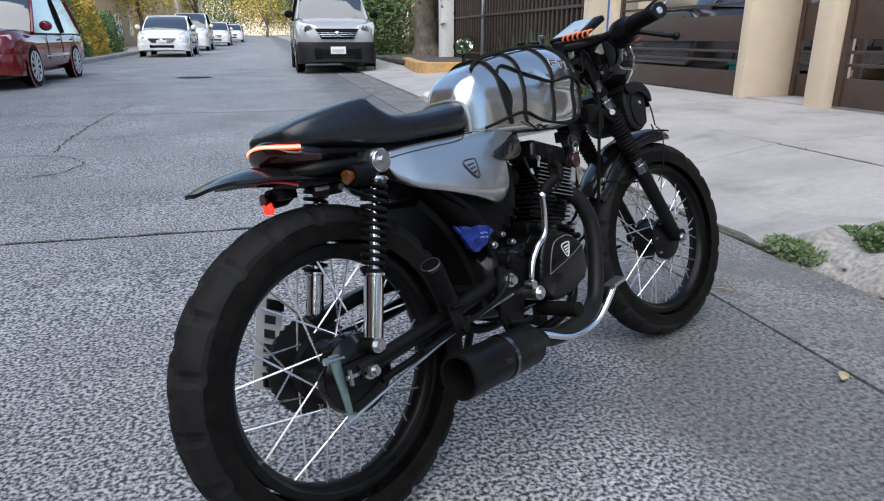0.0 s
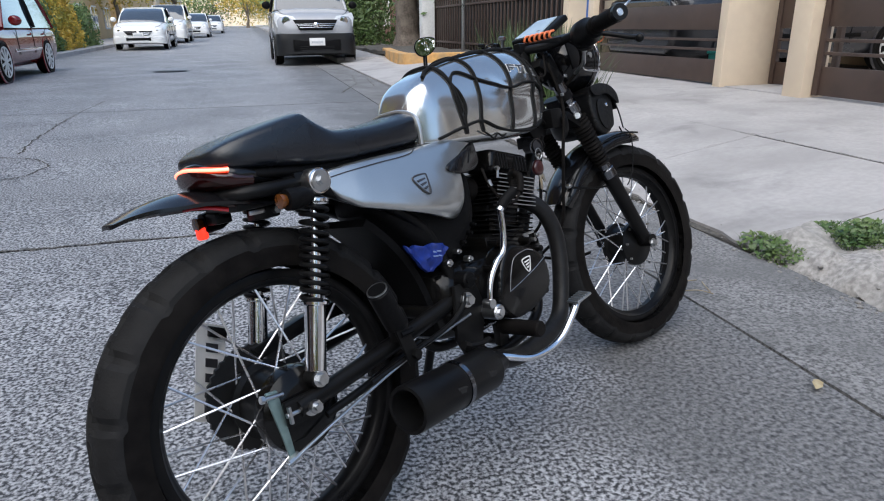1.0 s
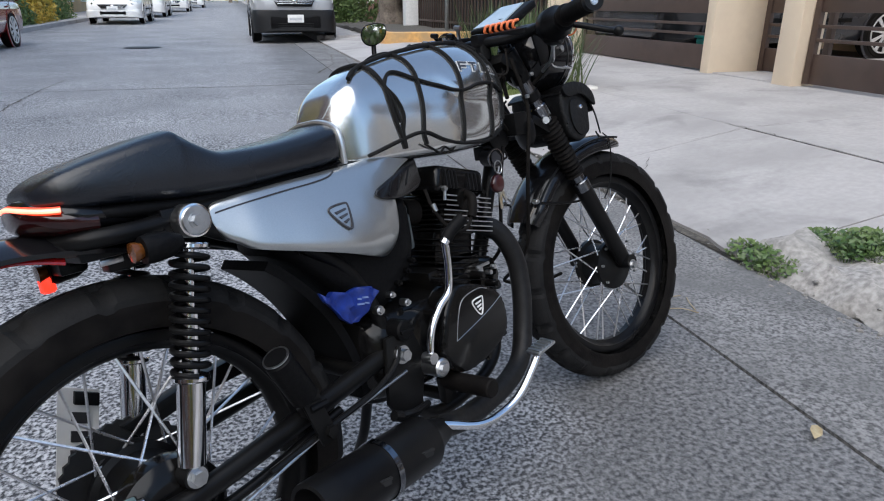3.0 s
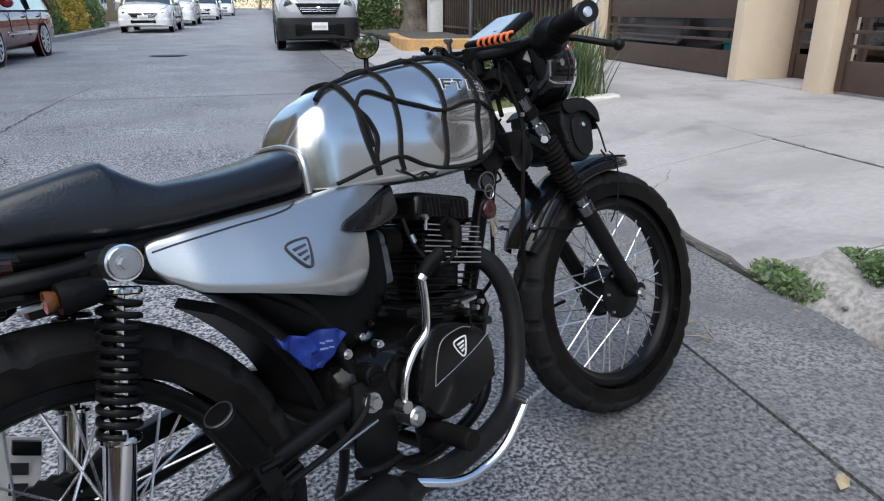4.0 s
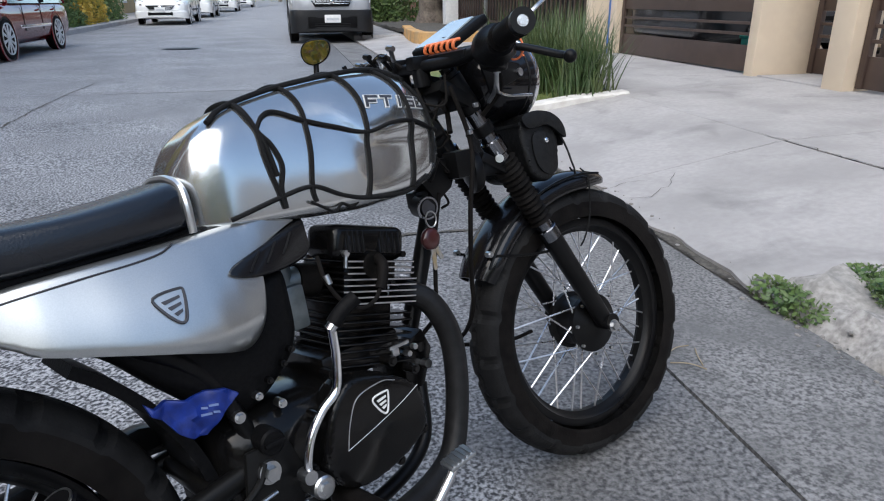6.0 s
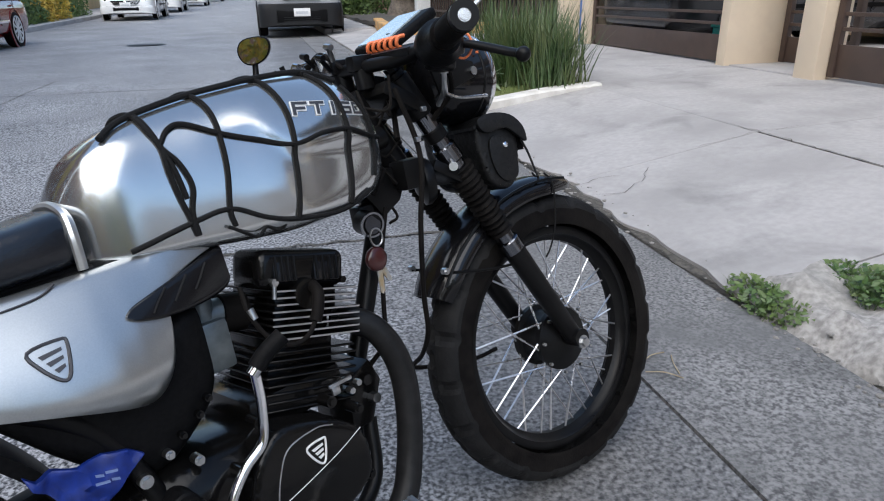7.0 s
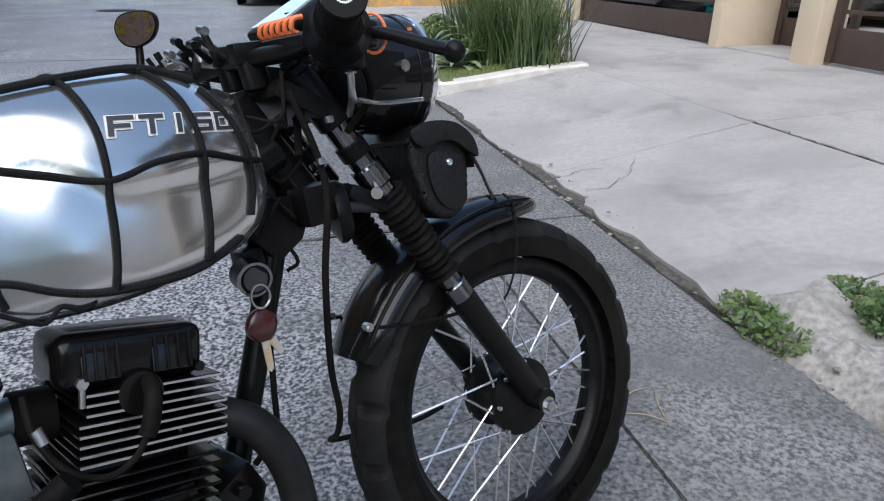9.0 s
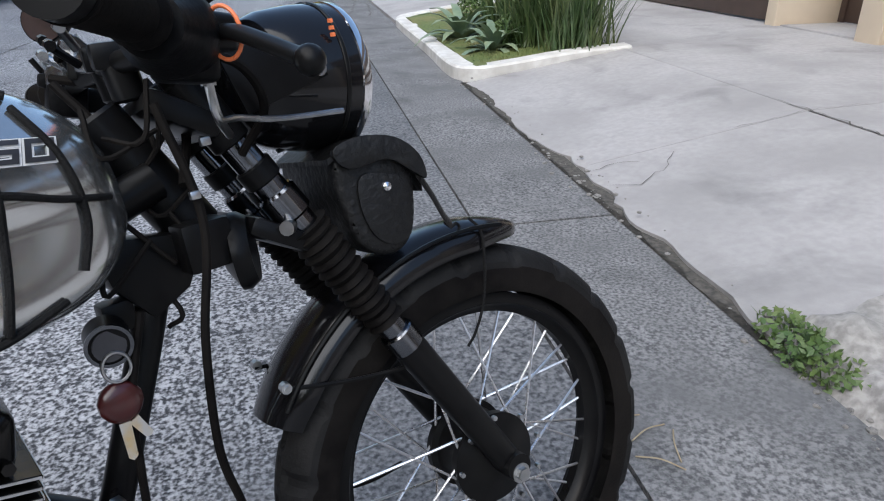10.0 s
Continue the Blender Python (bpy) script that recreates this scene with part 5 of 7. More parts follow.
fpart("front_axle", merge(rod((1.25, -0.096, 0.315), (1.25, 0.096, 0.315), 0.0085, 12)), STEEL)
fpart("axle_nut", merge(rod((1.25, -0.094, 0.315), (1.25, -0.100, 0.315), 0.014, 18), rod((1.25, -0.099, 0.315), (1.25, -0.108, 0.315), 0.0095, 6)), STEEL, "plated front axle nut")

# front mudguard: a black hoop with turned edges
rows = []
for i in range(37):
    a = radians(150 - 81 * i / 36)
    r = 0.337
    tip = min(1, 0.12 + 0.88 * math.sqrt((36 - i) / 8)) if i > 28 else 1
    w = 0.058 * min(1, 0.80 + 0.06 * i) * tip
    c, s = math.cos(a), math.sin(a)
    prof = [(q, d * tip) for q, d in ((-1, -0.030), (-0.96, -0.012), (-0.7, 0.004), (-0.35, 0.009), (0, 0.010), (0.35, 0.009), (0.7, 0.004), (0.96, -0.012), (1, -0.030))]
    out = [Vector((1.25 + (r + d) * c, w * y, 0.315 + (r + d) * s)) for y, d in prof]
    inn = [Vector((1.25 + (r + d - 0.003) * c, w * y * 0.97, 0.315 + (r + d - 0.003) * s)) for y, d in reversed(prof)]
    rows.append(out + inn)
fmud = fpart("front_mudguard", loft(rows), BLACK_GLOSS, "gloss black front mudguard", angle=50)
part("guard_bead", moved(tube([(1.25 + 0.336 * math.cos(a), -0.0565, 0.315 + 0.336 * math.sin(a)) for a in (radians(146 - 66 * k / 24) for k in range(25))], 0.003, 6, 1), STEERED), BLACK_SATIN, fmud)
fpart("guard_stay", merge(*[tube([(0.972, q * 0.052, 0.530), (1.03, q * 0.060, 0.518), (1.09, q * 0.066, 0.51), (1.145, q * 0.072, 0.508)], 0.003, 6) for q in (-1, 1)]), BLACK_SATIN, "thin black mudguard stay")
for q in (-1, 1):
    fpart("guard_bolt", merge(rod((0.976, q * 0.050, 0.532), (0.976, q * 0.062, 0.532), 0.0065, 8), rod((0.976, q * 0.060, 0.532), (0.976, q * 0.066, 0.532), 0.004, 6)), STEEL)

# headlight
HM = Matrix.Translation((0.994, 0.006, 0.870)) @ pose(0, 0, 0, -4.3, 0, -90) @ Matrix.Scale(1.077, 4)
lamp = bpart("headlight", lathe([(0.008, -0.002), (0.035, 0.003), (0.056, 0.018), (0.068, 0.042), (0.0745, 0.075), (0.077, 0.105), (0.077, 0.118)], 48, HM), BLACK_GLOSS, "gloss black round headlight")
part("headlight_ring", lathe([(0.0765, 0.117), (0.0785, 0.118), (0.079, 0.124), (0.076, 0.129), (0.071, 0.130), (0.071, 0.124)], 48, HM, closed=True), CHROME, lamp, "chrome headlight ring")
part("headlight_seam", lathe([(0.0772, 0.098), (0.0782, 0.099), (0.0782, 0.102), (0.0774, 0.103)], 48, HM, closed=True), BLACK_SATIN, lamp)
part("headlight_lens", lathe([(0.0712, 0.125), (0.05, 0.134), (0.025, 0.139), (0.004, 0.140)], 40, HM), LCD, lamp, "pale glass headlight lens")
part("headlight_bolt", rod((1.060, -0.066, 0.868), (1.060, -0.090, 0.868), 0.008, 10), STEEL, lamp)
part("amber_mark", merge(*[box(1.094, -0.0735, 0.900 + 0.007 * k, 0.005, 0.003, 0.004) for k in range(3)]), ORANGE, lamp, "small orange marks")
for y in (-0.083, 0.095):
    bpart("headlight_bracket", plate([(0.955, 0.905), (1.065, 0.885), (1.072, 0.860), (0.975, 0.835)], y - 0.0025, y + 0.0025, 0.002), BLACK_SATIN)

# handlebar and controls
bar = hpart("handlebar", tube([(0.821, -0.345, 0.935), (0.888, -0.205, 0.922), (0.910, -0.145, 0.919), (0.912, -0.075, 0.908), (0.89, 0, 0.905), (0.885, 0.07, 0.903), (0.862, 0.14, 0.893), (0.848, 0.22, 0.880), (0.835, 0.335, 0.880)], 0.0112, 14), BLACK_SATIN, "low black handlebar")
for sg in (-1, 1):
    low = 0.0 if sg < 0 else 0.046
    a, b = Vector((0.835, sg * 0.338, 0.9435 - 1.4 * low)), Vector((0.8475, sg * 0.222, 0.9265 - low))
    if sg < 0:
        a, b = Vector((0.818, -0.348, 0.935)), Vector((0.872, -0.240, 0.925))
    prof = [(0.013, 0), (0.0185, 0.002), (0.0185, 0.006)] + [(0.0165 + 0.0012 * (k % 2), 0.008 + 0.0035 * k) for k in range(27)] + [(0.021, 0.105), (0.021, 0.112), (0.012, 0.114)]
    part("grip", lathe(prof, 22, BARS @ Matrix.Translation(a) @ (b - a).to_track_quat("Y", "Z").to_matrix().to_4x4()), RUBBER, bar, "ribbed black rubber grip")
    end = (a - b).normalized()
    part("bar_end", moved(merge(rod(a, a + end * 0.012, 0.0165, 20, bevel=0.002), rod(a + end * 0.012, a + end * 0.014, 0.006, 12)), BARS), STEEL if sg < 0 else BLACK_SATIN, bar, "bar end weight")
    part("bar_end_face", moved(lathe([(0.008, 0), (0.0175, 0), (0.0175, 0.0135), (0.008, 0.0135)], 24, closed=True), BARS @ Matrix.Translation(a) @ end.to_track_quat("Y", "Z").to_matrix().to_4x4()), BLACK_SATIN, bar)
    if sg < 0:
        ax = (b - a).normalized()
        part("throttle_drum", lathe([(0.012, -0.03), (0.022, -0.028), (0.028, 0.0), (0.033, 0.007), (0.033, 0.040), (0.029, 0.046), (0.012, 0.047)], 32, BARS @ Matrix.Translation(a + ax * 0.150 + Vector((0.002, 0, -0.004))) @ ax.to_track_quat("Y", "Z").to_matrix().to_4x4()), BLACK_PLASTIC, bar, "round black throttle housing")
        part("drum_foot", moved(moved(box(0, 0, 0, 0.044, 0.036, 0.040, 0.010, seg=3), pose(0.905, -0.182, 0.900, 0, 10, 24)), BARS), BLACK_PLASTIC, bar)
    else:
        part("switch_housing", moved(merge(moved(box(0, 0, 0, 0.042, 0.055, 0.045, 0.008), pose(0.852, sg * 0.195, 0.922 - low, 0, 15, 0)), moved(box(0, 0, 0, 0.02, 0.02, 0.016, 0.004), pose(0.838, sg * 0.195, 0.944 - low, 0, 15, 0))), BARS), BLACK_PLASTIC, bar, "black switch housing")
    if sg > 0:
        part("lever_mount", moved(merge(moved(box(0, 0, 0, 0.035, 0.03, 0.03, 0.006), pose(0.878, sg * 0.20, 0.915 - low, 0, 10, 0)), rod((0.893, sg * 0.20, 0.905 - low), (0.893, sg * 0.20, 0.93 - low), 0.008, 10)), BARS), BLACK_SATIN, bar)
    else:
        part("lever_mount", moved(moved(box(0, 0, 0, 0.034, 0.034, 0.028, 0.007, seg=3), pose(0.925, -0.185, 0.914, 0, 8, 25)), BARS), BLACK_SATIN, bar)
    lev = part("lever", moved(tube([(0.925, -0.188, 0.914), (0.936, -0.215, 0.911), (0.944, -0.25, 0.901), (0.949, -0.28, 0.892), (0.950, -0.298, 0.888)] if sg < 0 else [(0.893, sg * 0.20, 0.916 - low), (0.915, sg * 0.225, 0.912 - low), (0.94, sg * 0.255, 0.904 - low), (0.960, sg * 0.278, 0.897 - low), (0.968, sg * 0.288, 0.895 - low)], 0.0068, 12, flat=0.75), BARS), BLACK_SATIN, bar, "black control lever")
    ball = bmesh.new()
    bmesh.ops.create_uvsphere(ball, u_segments=16, v_segments=10, radius=0.0105)
    part("lever_ball", moved(ball, BARS @ Matrix.Translation((0.951, -0.305, 0.886) if sg < 0 else (0.972, sg * 0.292, 0.894 - low))), BLACK_SATIN, lev)
part("orange_band", moved(tube([(0.932 + 0.009 * math.cos(a), -0.203 - 0.011 * math.cos(a), 0.912 + 0.019 * math.sin(a)) for a in (k * math.pi / 6 for k in range(12))], 0.0017, 8, 2, closed=True), BARS), ORANGE, bar, "thin orange band")
for y in (0.01, 0.08):
    hpart("bar_riser", merge(rod((0.892, y, 0.868), (0.888, y, 0.905), 0.017, 16, bevel=0.003), moved(box(0, 0, 0, 0.045, 0.026, 0.026, 0.005), pose(0.888, y, 0.912))), BLACK_SATIN)
hpart("brake_light_switch", merge(rod((0.924, -0.166, 0.905), (0.922, -0.166, 0.876), 0.0062, 12), tube([(0.922, -0.166, 0.88), (0.928, -0.15, 0.85), (0.945, -0.11, 0.83)], 0.004, 8)), STEEL, "plated lever fitting")

# instrument: slanted pale display in a dark case with orange teeth along its side
GM = BARS @ pose(0.972, 0.022, 0.955, 0, -27, 0)
gauge = bpart("instrument", moved(box(0, 0, 0, 0.112, 0.122, 0.018, 0.008, seg=3), GM), BLACK_PLASTIC, "dark instrument with a pale sloping display")
part("display", moved(flat_shape([(-0.048, 0.050), (-0.048, -0.044), (0.046, -0.034), (0.048, 0.038)], 0.003), GM @ Matrix.Translation((0, 0, 0.0085))), LCD, gauge, "pale grey display")
for k in range(6):
    y = 0.028 - 0.0178 * k
    part("orange_tooth", moved(tube([(0.926, y, 0.924), (0.915, y - 0.002, 0.930), (0.917, y - 0.005, 0.941), (0.928, y - 0.007, 0.943)], 0.0031, 8, 4), BARS), ORANGE, gauge, "orange plastic tooth")
hpart("instrument_bracket", merge(moved(box(0, 0, 0, 0.05, 0.16, 0.014, 0.004), pose(0.925, -0.03, 0.920, 0, -10, 0)), rod((0.945, 0.0, 0.87), (0.955, 0.0, 0.952), 0.014, 12)), BLACK_SATIN)

# left bar mirror
mir = hpart("mirror_stem", tube([(0.834, 0.346, 0.879), (0.842, 0.372, 0.884), (0.860, 0.398, 0.905), (0.869, 0.408, 0.936), (0.872, 0.408, 0.966)], 0.0065, 10), BLACK_SATIN, "black mirror stem")
mo = [(-0.034, 0.012), (-0.020, 0.027), (0.012, 0.030), (0.031, 0.023), (0.033, 0.004), (0.020, -0.016), (-0.006, -0.027), (-0.026, -0.021), (-0.035, -0.006)]
mo = rounded(mo, 3)
MM = BARS @ pose(0.872, 0.400, 0.976, 1, 0, -31)
hpart("right_mirror_stem", tube([(0.832, -0.352, 0.945), (0.845, -0.356, 0.955), (0.872, -0.358, 0.972), (0.905, -0.362, 0.998), (0.915, -0.372, 1.03)], 0.0028, 8), STEEL, "plated bar end mirror stem")
part("mirror_shell", moved(plate(mo, 0.0, 0.016, 0.004), MM), BLACK_PLASTIC, mir)
part("mirror_glass", moved(plate([(x * 0.9, z * 0.9) for x, z in mo], -0.0025, 0.001), MM), MIRROR, mir, "mirror glass")

# levers, perches and cables crowded on the left bar
for k, (x, y, z, sx, sy, sz, rz) in enumerate(((0.856, 0.165, 0.900, 0.03, 0.045, 0.026, 20), (0.870, 0.125, 0.905, 0.026, 0.036, 0.026, -15), (0.875, 0.09, 0.912, 0.026, 0.03, 0.028, 10), (0.85, 0.215, 0.905, 0.02, 0.025, 0.018, 30))):
    hpart("bar_fitting", merge(moved(box(0, 0, 0, sx, sy, sz, 0.005), pose(x, y, z, 0, 12, rz)), rod((x, y, z), (x - 0.010, y, z + 0.026), 0.005, 8), rod((x - 0.01, y + 0.012, z), (x - 0.02, y + 0.012, z + 0.02), 0.0035, 8)), BLACK_SATIN if k % 2 else STEEL)
crowd = random.Random(21)
for y, z in ((0.14, 0.925), (0.18, 0.922), (0.10, 0.932), (0.07, 0.93), (0.055, 0.945), (0.12, 0.938), (0.21, 0.915)):
    tip = Vector((0.852 + crowd.uniform(-0.02, 0.012), y + crowd.uniform(-0.014, 0.014), z - 0.002))
    hpart("bar_bolt", merge(rod((0.862, y, z - 0.022), tip, 0.0045, 8), rod(tip - Vector((0, 0.009, 0)), tip + Vector((0, 0.009, 0.003)), 0.0055, 8)), BLACK_SATIN if crowd.random() < 0.5 else STEEL)
for y0, y1, z in ((0.06, 0.13, 0.918), (0.10, 0.20, 0.908), (0.15, 0.24, 0.90)):
    hpart("hose", tube([(0.88, y0, z - 0.01), (0.862, (y0 + y1) / 2, z + 0.018), (0.85, y1, z)], 0.005, 8, 5), STEEL if y0 == 0.10 else RUBBER)
bpart("cable", tube([(0.90, -0.06, 0.86), (0.908, -0.08, 0.75), (0.880, -0.08, 0.64), (0.868, -0.068, 0.53), (0.880, -0.045, 0.455), (0.902, 0.01, 0.395), (0.935, 0.086, 0.345), (1.0, 0.09, 0.32), (1.09, 0.075, 0.30), (1.15, 0.065, 0.30)], 0.0044, 8), RUBBER, "black control cable")
bpart("cable", tube([(0.86, 0.10, 0.90), (0.88, 0.06, 0.84), (0.84, 0.03, 0.80), (0.78, 0.0, 0.70)], 0.005, 8), RUBBER, "black control cable")
bpart("cable", tube([(0.87, 0.15, 0.91), (0.93, 0.08, 0.88), (0.95, 0.02, 0.84), (0.92, -0.02, 0.78)], 0.005, 8), RUBBER, "black control cable")
bpart("cable", tube([(0.90, -0.13, 0.90), (0.96, -0.12, 0.88), (0.985, -0.10, 0.84), (0.97, -0.06, 0.80)], 0.0045, 8), RUBBER, "black control cable")
bpart("cable", tube([(0.76, -0.03, 0.44), (0.79, -0.04, 0.47), (0.80, -0.045, 0.53), (0.81, -0.05, 0.60), (0.84, -0.05, 0.68)], 0.004, 8), RUBBER, "black control cable")
hpart("clear_cable", tube([(0.922, -0.166, 0.88), (0.925, -0.16, 0.85), (0.95, -0.13, 0.845), (1.0, -0.10, 0.835), (1.07, -0.085, 0.83)], 0.003, 8), STEEL, "pale wire over the headlight")
bpart("horn", merge(moved(lathe([(0.005, -0.02), (0.035, -0.018), (0.042, -0.008), (0.042, 0.0), (0.02, 0.012), (0.004, 0.014)], 28), pose(0.955, -0.02, 0.70, 0, 0, 60)), box(0.92, -0.03, 0.72, 0.05, 0.04, 0.05, 0.006)), BLACK_SATIN, "black horn")
wires = random.Random(5)
for k in range(9):
    p = Vector((wires.uniform(0.84, 0.93), wires.uniform(-0.04, 0.03), wires.uniform(0.72, 0.84)))
    q = p + Vector((wires.uniform(-0.06, 0.06), wires.uniform(-0.04, 0.02), wires.uniform(-0.09, 0.05)))
    bpart("wire", tube([p, (p + q) / 2 + Vector((wires.uniform(-0.03, 0.03), -0.02, -0.03)), q], 0.0026, 6, 5), RUBBER)
for p in ((0.905, -0.085, 0.775), (0.925, -0.09, 0.82)):
    bpart("connector", box(*p, 0.010, 0.007, 0.008, 0.002), STEEL)

# ignition lock below the tank
ign = bpart("ignition_lock", merge(rod((0.812, -0.02, 0.664), (0.806, -0.052, 0.660), 0.020, 22, bevel=0.003), box(0.83, 0, 0.672, 0.03, 0.03, 0.03, 0.004)), BLACK_SATIN, "dark ignition lock with a metal rim")
part("lock_rim", moved(lathe([(0.0172, 0), (0.0205, 0), (0.0205, 0.003), (0.0172, 0.003)], 26, closed=True), Matrix.Translation((0.8063, -0.0505, 0.660)) @ Vector((-0.006, -0.032, -0.004)).to_track_quat("Y", "Z").to_matrix().to_4x4()), DARK_CHROME, ign, "plated lock rim")
part("key_slot", rod((0.8061, -0.0525, 0.660), (0.806, -0.054, 0.660), 0.0145, 20), DECAL_DARK, ign)

# fuel cap and decal
bpart("fuel_cap", merge(moved(lathe([(0.004, 0.008), (0.028, 0.008), (0.034, 0.004), (0.036, -0.006)], 30), pose(0.635, 0.01, 0.891, 90, 0, 0)), moved(box(0, 0, 0.008, 0.030, 0.012, 0.006, 0.002), pose(0.635, 0.01, 0.891, 0, -4, 0))), DARK_CHROME, "chrome fuel cap")


TANK_FINE = smooth_rings(TANK, 6, lambda *row: row)


def tank_row(x):
    for a, b in zip(TANK_FINE, TANK_FINE[1:]):
        if a[0] <= x <= b[0]:
            t = (x - a[0]) / (b[0] - a[0])
            return [u + (v - u) * t for u, v in zip(a, b)]
    return TANK[0] if x < TANK[0][0] else TANK[-1]


def on_tank(x, z, off=0.003, side=-1):
    _, zc, hw, up, dn, e = tank_row(x)
    h = up if z > zc else dn
    z = zc + max(-0.97 * h, min(0.97 * h, z - zc))
    q = min(0.9999, abs(z - zc) / h)
    p = e if z > zc else 6
    y = hw * (1 - q ** p) ** (1 / p)
    n = Vector((0, y / (hw * hw), (z - zc) / (h * h))).normalized()
    y -= knee_dent(x, z) * min(1, y / (0.5 * hw))
    return Vector((x, side * (y + n.y * off), z + n.z * off))


DX, DZ = 0.744, 0.843


def on_decal(bm, off):
    """Lays flat lettering on the flank of the tank, slanted."""
    bmesh.ops.triangulate(bm, faces=bm.faces)
    bmesh.ops.subdivide_edges(bm, edges=[e for e in bm.edges if e.calc_length() > 0.006], cuts=2)
    for v in bm.verts:
        x, z = v.co.x, v.co.y
        v.co = on_tank(DX + x + z * 0.25, DZ + z * 0.75 - x * 0.10, off)
    return bm


STROKES = {"F": (((0, 0), (0, 1), (1, 1)), ((0, 0.5), (0.8, 0.5))), "T": (((0, 1), (1, 1)), ((0.5, 1), (0.5, 0))), "1": (((0.5, 0), (0.5, 1)),), "5": (((1, 1), (0, 1), (0, 0.52), (1, 0.52), (1, 0), (0, 0)),), "0": (((0, 0), (0, 1), (1, 1), (1, 0), (0, 0)),)}


def lettering(words, cell, gap, tall, w):
    """Square cut letters of broad strokes."""
    out, x0 = [], -(len(words) * cell + (len(words) - 1) * gap) / 2
    for ch in words:
        for line in STROKES[ch]:
            for (a, b), (c, d) in zip(line, line[1:]):
                p, q = Vector((x0 + a * cell, (b - 0.5) * tall, 0)), Vector((x0 + c * cell, (d - 0.5) * tall, 0))
                t = (q - p).normalized() * w
                s = Vector((-t.y, t.x, 0))
                bm = bmesh.new()
                bm.faces.new([bm.verts.new(v) for v in (p - t - s, q + t - s, q + t + s, p - t + s)])
                out.append(bm)
        x0 += cell + gap
    return merge(*out)


for k, ch in enumerate("FT150"):
    at = (k - 2) * (0.0178 + 0.0090)
    part("decal_outline", on_decal(moved(lettering(ch, 0.0178, 0, 0.0185, 0.0043), Matrix.Translation((at, 0, 0))), 0.0010), WHITE, tank, "white outlined tank letter", smooth=False)
    part("decal_letter", on_decal(moved(lettering(ch, 0.0178, 0, 0.0185, 0.0025), Matrix.Translation((at, 0, 0))), 0.0022), DECAL_DARK, tank, smooth=False)

# ---- things hung on the motorcycle ----
cords = []
for pts in (((0.495, 0.874), (0.498, 0.852), (0.504, 0.831), (0.503, 0.800), (0.506, 0.770), (0.511, 0.745), (0.515, 0.722)), ((0.497, 0.872), (0.504, 0.831), (0.517, 0.808), (0.524, 0.778), (0.516, 0.748), (0.517, 0.722)),
            ((0.498, 0.870), (0.504, 0.832), (0.510, 0.800), (0.514, 0.765)),
            ((0.575, 0.886), (0.578, 0.862), (0.576, 0.834), (0.570, 0.79), (0.560, 0.742), (0.562, 0.722)), ((0.666, 0.894), (0.669, 0.85), (0.663, 0.804), (0.655, 0.755), (0.643, 0.711)), ((0.742, 0.898), (0.757, 0.86), (0.757, 0.811), (0.748, 0.76), (0.735, 0.712)),
            ((0.504, 0.831), (0.520, 0.848), (0.540, 0.852), (0.576, 0.834), (0.62, 0.818), (0.663, 0.804), (0.71, 0.812), (0.757, 0.811), (0.80, 0.798), (0.84, 0.79)), ((0.44, 0.722), (0.511, 0.736), (0.560, 0.742), (0.605, 0.722), (0.645, 0.711), (0.72, 0.706), (0.78, 0.722)),
            ((0.79, 0.872), (0.81, 0.83), (0.815, 0.78), (0.80, 0.74))):
    cords.append(tube([on_tank(p.x, p.z, 0.0030) for p in curve_points([(x, 0, z) for x, z in pts], 5)], 0.0032, 8, 2))
for xr, zr, xl in ((0.495, 0.872, 0.49), (0.575, 0.886, 0.57), (0.666, 0.894, 0.66), (0.742, 0.895, 0.73)):
    _, zc, hw, up, dn, e = tank_row(xr)
    arc = []
    for k in range(15):
        w = radians(128 - 76 * k / 14)
        c, s = math.cos(w), math.sin(w)
        arc.append(Vector((xr, hw * math.copysign(abs(c) ** (2 / e), c), zc + up * s ** (2 / e) + 0.0036)))
    start = on_tank(xr, zr, 0.0036)
    cords.append(tube([start] + [p for p in arc if p.y > start.y + 0.004] + [on_tank(xl, 0.84, 0.0036, 1), on_tank(xl, 0.78, 0.0036, 1), on_tank(xl, 0.73, 0.0036, 1)], 0.0036, 8, 3))
cords.append(tube([on_tank(x, z, 0.005) for x, z in ((0.447, 0.848), (0.47, 0.862), (0.495, 0.873), (0.535, 0.881), (0.575, 0.887), (0.62, 0.892), (0.666, 0.896), (0.742, 0.898), (0.79, 0.880))], 0.004, 8, 4))
cords.append(tube([(0.55, -0.105, 0.722), (0.57, -0.108, 0.708), (0.585, -0.106, 0.700), (0.60, -0.106, 0.709), (0.615, -0.106, 0.701), (0.63, -0.106, 0.708), (0.645, -0.10, 0.722)], 0.0022, 8, 5))
net = thing("cargo_net", BIKE, "black elastic cargo net stretched over the fuel tank", "cargo net")
for c in cords:
    part("cord", c, CORD, net)

bag = thing("tool_bag", BIKE @ STEERED @ pose(-0.018, -0.012, 0.0), "small black leather tool bag strapped under the headlight", "bag")
BAG = [(1.085, 0.772), (1.115, 0.784), (1.160, 0.776), (1.180, 0.755), (1.183, 0.72), (1.172, 0.675), (1.145, 0.655), (1.108, 0.668), (1.092, 0.705)]
part("bag_body", plate(rounded(BAG), -0.085, 0.085, 0.012, 3), LEATHER, bag)
part("bag_end", plate(rounded([(1.115, 0.752), (1.152, 0.748), (1.168, 0.735), (1.170, 0.705), (1.165, 0.675), (1.14, 0.668), (1.118, 0.685), (1.108, 0.72)]), -0.0855, -0.090, 0.0015), LEATHER, bag, "stitched end patch")
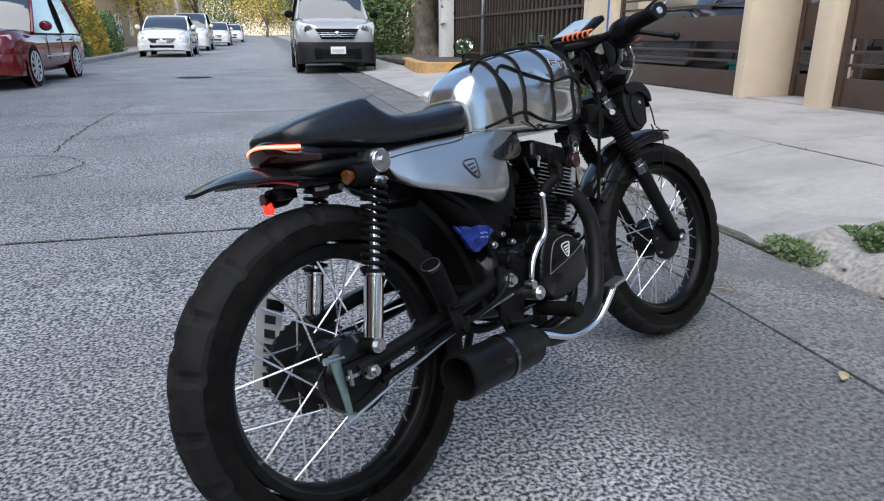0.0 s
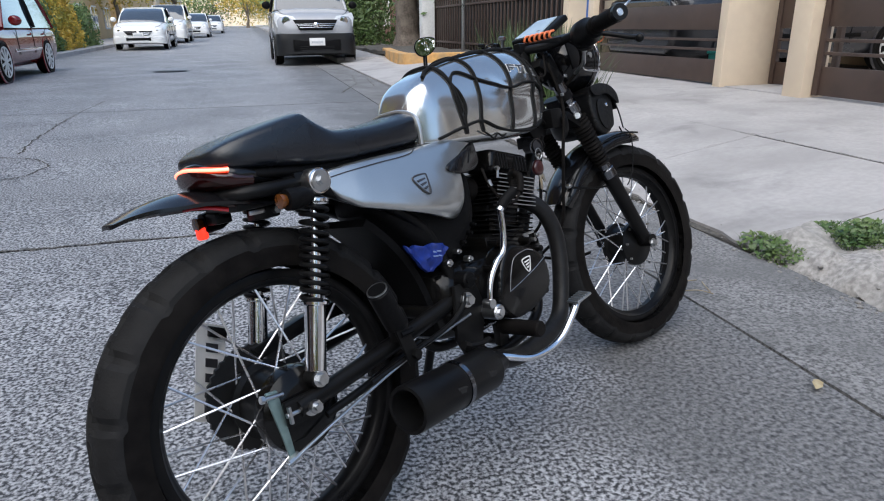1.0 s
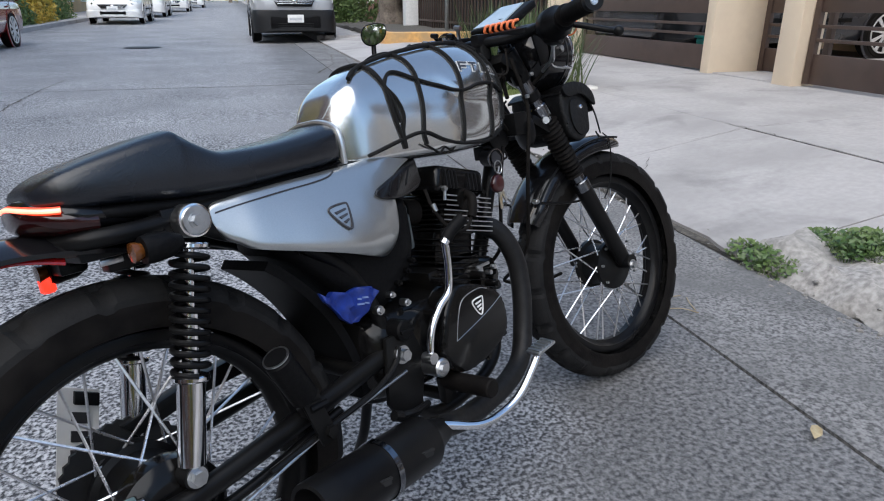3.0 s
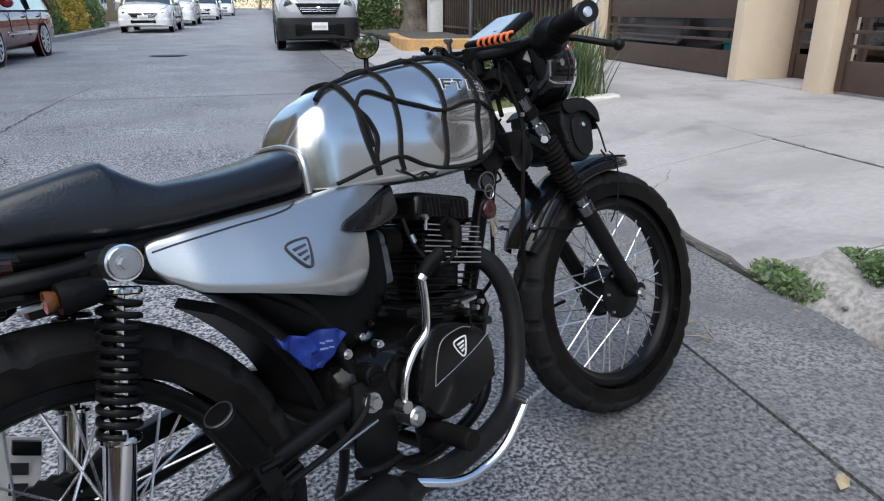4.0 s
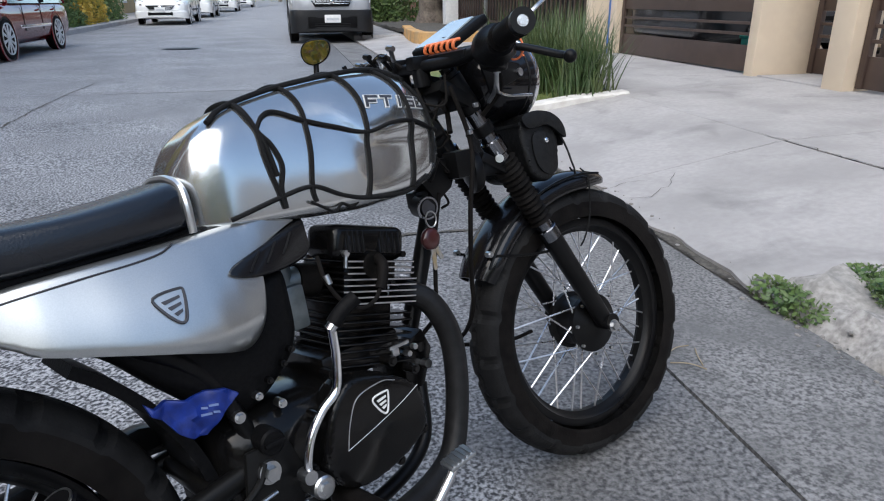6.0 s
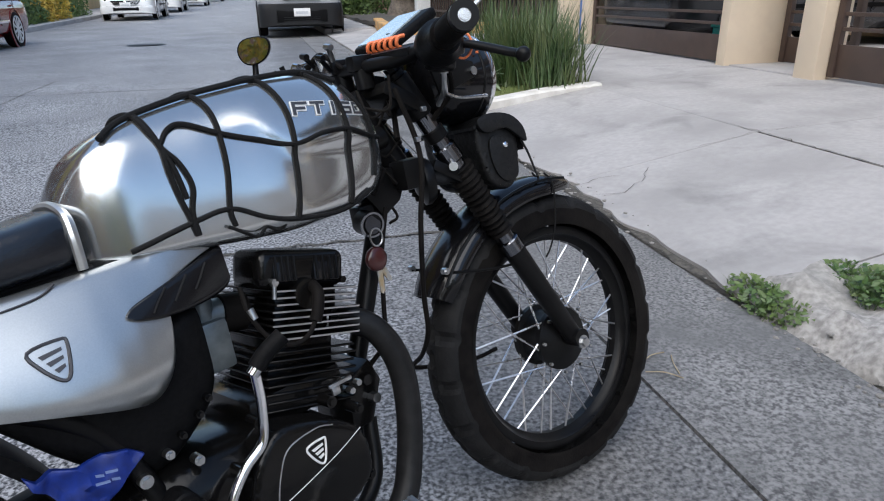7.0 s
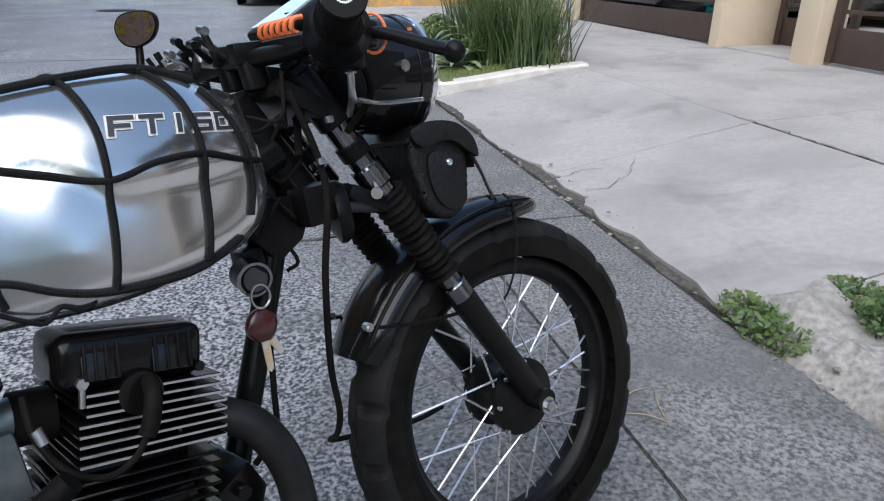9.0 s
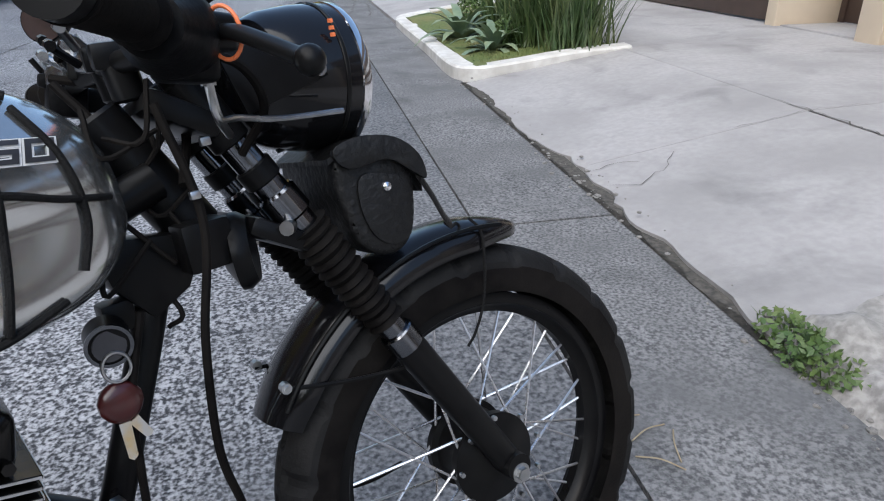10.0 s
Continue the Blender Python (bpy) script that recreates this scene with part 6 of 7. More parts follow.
flap = part("flap", loft(smooth_rings([(1.08, 0.770, 0.088), (1.115, 0.787, 0.092), (1.160, 0.780, 0.094), (1.185, 0.757, 0.092), (1.190, 0.72, 0.088)], 4, lambda x, z, y: [Vector((x, y, z + 0.006)), Vector((x, y, z)), Vector((x, -y, z)), Vector((x, -y, z + 0.006))])), LEATHER, bag, "curved leather flap")
part("flap_side", plate(rounded([(1.085, 0.785), (1.118, 0.795), (1.162, 0.788), (1.190, 0.764), (1.195, 0.735), (1.178, 0.745), (1.148, 0.765), (1.10, 0.762)]), -0.088, -0.096, 0.002), LEATHER, bag)
part("stud", moved(lathe([(0.001, -0.006), (0.005, -0.004), (0.006, 0.0)], 14), pose(1.143, -0.0895, 0.735)), CHROME, bag, "chrome stud")
part("strap", tube([(1.188, -0.085, 0.742), (1.205, -0.082, 0.712), (1.222, -0.074, 0.682), (1.235, -0.066, 0.668)], 0.007, 8, 5, flat=0.3), LEATHER, bag, "leather strap")
part("strap", tube([(1.10, -0.02, 0.79), (1.08, -0.02, 0.80), (1.05, -0.02, 0.795)], 0.006, 8, 5, flat=0.35), LEATHER, bag, "leather strap")
cord = thing("strap_cord", BIKE @ STEERED @ pose(0.03, 0.008, -0.022), "thin black cord tied over the front mudguard", "cord")
part("loop", tube([(1.185, -0.075, 0.692), (1.198, -0.068, 0.684), (1.212, -0.058, 0.684), (1.218, -0.055, 0.678), (1.210, -0.060, 0.672), (1.196, -0.066, 0.672)], 0.0022, 6), CORD, cord)
part("tail", tube([(1.235, -0.055, 0.686), (1.245, -0.064, 0.665), (1.240, -0.068, 0.62), (1.228, -0.068, 0.57), (1.210, -0.066, 0.535), (1.195, -0.066, 0.52)], 0.002, 6), CORD, cord)

keys = thing("keys", BIKE, "keys with a dark red fob hanging from the ignition lock", "keys")
part("key_ring", tube([(0.806 + 0.012 * math.cos(a), -0.055, 0.640 + 0.014 * math.sin(a)) for a in (k * math.pi / 8 for k in range(16))], 0.0016, 6, 1, closed=True), STEEL, keys)
part("fob", moved(loft(smooth_rings([(-0.019, 0, 0.004, 0.006, 0.006, 2.5), (-0.012, 0, 0.008, 0.016, 0.016, 2.6), (0.0, 0, 0.009, 0.02, 0.02, 2.6), (0.012, 0, 0.008, 0.016, 0.016, 2.6), (0.019, 0, 0.004, 0.006, 0.006, 2.5)], 3, super_ring)), pose(0.801, -0.05, 0.606)), DARK_RED, keys, "dark red rounded key fob")
for dx, a, f in ((0.002, 3, 0.82), (0.010, -24, 0.52)):
    part("key", moved(merge(plate([(-0.005, 0), (0.005, 0), (0.004, -0.042 * f), (0.0, -0.046 * f), (-0.004, -0.042 * f)], -0.001, 0.001)), pose(0.796 + dx, -0.056, 0.588, 0, a, 0)), GOLD_TINT, keys, "worn metal key")
rag = thing("blue_rag", BIKE, "blue nylon cloth with faint pale print tucked behind the engine", "cloth")
RAG = [(0.270, 0.532), (0.280, 0.522), (0.297, 0.526), (0.318, 0.518), (0.345, 0.519), (0.370, 0.513), (0.386, 0.500), (0.372, 0.490), (0.352, 0.478), (0.335, 0.462), (0.316, 0.465), (0.300, 0.480), (0.286, 0.505), (0.274, 0.515)]
rr = plate(RAG, -0.104, -0.096, 0.002)
bmesh.ops.triangulate(rr, faces=[f for f in rr.faces if len(f.verts) > 4])
bmesh.ops.subdivide_edges(rr, edges=rr.edges[:], cuts=3, use_grid_fill=True)
for v in rr.verts:
    v.co.y += 0.009 * noise.noise(v.co * 38) + 0.005 * noise.noise(Vector((v.co.x * 90, 0, v.co.z * 60)))
part("cloth", rr, BLUE_CLOTH, rag)
part("print", merge(*[plate([(x, z), (x + w, z - 0.003), (x + w, z - 0.006), (x, z - 0.003)], -0.1135, -0.1145) for x, z, w in ((0.330, 0.506, 0.008), (0.340, 0.505, 0.012), (0.328, 0.497, 0.014), (0.344, 0.495, 0.008))]), mat("faded print", (0.16, 0.22, 0.42), (0.12, 0.17, 0.34), 40, 0.6), rag, "faint printed bars")


# ---- parked vehicles ----
def paint(name, c, rough=0.25):
    return mat(name, c, tuple(0.92 * v for v in c), 3, rough, coat=0.5, rvar=0.05)


RED_PAINT, WHITE_PAINT, SILVER_PAINT, DARK_PAINT = paint("red car paint", (0.15, 0.006, 0.008), 0.16), paint("white car paint", (0.78, 0.78, 0.77)), paint("silver grey van paint", (0.34, 0.35, 0.37)), paint("dark car paint", (0.03, 0.03, 0.035))
GREY_BUMPER = mat("grey plastic bumper", (0.013, 0.0135, 0.015), (0.010, 0.0105, 0.0115), 40, 0.5, spec=0.3)
ALLOY = mat("pale alloy", (0.7, 0.7, 0.71), (0.62, 0.62, 0.63), 20, 0.4, metal=0.3)
LENS = mat("clear headlamp glass", (0.62, 0.64, 0.66), (0.5, 0.52, 0.54), 30, 0.12, coat=0.6)


def car(name, m, colour, label, L, W, H, base, nose, screen, roof0, roof1, tail, belt, bumper=None, group="", lamp=(0.34, 0.17), grille=1.0):
    """x forward. nose: bonnet height at the front; screen: x of the windscreen's foot; roof0..roof1: roof from front to back; tail: x of the rear glass's foot; lamp: width and height of a headlamp."""
    t = thing(name, m, label, "car", group)
    w, f, r = W / 2, L / 2, -L / 2
    lo = 0.22

    def ring(x, hw, zb, zt):
        crown = 0.03 if x > screen else 0.0
        half = ((0.86, zb), (0.97, zb + 0.10), (1.0, zb + 0.28 * (zt - zb) + 0.08), (0.995, zt - 0.22), (0.975, zt - 0.10), (0.90, zt - 0.025), (0.74, zt + 0.2 * crown), (0.4, zt + crown))
        return [Vector((x, a * hw, z)) for a, z in half] + [Vector((x, -a * hw, z)) for a, z in reversed(half)]
    rows = [(r, w * 0.84, lo + 0.14, belt - 0.12), (r + 0.06, w * 0.93, lo + 0.04, belt - 0.03), (r + 0.5, w, lo, belt), (0, w, lo, belt), (screen, w, lo, belt - 0.01), ((screen + f) / 2, w * 0.995, lo, (belt + nose) / 2 + 0.03), (f - 0.38, w * 0.98, lo, nose + 0.02), (f - 0.16, w * 0.93, lo + 0.01, nose - 0.04), (f - 0.04, w * 0.84, lo + 0.05, nose - 0.13), (f + 0.01, w * 0.70, lo + 0.10, nose - 0.24)]
    part("body", loft(smooth_rings(rows, 4, ring)), colour, t, angle=50)
    gl = [(tail, w * 0.93, w * 0.88, belt - 0.03, belt - 0.01), (tail + (roof1 - tail) * 0.6, w * 0.935, w * 0.80, belt - 0.03, belt + (H - belt) * 0.66), (roof1, w * 0.94, w * 0.75, belt - 0.03, H - 0.035), ((roof0 + roof1) / 2, w * 0.945, w * 0.77, belt - 0.03, H - 0.01), (roof0, w * 0.94, w * 0.74, belt - 0.03, H - 0.045), (screen + (roof0 - screen) * 0.45, w * 0.935, w * 0.79, belt - 0.03, belt + (H - belt) * 0.60), (screen, w * 0.92, w * 0.87, belt - 0.03, belt - 0.01)]

    def cabin(x, a, b, z0, z1):
        return [Vector((x, a, z0)), Vector((x, b + 0.02, z1 - 0.05 * (z1 - z0))), Vector((x, b * 0.93, z1)), Vector((x, b * 0.5, z1 + 0.012)), Vector((x, -b * 0.5, z1 + 0.012)), Vector((x, -b * 0.93, z1)), Vector((x, -b - 0.02, z1 - 0.05 * (z1 - z0))), Vector((x, -a, z0))]
    part("glasshouse", loft([cabin(*g) for g in gl]), GLASS_DARK, t, "dark tinted windows", angle=25)
    part("roof", loft(smooth_rings([(x, b, z) for x, a, b, z0, z in gl[2:5]], 4, lambda x, b, z: [Vector((x, b + 0.025, z - 0.05)), Vector((x, b + 0.01, z - 0.01)), Vector((x, b * 0.9, z + 0.014)), Vector((x, 0, z + 0.03)), Vector((x, -b * 0.9, z + 0.014)), Vector((x, -b - 0.01, z - 0.01)), Vector((x, -b - 0.025, z - 0.05))])), colour, t)
    mid = (roof0 + roof1) / 2
    for s in (1, -1):
        for (x0, y0, z0), (x1, y1, z1) in (((screen + 0.02, w * 0.91, belt - 0.03), (roof0, w * 0.76, H - 0.05)), ((tail, w * 0.91, belt - 0.03), (roof1, w * 0.77, H - 0.05)), ((mid, w * 0.955, belt - 0.02), (mid, w * 0.79, H - 0.03))):
            part("pillar", tube([(x0, s * y0, z0), ((x0 + x1) / 2, s * (y0 + y1 + 0.012) / 2, (z0 + z1) / 2 + 0.02), (x1, s * y1, z1)], 0.034, 8, 3), colour if x0 > screen or x0 == tail else BLACK_PLASTIC, t)
        part("wing_mirror", loft(smooth_rings([(screen - 0.06, 0.045, 0.05), (screen - 0.10, 0.095, 0.085), (screen - 0.17, 0.10, 0.085), (screen - 0.19, 0.085, 0.07)], 2, lambda x, a, b: [Vector((x, s * (w + 0.10) + a * math.cos(k * math.pi / 6), belt + 0.09 + b * math.sin(k * math.pi / 6))) for k in range(12)])), colour if colour is not SILVER_PAINT else BLACK_PLASTIC, t)
        lw, lh = lamp
        lens = [(0.0, 0.25), (0.15, 0.5), (0.6, 0.62), (1.0, 0.75), (1.06, 0.4), (0.9, -0.2), (0.55, -0.45), (0.15, -0.3)]
        lb = plate([(lw * (a - 0.5), lh * b) for a, b in lens], -0.05, 0.05, 0.02, 3)
        hl = part("headlamp", moved(lb, Matrix.Translation((f - 0.13, s * w * 0.71, nose - (0.22 if bumper else 0.17))) @ pose(0, 0, 0, 0, 0, 90 + s * 24) @ Matrix.Diagonal((s, 1, 1, 1)) @ pose(0, 0, 0, -18, 0, 0)), LENS, t, "clear headlamp")
        part("bulb", moved(lathe([(0.01, -0.075), (lh * 0.26, -0.07), (lh * 0.3, -0.04)], 16), Matrix.Translation((f - 0.10, s * w * 0.70, nose - 0.15)) @ pose(0, 0, 0, 0, 0, 90)), CHROME, hl)
        part("fog_lamp", moved(lathe([(0.01, -0.03), (0.05, -0.025), (0.055, 0.0), (0.05, 0.03)], 16), pose(f - 0.02, s * w * 0.70, lo + 0.17, 0, 0, 90)), LENS if bumper is None else BLACK_PLASTIC, t)
        part("sill_strip", box(-0.05, s * (w + 0.006), lo + 0.27, L * 0.36, 0.02, 0.05, 0.008), CHROME if colour is RED_PAINT else BLACK_PLASTIC, t)
        for x in (-0.30, -1.15):
            part("door_handle", box(x, s * (w + 0.008), belt - 0.14, 0.16, 0.025, 0.03, 0.01), colour, t)
        for x in (0.52, -0.42, -1.28):
            part("door_gap", tube([(x, s * (w + 0.001), lo + 0.20), (x + 0.02, s * (w + 0.002), belt - 0.35), (x, s * (w * 0.99), belt - 0.05)], 0.006, 6, 4), BLACK_PLASTIC, t)
        for x in (base, base - (0.585 * L)):
            hub = Matrix.Translation((x, s * (w - 0.08), 0.33))
            whl = part("wheel", moved(lathe([(0.243, -0.09), (0.30, -0.10), (0.325, -0.07), (0.33, 0.0), (0.325, 0.07), (0.30, 0.10), (0.243, 0.09)], 32), hub), RUBBER, t, "black tyre with a pale alloy rim")
            part("rim", moved(lathe([(0.03, -0.05), (0.218, -0.05), (0.233, -0.100), (0.250, -0.103), (0.250, 0.103), (0.233, 0.100), (0.218, 0.05), (0.03, 0.05)], 32), hub), ALLOY if colour is not SILVER_PAINT else DARK_STEEL, whl)
            for k in range(10):
                part("rim_spoke", moved(loft([[Vector((d, s * 0.094 + e, q)) for e, q in ((-0.012, -hw), (0.008, -hw), (0.008, hw), (-0.012, hw))] for d, hw in ((0.03, 0.018), (0.12, 0.016), (0.236, 0.024))]), hub @ Matrix.Rotation(k * math.pi / 5 + 0.2, 4, "Y")), ALLOY if colour is not SILVER_PAINT else STEEL, whl)
            part("hub_cap", moved(lathe([(0.005, s * 0.104), (0.04, s * 0.102), (0.045, s * 0.085)], 16), hub), ALLOY, whl)
            part("wheel_arch", moved(lathe([(0.345, -0.012), (0.385, -0.008), (0.385, 0.008), (0.345, 0.012)], 40, closed=True), Matrix.Translation((x, s * (w - 0.002), 0.335))), bumper or colour, t)
            # body is uncut here: a black disc imitates the shaded arch hollow
            part("arch_well", moved(lathe([(0.01, -0.02), (0.36, -0.02), (0.36, 0.008), (0.01, 0.008)], 32), Matrix.Translation((x, s * (w - 0.008), 0.335))), BLACK_SATIN, t)
    bm_mat = bumper or colour
    top = nose - (0.40 if bumper else 0.33)

    def bump_ring(x, hw, a, b):
        return [Vector((x, hw, a)), Vector((x, hw, a + 0.6 * (b - a))), Vector((x, hw * 0.98, b - 0.02)), Vector((x, hw * 0.93, b)), Vector((x, -hw * 0.93, b)), Vector((x, -hw * 0.98, b - 0.02)), Vector((x, -hw, a + 0.6 * (b - a))), Vector((x, -hw, a))]
    part("front_bumper", loft(smooth_rings([(f - 0.34, w * 0.995, lo - 0.02, top), (f - 0.12, w * 0.96, lo - 0.02, top), (f + 0.02, w * 0.84, lo, top - 0.01), (f + 0.075, w * 0.64, lo + 0.02, top - 0.02), (f + 0.095, w * 0.34, lo + 0.03, top - 0.03)], 3, bump_ring)), bm_mat, t, angle=50)
    lg = part("lower_grille", box(f + 0.082, 0, lo + (0.20 if bumper else 0.14), 0.03, W * (0.58 if bumper else 0.46), 0.24 if bumper else 0.13, 0.03), BLACK_PLASTIC, t)
    for k in range(3):
        part("grille_slat", box(f + 0.099, 0, lo + 0.105 + 0.035 * k, 0.006, W * 0.42, 0.008, 0.002), GREY_BUMPER, lg)
    ug = part("upper_grille", moved(plate([(-W * 0.27, 0.075 * grille), (-W * 0.20, -0.06 * grille), (W * 0.20, -0.06 * grille), (W * 0.27, 0.075 * grille)], -0.05, 0.05, 0.012), Matrix.Translation((f + 0.0, 0, nose - 0.245)) @ pose(0, 0, 0, 0, 0, 90) @ pose(0, 0, 0, -14, 0, 0)), BLACK_PLASTIC, t)
    for k in range(3):
        part("grille_bar", box(f + 0.056 - 0.008 * k, 0, nose - 0.285 + 0.036 * k, 0.012, W * (0.40 + 0.045 * k), 0.010, 0.004), CHROME, ug)
    part("badge", moved(lathe([(0.01, -0.014), (0.05, -0.012), (0.06, -0.004), (0.06, 0.01)], 20), pose(f + 0.055, 0, nose - 0.235, 0, 0, 90)), CHROME, t)
    for s in (1, -1):
        part("bonnet_gap", tube([(screen + 0.05, s * w * 0.90, belt - 0.02), ((screen + f) / 2, s * w * 0.86, (belt + nose) / 2 + 0.022), (f - 0.30, s * w * 0.78, nose + 0.012), (f - 0.12, s * w * 0.62, nose - 0.045)], 0.006, 6, 4), BLACK_PLASTIC, t)
    lp2 = part("licence_plate", box(f + 0.112, 0, lo + 0.275, 0.012, 0.34, 0.16, 0.004), WHITE, t, "white licence plate")
    part("plate_bar", box(f + 0.120, 0, lo + 0.27, 0.004, 0.25, 0.05), LENS, lp2)
    for y in (0.25, -0.35):
        part("wiper", tube([(screen + 0.0, y, belt + 0.005), (screen - 0.08, y - 0.22, belt + 0.055), (screen - 0.10, y - 0.42, belt + 0.07)], 0.010, 6), BLACK_PLASTIC, t)
    return t


def parked(n, u, away=False):
    return STREET @ pose(n, u, road_z(u), 0, 0, 90 if away else -90)


car("red_car", parked(-4.68, 14.35), RED_PAINT, "dark red hatchback parked at the far kerb", 4.5, 1.78, 1.55, 1.42, 0.88, 0.98, 0.35, -1.75, -2.15, 0.90)
car("van", parked(1.60, 17.7), SILVER_PAINT, "silver grey panel van with dark plastic bumpers", 4.1, 1.80, 1.84, 1.38, 1.08, 1.12, 0.60, -1.9, -2.0, 1.20, bumper=GREY_BUMPER, lamp=(0.50, 0.34), grille=1.6)
car("dark_car", parked(1.95, 23.2), DARK_PAINT, "dark car parked behind the van", 4.4, 1.8, 1.62, 1.4, 1.02, 0.95, 0.3, -1.5, -2.0, 1.05)
for nm, n, u, H, lab in (("white_sedan", -3.55, 28.6, 1.48, "white sedan parked at the far kerb"), ("white_suv", -3.45, 36.5, 1.75, "white high roofed car parked at the far kerb"), ("white_sedan", -3.0, 47.5, 1.46, "white sedan parked far along the street"), ("white_sedan", -2.6, 62, 1.46, "white sedan parked far along the street")):
    car(nm, parked(n, u), WHITE_PAINT, lab, 4.5, 1.78, H, 1.40, 0.80 if H < 1.6 else 0.95, 0.86, 0.05, -1.15 if H < 1.6 else -1.8, -1.75 if H < 1.6 else -2.1, 0.95 if H < 1.6 else 1.05, group="white parked cars")

# ---- far kerb, planting and houses ----
solid("kerb_far", kerb_run([(LEFT_KERB - 0.08, u, road_z(u)) for u in (-30, 0, 20, 40, 80, 150)], 0.16, 0.13), CONCRETE, STREET, "pale concrete kerb along the far side", "kerb", kind="structure")
solid("pavement_far", sheet(-7.2, LEFT_KERB - 0.17, -30, 150, lambda n, u: road_z(u) + 0.12, 1, 5), CONCRETE, STREET, "pale concrete pavement along the far side", "pavement", kind="structure")
solid("kerb_near", kerb_run([(KERB + 0.08, u, road_z(u)) for u in (16.2, 20, 40, 80, 150)], 0.16, 0.13), CONCRETE, STREET, "pale concrete kerb", "kerb", kind="structure")
solid("pavement_near", sheet(KERB + 0.17, 4.85, 16.05, 150, lambda n, u: road_z(u) + 0.14, 1, 5), CONCRETE, STREET, "pale concrete pavement", "pavement", kind="structure")
solid("drive_next", sheet(2.12, 3.39, 9.46, 17.3, lambda n, u: 0.03 + 0.09 * (n - 2.12) + road_z(u), 0.3, 1.2), CONCRETE, STREET, "pale concrete driveway next door", "driveway", kind="structure")
solid("drive_neighbour", sheet(3.40, 9, 9.02, 16.03, lambda n, u: 0.145 + road_z(u), 0.8, 1.2), CONCRETE, STREET, "pale concrete forecourt next door", "forecourt", kind="structure")


def house(name, n0, n1, u0, u1, h, material, label, face):
    """A house with a parapet, a door and windows in its street face. face: 1 if the street lies towards smaller n."""
    t = thing(name, STREET, label, "house", kind="structure")
    part("wall", wall_box(n0, n1, u0, u1, 0, h, 0.03), material, t)
    part("parapet", wall_box(n0 - 0.08, n1 + 0.08, u0 - 0.08, u1 + 0.08, h, h + 0.25, 0.03), CONCRETE, t)
    nf = n0 if face else n1
    d = -0.03 if face else 0.03
    for k in range(max(1, int((u1 - u0) / 3.2))):
        uc = u0 + (k + 0.5) * (u1 - u0) / max(1, int((u1 - u0) / 3.2))
        for z in (1.5,) + ((4.4,) if h > 5 else ()):
            wdw = part("window", box(nf + d, uc, z, 0.06, 1.3, 1.15, 0.01), WHITE, t, "white framed window")
            part("pane", box(nf + d * 2.1, uc, z, 0.02, 1.15, 1.0), GLASS_DARK, wdw)
            part("mullion", box(nf + d * 2.4, uc, z, 0.03, 0.05, 1.0), WHITE, wdw)
    return t


REDBROWN = mat("red brown plaster", (0.16, 0.075, 0.05), (0.12, 0.058, 0.04), 9, 0.8, bump=0.25, c3=(0.2, 0.11, 0.08), big=1.2)
house("house", -14, -7.6, 2, 17, 9.0, REDBROWN, "two storey red brown plaster house across the street", 0)
house("house", -14, -7.4, -16, 1.5, 9.0, REDBROWN, "red brown plaster house across the street", 0)
house("house", -13, -7.3, 31, 44, 5.5, OCHRE, "ochre plaster house far along the street", 0)
house("house", -13, -7.0, 46, 62, 6.0, OCHRE, "ochre plaster house far along the street", 0)
house("house", -13, -7.0, 64, 90, 6.0, CREAM, "cream plaster house far along the street", 0)
house("house", 6.5, 14, 24, 40, 6.0, REDBROWN, "guessed red brown plaster house along the street", 1)
# height and dark colour made up to darken what the red car reflects
house("house", 6.5, 14, 42, 80, 4.0, REDBROWN, "guessed red brown plaster house along the street", 1)
# never in view; added to close the reflections behind the camera
house("house", -18, 18, -32, -26, 6.0, REDBROWN, "added red brown plaster house closing the street out of view behind", 0)
house("house", -30, 30, 150, 160, 8.0, CREAM, "pale building closing the street", 1)
# unseen wall added so the tank's flank reflects grey, not sky
solid("wall_next_door", wall_box(4.9, 5.1, -24, -1.2, 0, 2.6, 0.02), CONCRETE, STREET, "added plain grey wall out of view beside the garage", "wall", kind="structure")
solid("wall_ochre", wall_box(-7.25, -7.0, 17.5, 33, 0, 1.5), OCHRE, STREET, "ochre garden wall across the street", "wall", kind="structure")


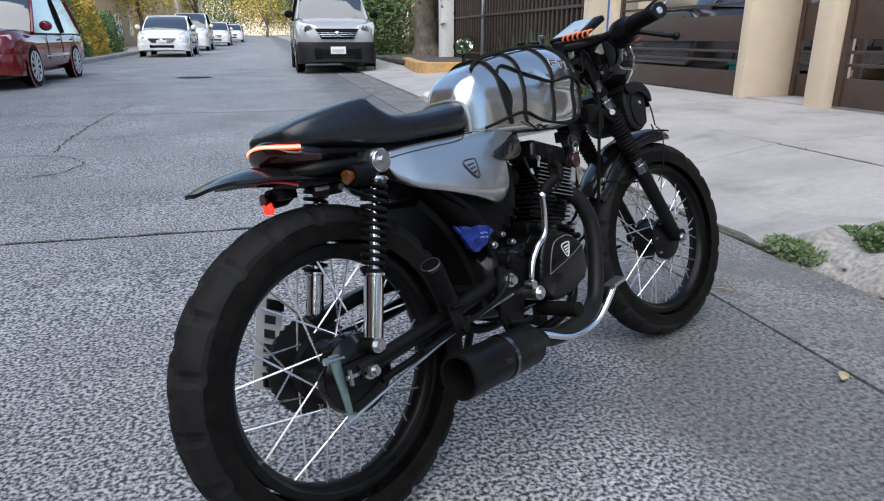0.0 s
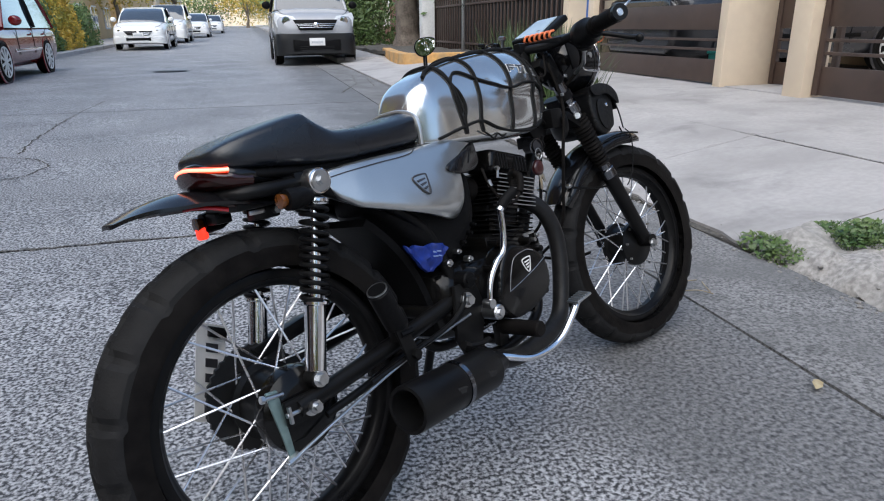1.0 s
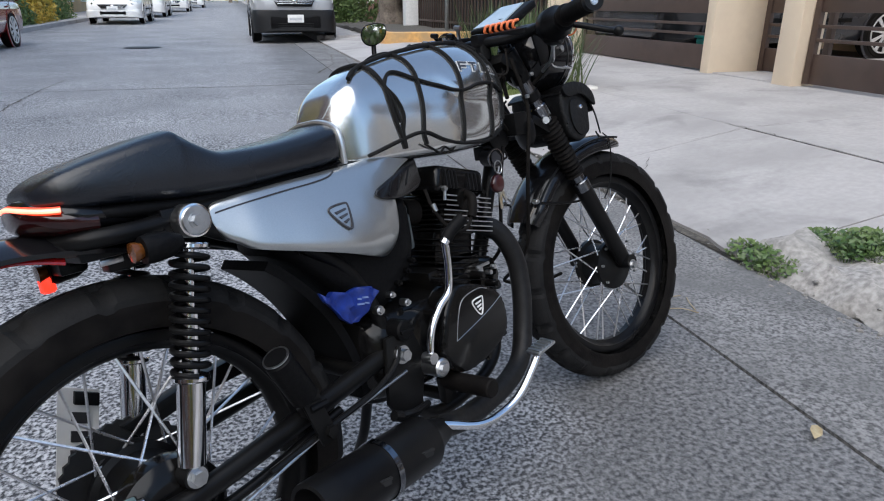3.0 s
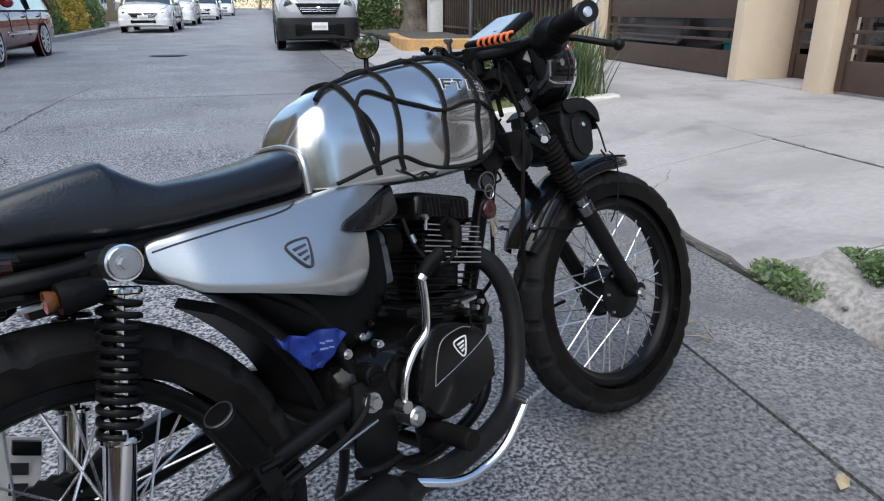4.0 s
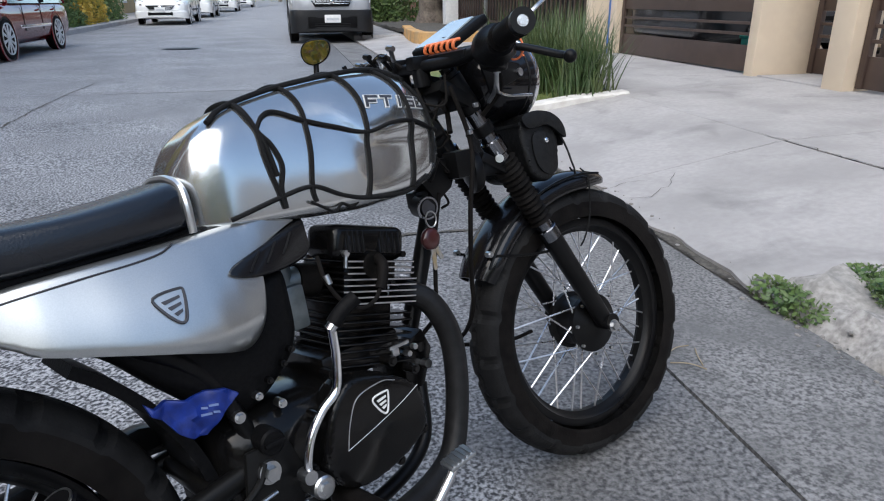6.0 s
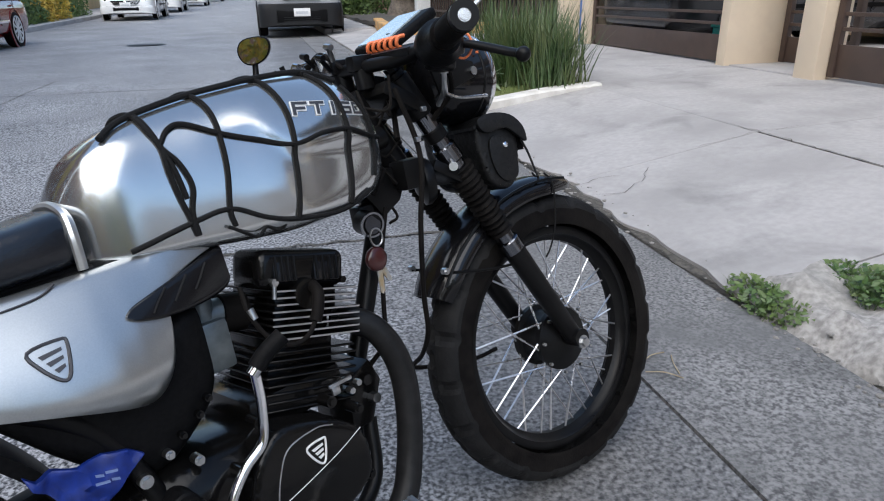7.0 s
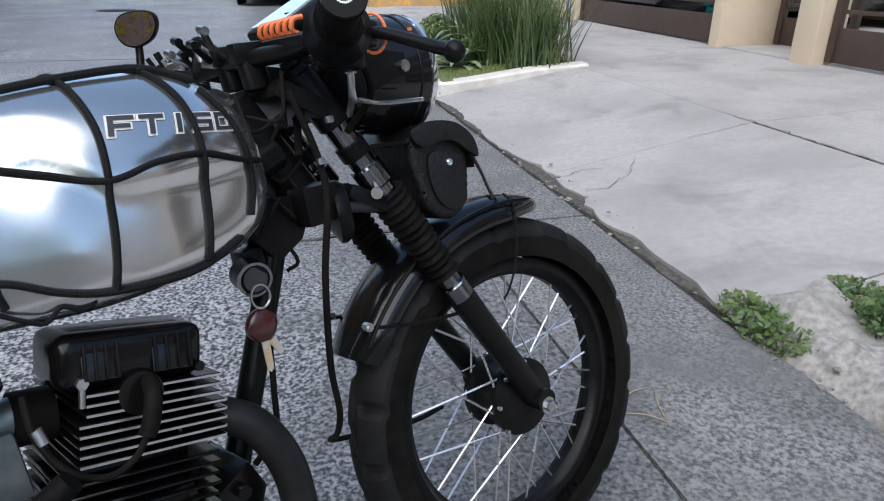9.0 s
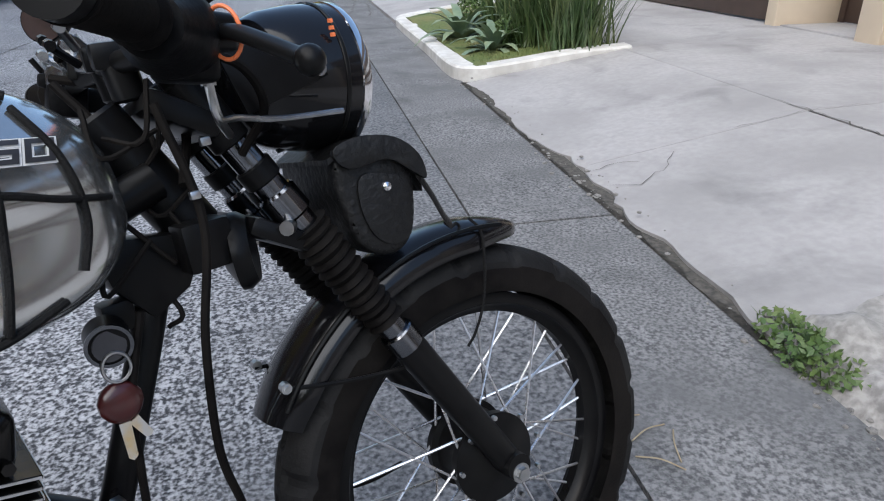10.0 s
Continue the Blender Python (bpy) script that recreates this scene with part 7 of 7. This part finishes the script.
def tree(n, u, z, trunk_r, height, crown_r, seed, label, material=LEAF, name="tree", base=2.4, leaf=0.09, count=5000):
    r = random.Random(seed)
    t = thing(name, STREET @ pose(n, u, z), label, "tree")
    tr = tube([(0, 0, -0.1), (0.03 * r.uniform(-1, 1), 0.02, 0.5), (0.10 * r.uniform(-1, 1), 0.08 * r.uniform(-1, 1), base * 0.6), (0.15 * r.uniform(-1, 1), 0.1 * r.uniform(-1, 1), base), (0.1, 0, height * 0.8)], lambda s: trunk_r * (1.35 - 0.5 * min(1, s * 5)) * (1 - 0.8 * max(0, s - 0.3)), 14, 6)
    for v in tr.verts:
        v.co += Vector((v.co.x, v.co.y, 0)).normalized() * 0.12 * trunk_r * noise.noise(v.co * 5)
    trunk = part("trunk", tr, BARK, t, "rough grey brown trunk")
    tips = []
    for k in range(9):
        a, z0 = r.uniform(0, 6.28), base * r.uniform(0.85, 1.3)
        tip = Vector((math.cos(a) * crown_r * r.uniform(0.5, 0.9), math.sin(a) * crown_r * r.uniform(0.5, 0.9), r.uniform(base + 0.3, height)))
        part("limb", tube([(0, 0, z0), (tip.x * 0.4, tip.y * 0.4, (z0 + tip.z) / 2 + 0.15), tip], lambda s: trunk_r * 0.3 * (1 - 0.85 * s), 7, 4), BARK, trunk)
        tips.append(tip)

    def pt():
        c = r.choice(tips)
        s = crown_r * 0.42
        return (c.x + r.gauss(0, s), c.y + r.gauss(0, s), c.z + r.gauss(0, s * 0.7))
    part("crown", leaf_cloud(r, count, pt, leaf), material, t, smooth=False)
    return t


tree(4.85, 20.5, 0.38, 0.42, 6.5, 2.6, 31, "old tree with a thick rough trunk in a kerbed bed")
tree(5.6, 33, 0.3, 0.2, 6, 2.2, 32, "leafy tree beside the street")
tree(-6.4, 7.5, 0.2, 0.14, 4.2, 1.5, 39, "sunlit yellow green tree across the street", SUNLIT_LEAF, base=1.9)
tree(-3.4, -8.5, 0.1, 0.16, 4.6, 1.7, 50, "sunlit yellow green tree behind the motorcycle", SUNLIT_LEAF, base=1.8)
tree(-1.6, -19, 0.1, 0.25, 7.5, 3.6, 52, "broad leafy tree far behind the motorcycle", LEAF, base=1.6, leaf=0.14)
tree(2.4, -22, 0.1, 0.22, 6.5, 3.2, 53, "broad yellow green tree far behind the motorcycle", SUNLIT_LEAF, base=1.6, leaf=0.14)
tree(3.6, -11, 0.05, 0.2, 6.0, 2.3, 51, "leafy tree behind the motorcycle", LEAF, base=2.2)
tree(-6.3, 40, 0.3, 0.15, 5, 2.0, 33, "sunlit yellow green tree across the street", SUNLIT_LEAF)
tree(-5.9, 68, 0.5, 0.2, 7, 3.2, 34, "leafy tree far along the street", SUNLIT_LEAF, leaf=0.14)
tree(3.0, 70, 0.5, 0.25, 8, 3.5, 35, "leafy tree far along the street", LEAF, leaf=0.14)
tree(0.5, 105, 0.9, 0.25, 7, 4.0, 36, "leafy tree at the end of the street", SUNLIT_LEAF, leaf=0.18, base=1.6)
tree(-4.5, 112, 0.9, 0.25, 7, 4.0, 37, "leafy tree at the end of the street", LEAF, leaf=0.18, base=1.4)
tree(5, 120, 0.9, 0.25, 7, 4.0, 38, "leafy tree at the end of the street", LEAF, leaf=0.18, base=1.4)
solid("tree_bed_kerb", kerb_run([(3.45, 17.0, 0.16), (3.2, 15.0, 0.16), (3.12, 13.8, 0.16), (3.16, 13.5, 0.16), (3.4, 13.35, 0.16), (5.1, 13.3, 0.16)], 0.22, 0.27), YELLOW_KERB, STREET, "yellow painted kerb round the tree bed", "kerb", kind="structure")
solid("tree_bed", sheet(3.2, 5.2, 13.4, 21.6, lambda n, u: 0.37 + 0.04 * noise.noise(Vector((n * 2, u * 2, 0))), 0.2, 0.3), DIRT, STREET, "dark earth under the old tree", "planted bed", kind="structure")


def hedge(n, u, z, sn, su, h, seed, material, label, count=2600, leaf=0.05):
    r = random.Random(seed)
    t = thing("hedge", STREET @ pose(n, u, z), label, "hedge", "hedges across the street")

    def pt():
        a, b, c = r.uniform(-1, 1), r.uniform(-1, 1), r.random()
        k = 1 - 0.35 * c ** 2 + 0.25 * noise.noise(Vector((b * 3, seed, c * 2)))
        return (a * sn * k, b * su * k, h * c * (1 + 0.25 * noise.noise(Vector((b * 4, seed + 3, 0)))))
    part("foliage", leaf_cloud(r, count, pt, leaf), material, t, smooth=False)
    part("stem", rod((0, 0, -0.2), (0, 0, h * 0.6), 0.05, 8), BARK, t)


hedge(-6.2, 19.4, 0.25, 0.7, 1.1, 2.0, 41, SUNLIT_LEAF, "yellow green garden shrub across the street", 5200, 0.06)
hedge(-6.1, 22.2, 0.25, 0.75, 1.7, 2.2, 42, LEAF, "dark green garden shrub across the street", 8000, 0.06)
hedge(-6.0, 25.4, 0.25, 0.7, 1.7, 1.9, 43, SUNLIT_LEAF, "shrub across the street with sunlit yellow orange leaves", 7000, 0.06)
hedge(-6.0, 28.6, 0.25, 0.6, 1.5, 1.5, 46, LEAF, "dark green shrub across the street", 5000, 0.06)
hedge(-5.75, 21.0, 0.2, 0.45, 3.2, 0.6, 44, LEAF, "low green shrub across the street", 5000, 0.05)
hedge(4.3, 27.5, 0.3, 1.1, 3.6, 2.6, 45, LEAF, "dark green shrubs behind the van", 11000, 0.08)
hedge(3.6, 24.4, 0.3, 0.7, 1.4, 1.2, 47, LEAF, "low dark green shrub beside the tree bed", 4000, 0.06)

# ---- neighbour's dark fence and posts on the right ----
fence = thing("fence", STREET, "tall dark iron fence next door", "fence", kind="structure")
part("fence_sheet", wall_box(5.32, 5.34, 10.8, 23.8, 0.12, 2.6, 0.004), DARK_STEEL, fence)
pk = mesh_of("fence_bar", box(0, 0, 0, 0.03, 0.05, 2.3, 0.004), BROWN_STEEL)
for k in range(62):
    part("fence_bar", pk, None, fence, m=pose(5.28, 10.9 + 0.208 * k, 1.45))
for z in (0.5, 1.4, 2.4):
    part("fence_rail", wall_box(5.25, 5.30, 10.8, 23.8, z, z + 0.05, 0.004), BROWN_STEEL, fence)
for n, u, w in ((5.05, 19.1, 0.36), (5.0, 15.55, 0.08)):
    solid("post", wall_box(n - w / 2, n + w / 2, u - w / 2, u + w / 2, 0.1, 2.8, 0.015), WHITE if w > 0.1 else STEEL, STREET, "pale post in front of the dark fence", "post", "pale fence posts", kind="structure")
solid("blue_post", wall_box(4.86, 4.93, 9.13, 9.23, 0.1, 2.7, 0.01), mat("blue paint", (0.05, 0.16, 0.5), (0.04, 0.13, 0.42), 10, 0.45), STREET, "blue painted steel post beside the garage gate", "post", kind="structure")
# dark car and a teal crate inside the carport
car("dark_car", STREET @ pose(7.0, 8.0, 0.29, 0, 0, 0), DARK_PAINT, "dark car parked inside the carport", 4.1, 1.7, 1.45, 1.28, 0.95, 0.85, 0.2, -1.3, -1.8, 1.0)
tealb = mat("teal plastic", (0.02, 0.28, 0.24), (0.02, 0.22, 0.2), 20, 0.45)
cr = thing("crate", STREET @ pose(5.35, 6.72, 0.31), "small teal plastic crate behind the gate", "crate")
part("body", box(0, 0, 0.15, 0.25, 0.3, 0.30, 0.02), tealb, cr)
part("rim", box(0, 0, 0.31, 0.28, 0.33, 0.03, 0.01), tealb, cr)

# ---- litter and damage on the ground ----
rr2 = random.Random(77)
stone = []
for k in range(3):
    b = bmesh.new()
    bmesh.ops.create_icosphere(b, subdivisions=1, radius=1)
    for v in b.verts:
        v.co *= 1 + 0.35 * noise.noise(v.co * 2 + Vector((k * 7, 0, 0)))
        v.co.z *= 0.6
    stone.append(mesh_of("chip", b, RUBBLE, smooth=False))
rub = thing("kerb_rubble", STREET, "crumbs of broken concrete and dirt along the kerb", "rubble", kind="stuff")
for k in range(230):
    u = rr2.choice((rr2.uniform(2.0, 5.7), rr2.gauss(3.55, 0.25), rr2.uniform(1.2, 2.4)))
    s = 0.004 + 0.010 * rr2.random() ** 3
    n = KERB + rr2.gauss(0.0, 0.035)
    part("chip", stone[k % 3], None, rub, m=pose(n, u, 0.006 + road_z(u) + (0.04 if n > KERB + 0.03 else 0), 0, 0, rr2.uniform(0, 360)) @ Matrix.Scale(s, 4))
dirt_strip = sheet(KERB - 0.05, KERB + 0.06, 2.25, 5.75, lambda n, u: road_z(u) + 0.008, 0.02, 0.05, 0.02)
for v in dirt_strip.verts:
    if v.co.x < KERB - 0.045:
        v.co.x += 0.045 + 0.05 * noise.noise(Vector((v.co.y * 4, 3, 0))) + 0.02 * noise.noise(Vector((v.co.y * 19, 5, 0)))
solid("gutter_dirt", dirt_strip, DIRT, STREET, "dark dirt collected along the kerb", "dirt", kind="structure")


def crack(pts, w, name="crack", z=lambda n, u: road_z(u), seed=0):
    """A thin dark crack lying in the surface, with a ragged line."""
    rk = random.Random(seed)
    path = []
    for (a, b), (c, d) in zip(pts, pts[1:]):
        k = max(2, int(math.hypot(c - a, d - b) / 0.04))
        path += [(a + (c - a) * i / k + rk.gauss(0, 0.008), b + (d - b) * i / k + rk.gauss(0, 0.008)) for i in range(k)]
    path.append(pts[-1])
    bm = bmesh.new()
    vs = []
    for i, (n, u) in enumerate(path):
        q, p = path[min(len(path) - 1, i + 1)], path[max(0, i - 1)]
        t = Vector((q[0] - p[0], q[1] - p[1], 0)).normalized()
        s = Vector((t.y, -t.x, 0)) * w * rk.uniform(0.3, 1.0) * (0.25 if i in (0, len(path) - 1) else 1)
        c = Vector((n, u, z(n, u) + 0.004))
        vs.append((bm.verts.new(c - s), bm.verts.new(c + s)))
    for a, b in zip(vs, vs[1:]):
        bm.faces.new((a[0], a[1], b[1], b[0]))
    return solid(name, bm, DIRT, STREET, "thin dark crack in the ground", "crack", "cracks", kind="structure", smooth=False)


def dz4(n, u):
    return drive_z(n, u) + 0.0015


crack([(3.282, -2.0), (3.282, 3.8)], 0.0055, z=dz4, seed=8)
crack([(3.282, 3.7), (3.282, 3.95)], 0.003, z=dz4, seed=18)
crack([(2.9, 3.713), (3.6, 3.71)], 0.002, z=dz4, seed=9)
crack([(2.16, 3.62), (2.30, 3.66), (2.38, 3.60)], 0.003, z=dz4, seed=1)
crack([(2.14, 3.45), (2.28, 3.38), (2.45, 3.50), (2.55, 3.62)], 0.0025, z=dz4, seed=2)
crack([(-1.68, 5.78), (-1.75, 6.47), (-1.79, 7.47), (-1.78, 8.5), (-1.73, 9.5)], 0.011, seed=3)
crack([(-4.5, 5.9), (-2.9, 5.75), (-2.02, 5.65), (-1.8, 5.7), (-1.48, 5.52), (-1.34, 5.24), (-1.4, 4.93), (-1.65, 4.75), (-2.6, 4.8)], 0.009, seed=4)
crack([(-5.0, 3.245), (-2.0, 3.245), (1.5, 3.245)], 0.014, seed=24)
crack([(1.3, 9.5), (1.7, 10.8), (1.9, 12.5), (1.5, 14)], 0.02, seed=5)
crack([(1.9, 10.2), (2.05, 12.0), (1.7, 13.2)], 0.02, seed=6)
crack([(-1.3, 8.4), (0.2, 8.3), (1.2, 8.38)], 0.010, seed=7)
mh = thing("manhole_cover", STREET @ pose(-1.45, 14.9, road_z(14.9)), "round dark iron cover set in the road", "manhole cover")
part("cover", moved(lathe([(0.01, 0.012), (0.30, 0.012), (0.31, 0.004)], 32), pose(0, 0, 0, 90, 0, 0)), DARK_STEEL, mh)
part("frame", moved(lathe([(0.315, 0.002), (0.36, 0.006), (0.37, 0.002)], 32), pose(0, 0, 0, 90, 0, 0)), DARK_STEEL, mh)
lf = thing("fallen_leaf", STREET @ pose(1.49, 1.30, 0.012, 8, 5, 40), "dry yellow leaf lying on the road", "leaf")
lb = bmesh.new()
vs = [lb.verts.new(p) for p in ((-0.035, 0, 0), (-0.01, 0.014, 0.006), (0.02, 0.012, 0.004), (0.04, 0, 0.0), (0.02, -0.012, 0.005), (-0.01, -0.014, 0.004))]
lb.faces.new(vs)
part("blade", lb, mat("dry leaf", (0.45, 0.38, 0.24), (0.36, 0.28, 0.16), 60, 0.7), lf, smooth=False)
for n, u, a in ((1.62, 2.05, 20), (1.60, 1.96, -35), (1.66, 2.0, 70), (1.58, 2.1, 10)):
    solid("twig", tube([(-0.05, 0, 0.004), (0, 0.006, 0.009), (0.05, 0, 0.004)], 0.0018, 5), mat("dry straw", (0.36, 0.30, 0.20), (0.28, 0.22, 0.14), 40, 0.8), STREET @ pose(n, u, 0.004, 0, 0, a), "dry straw stalk lying in the gutter joint", "twig", "dry twigs")
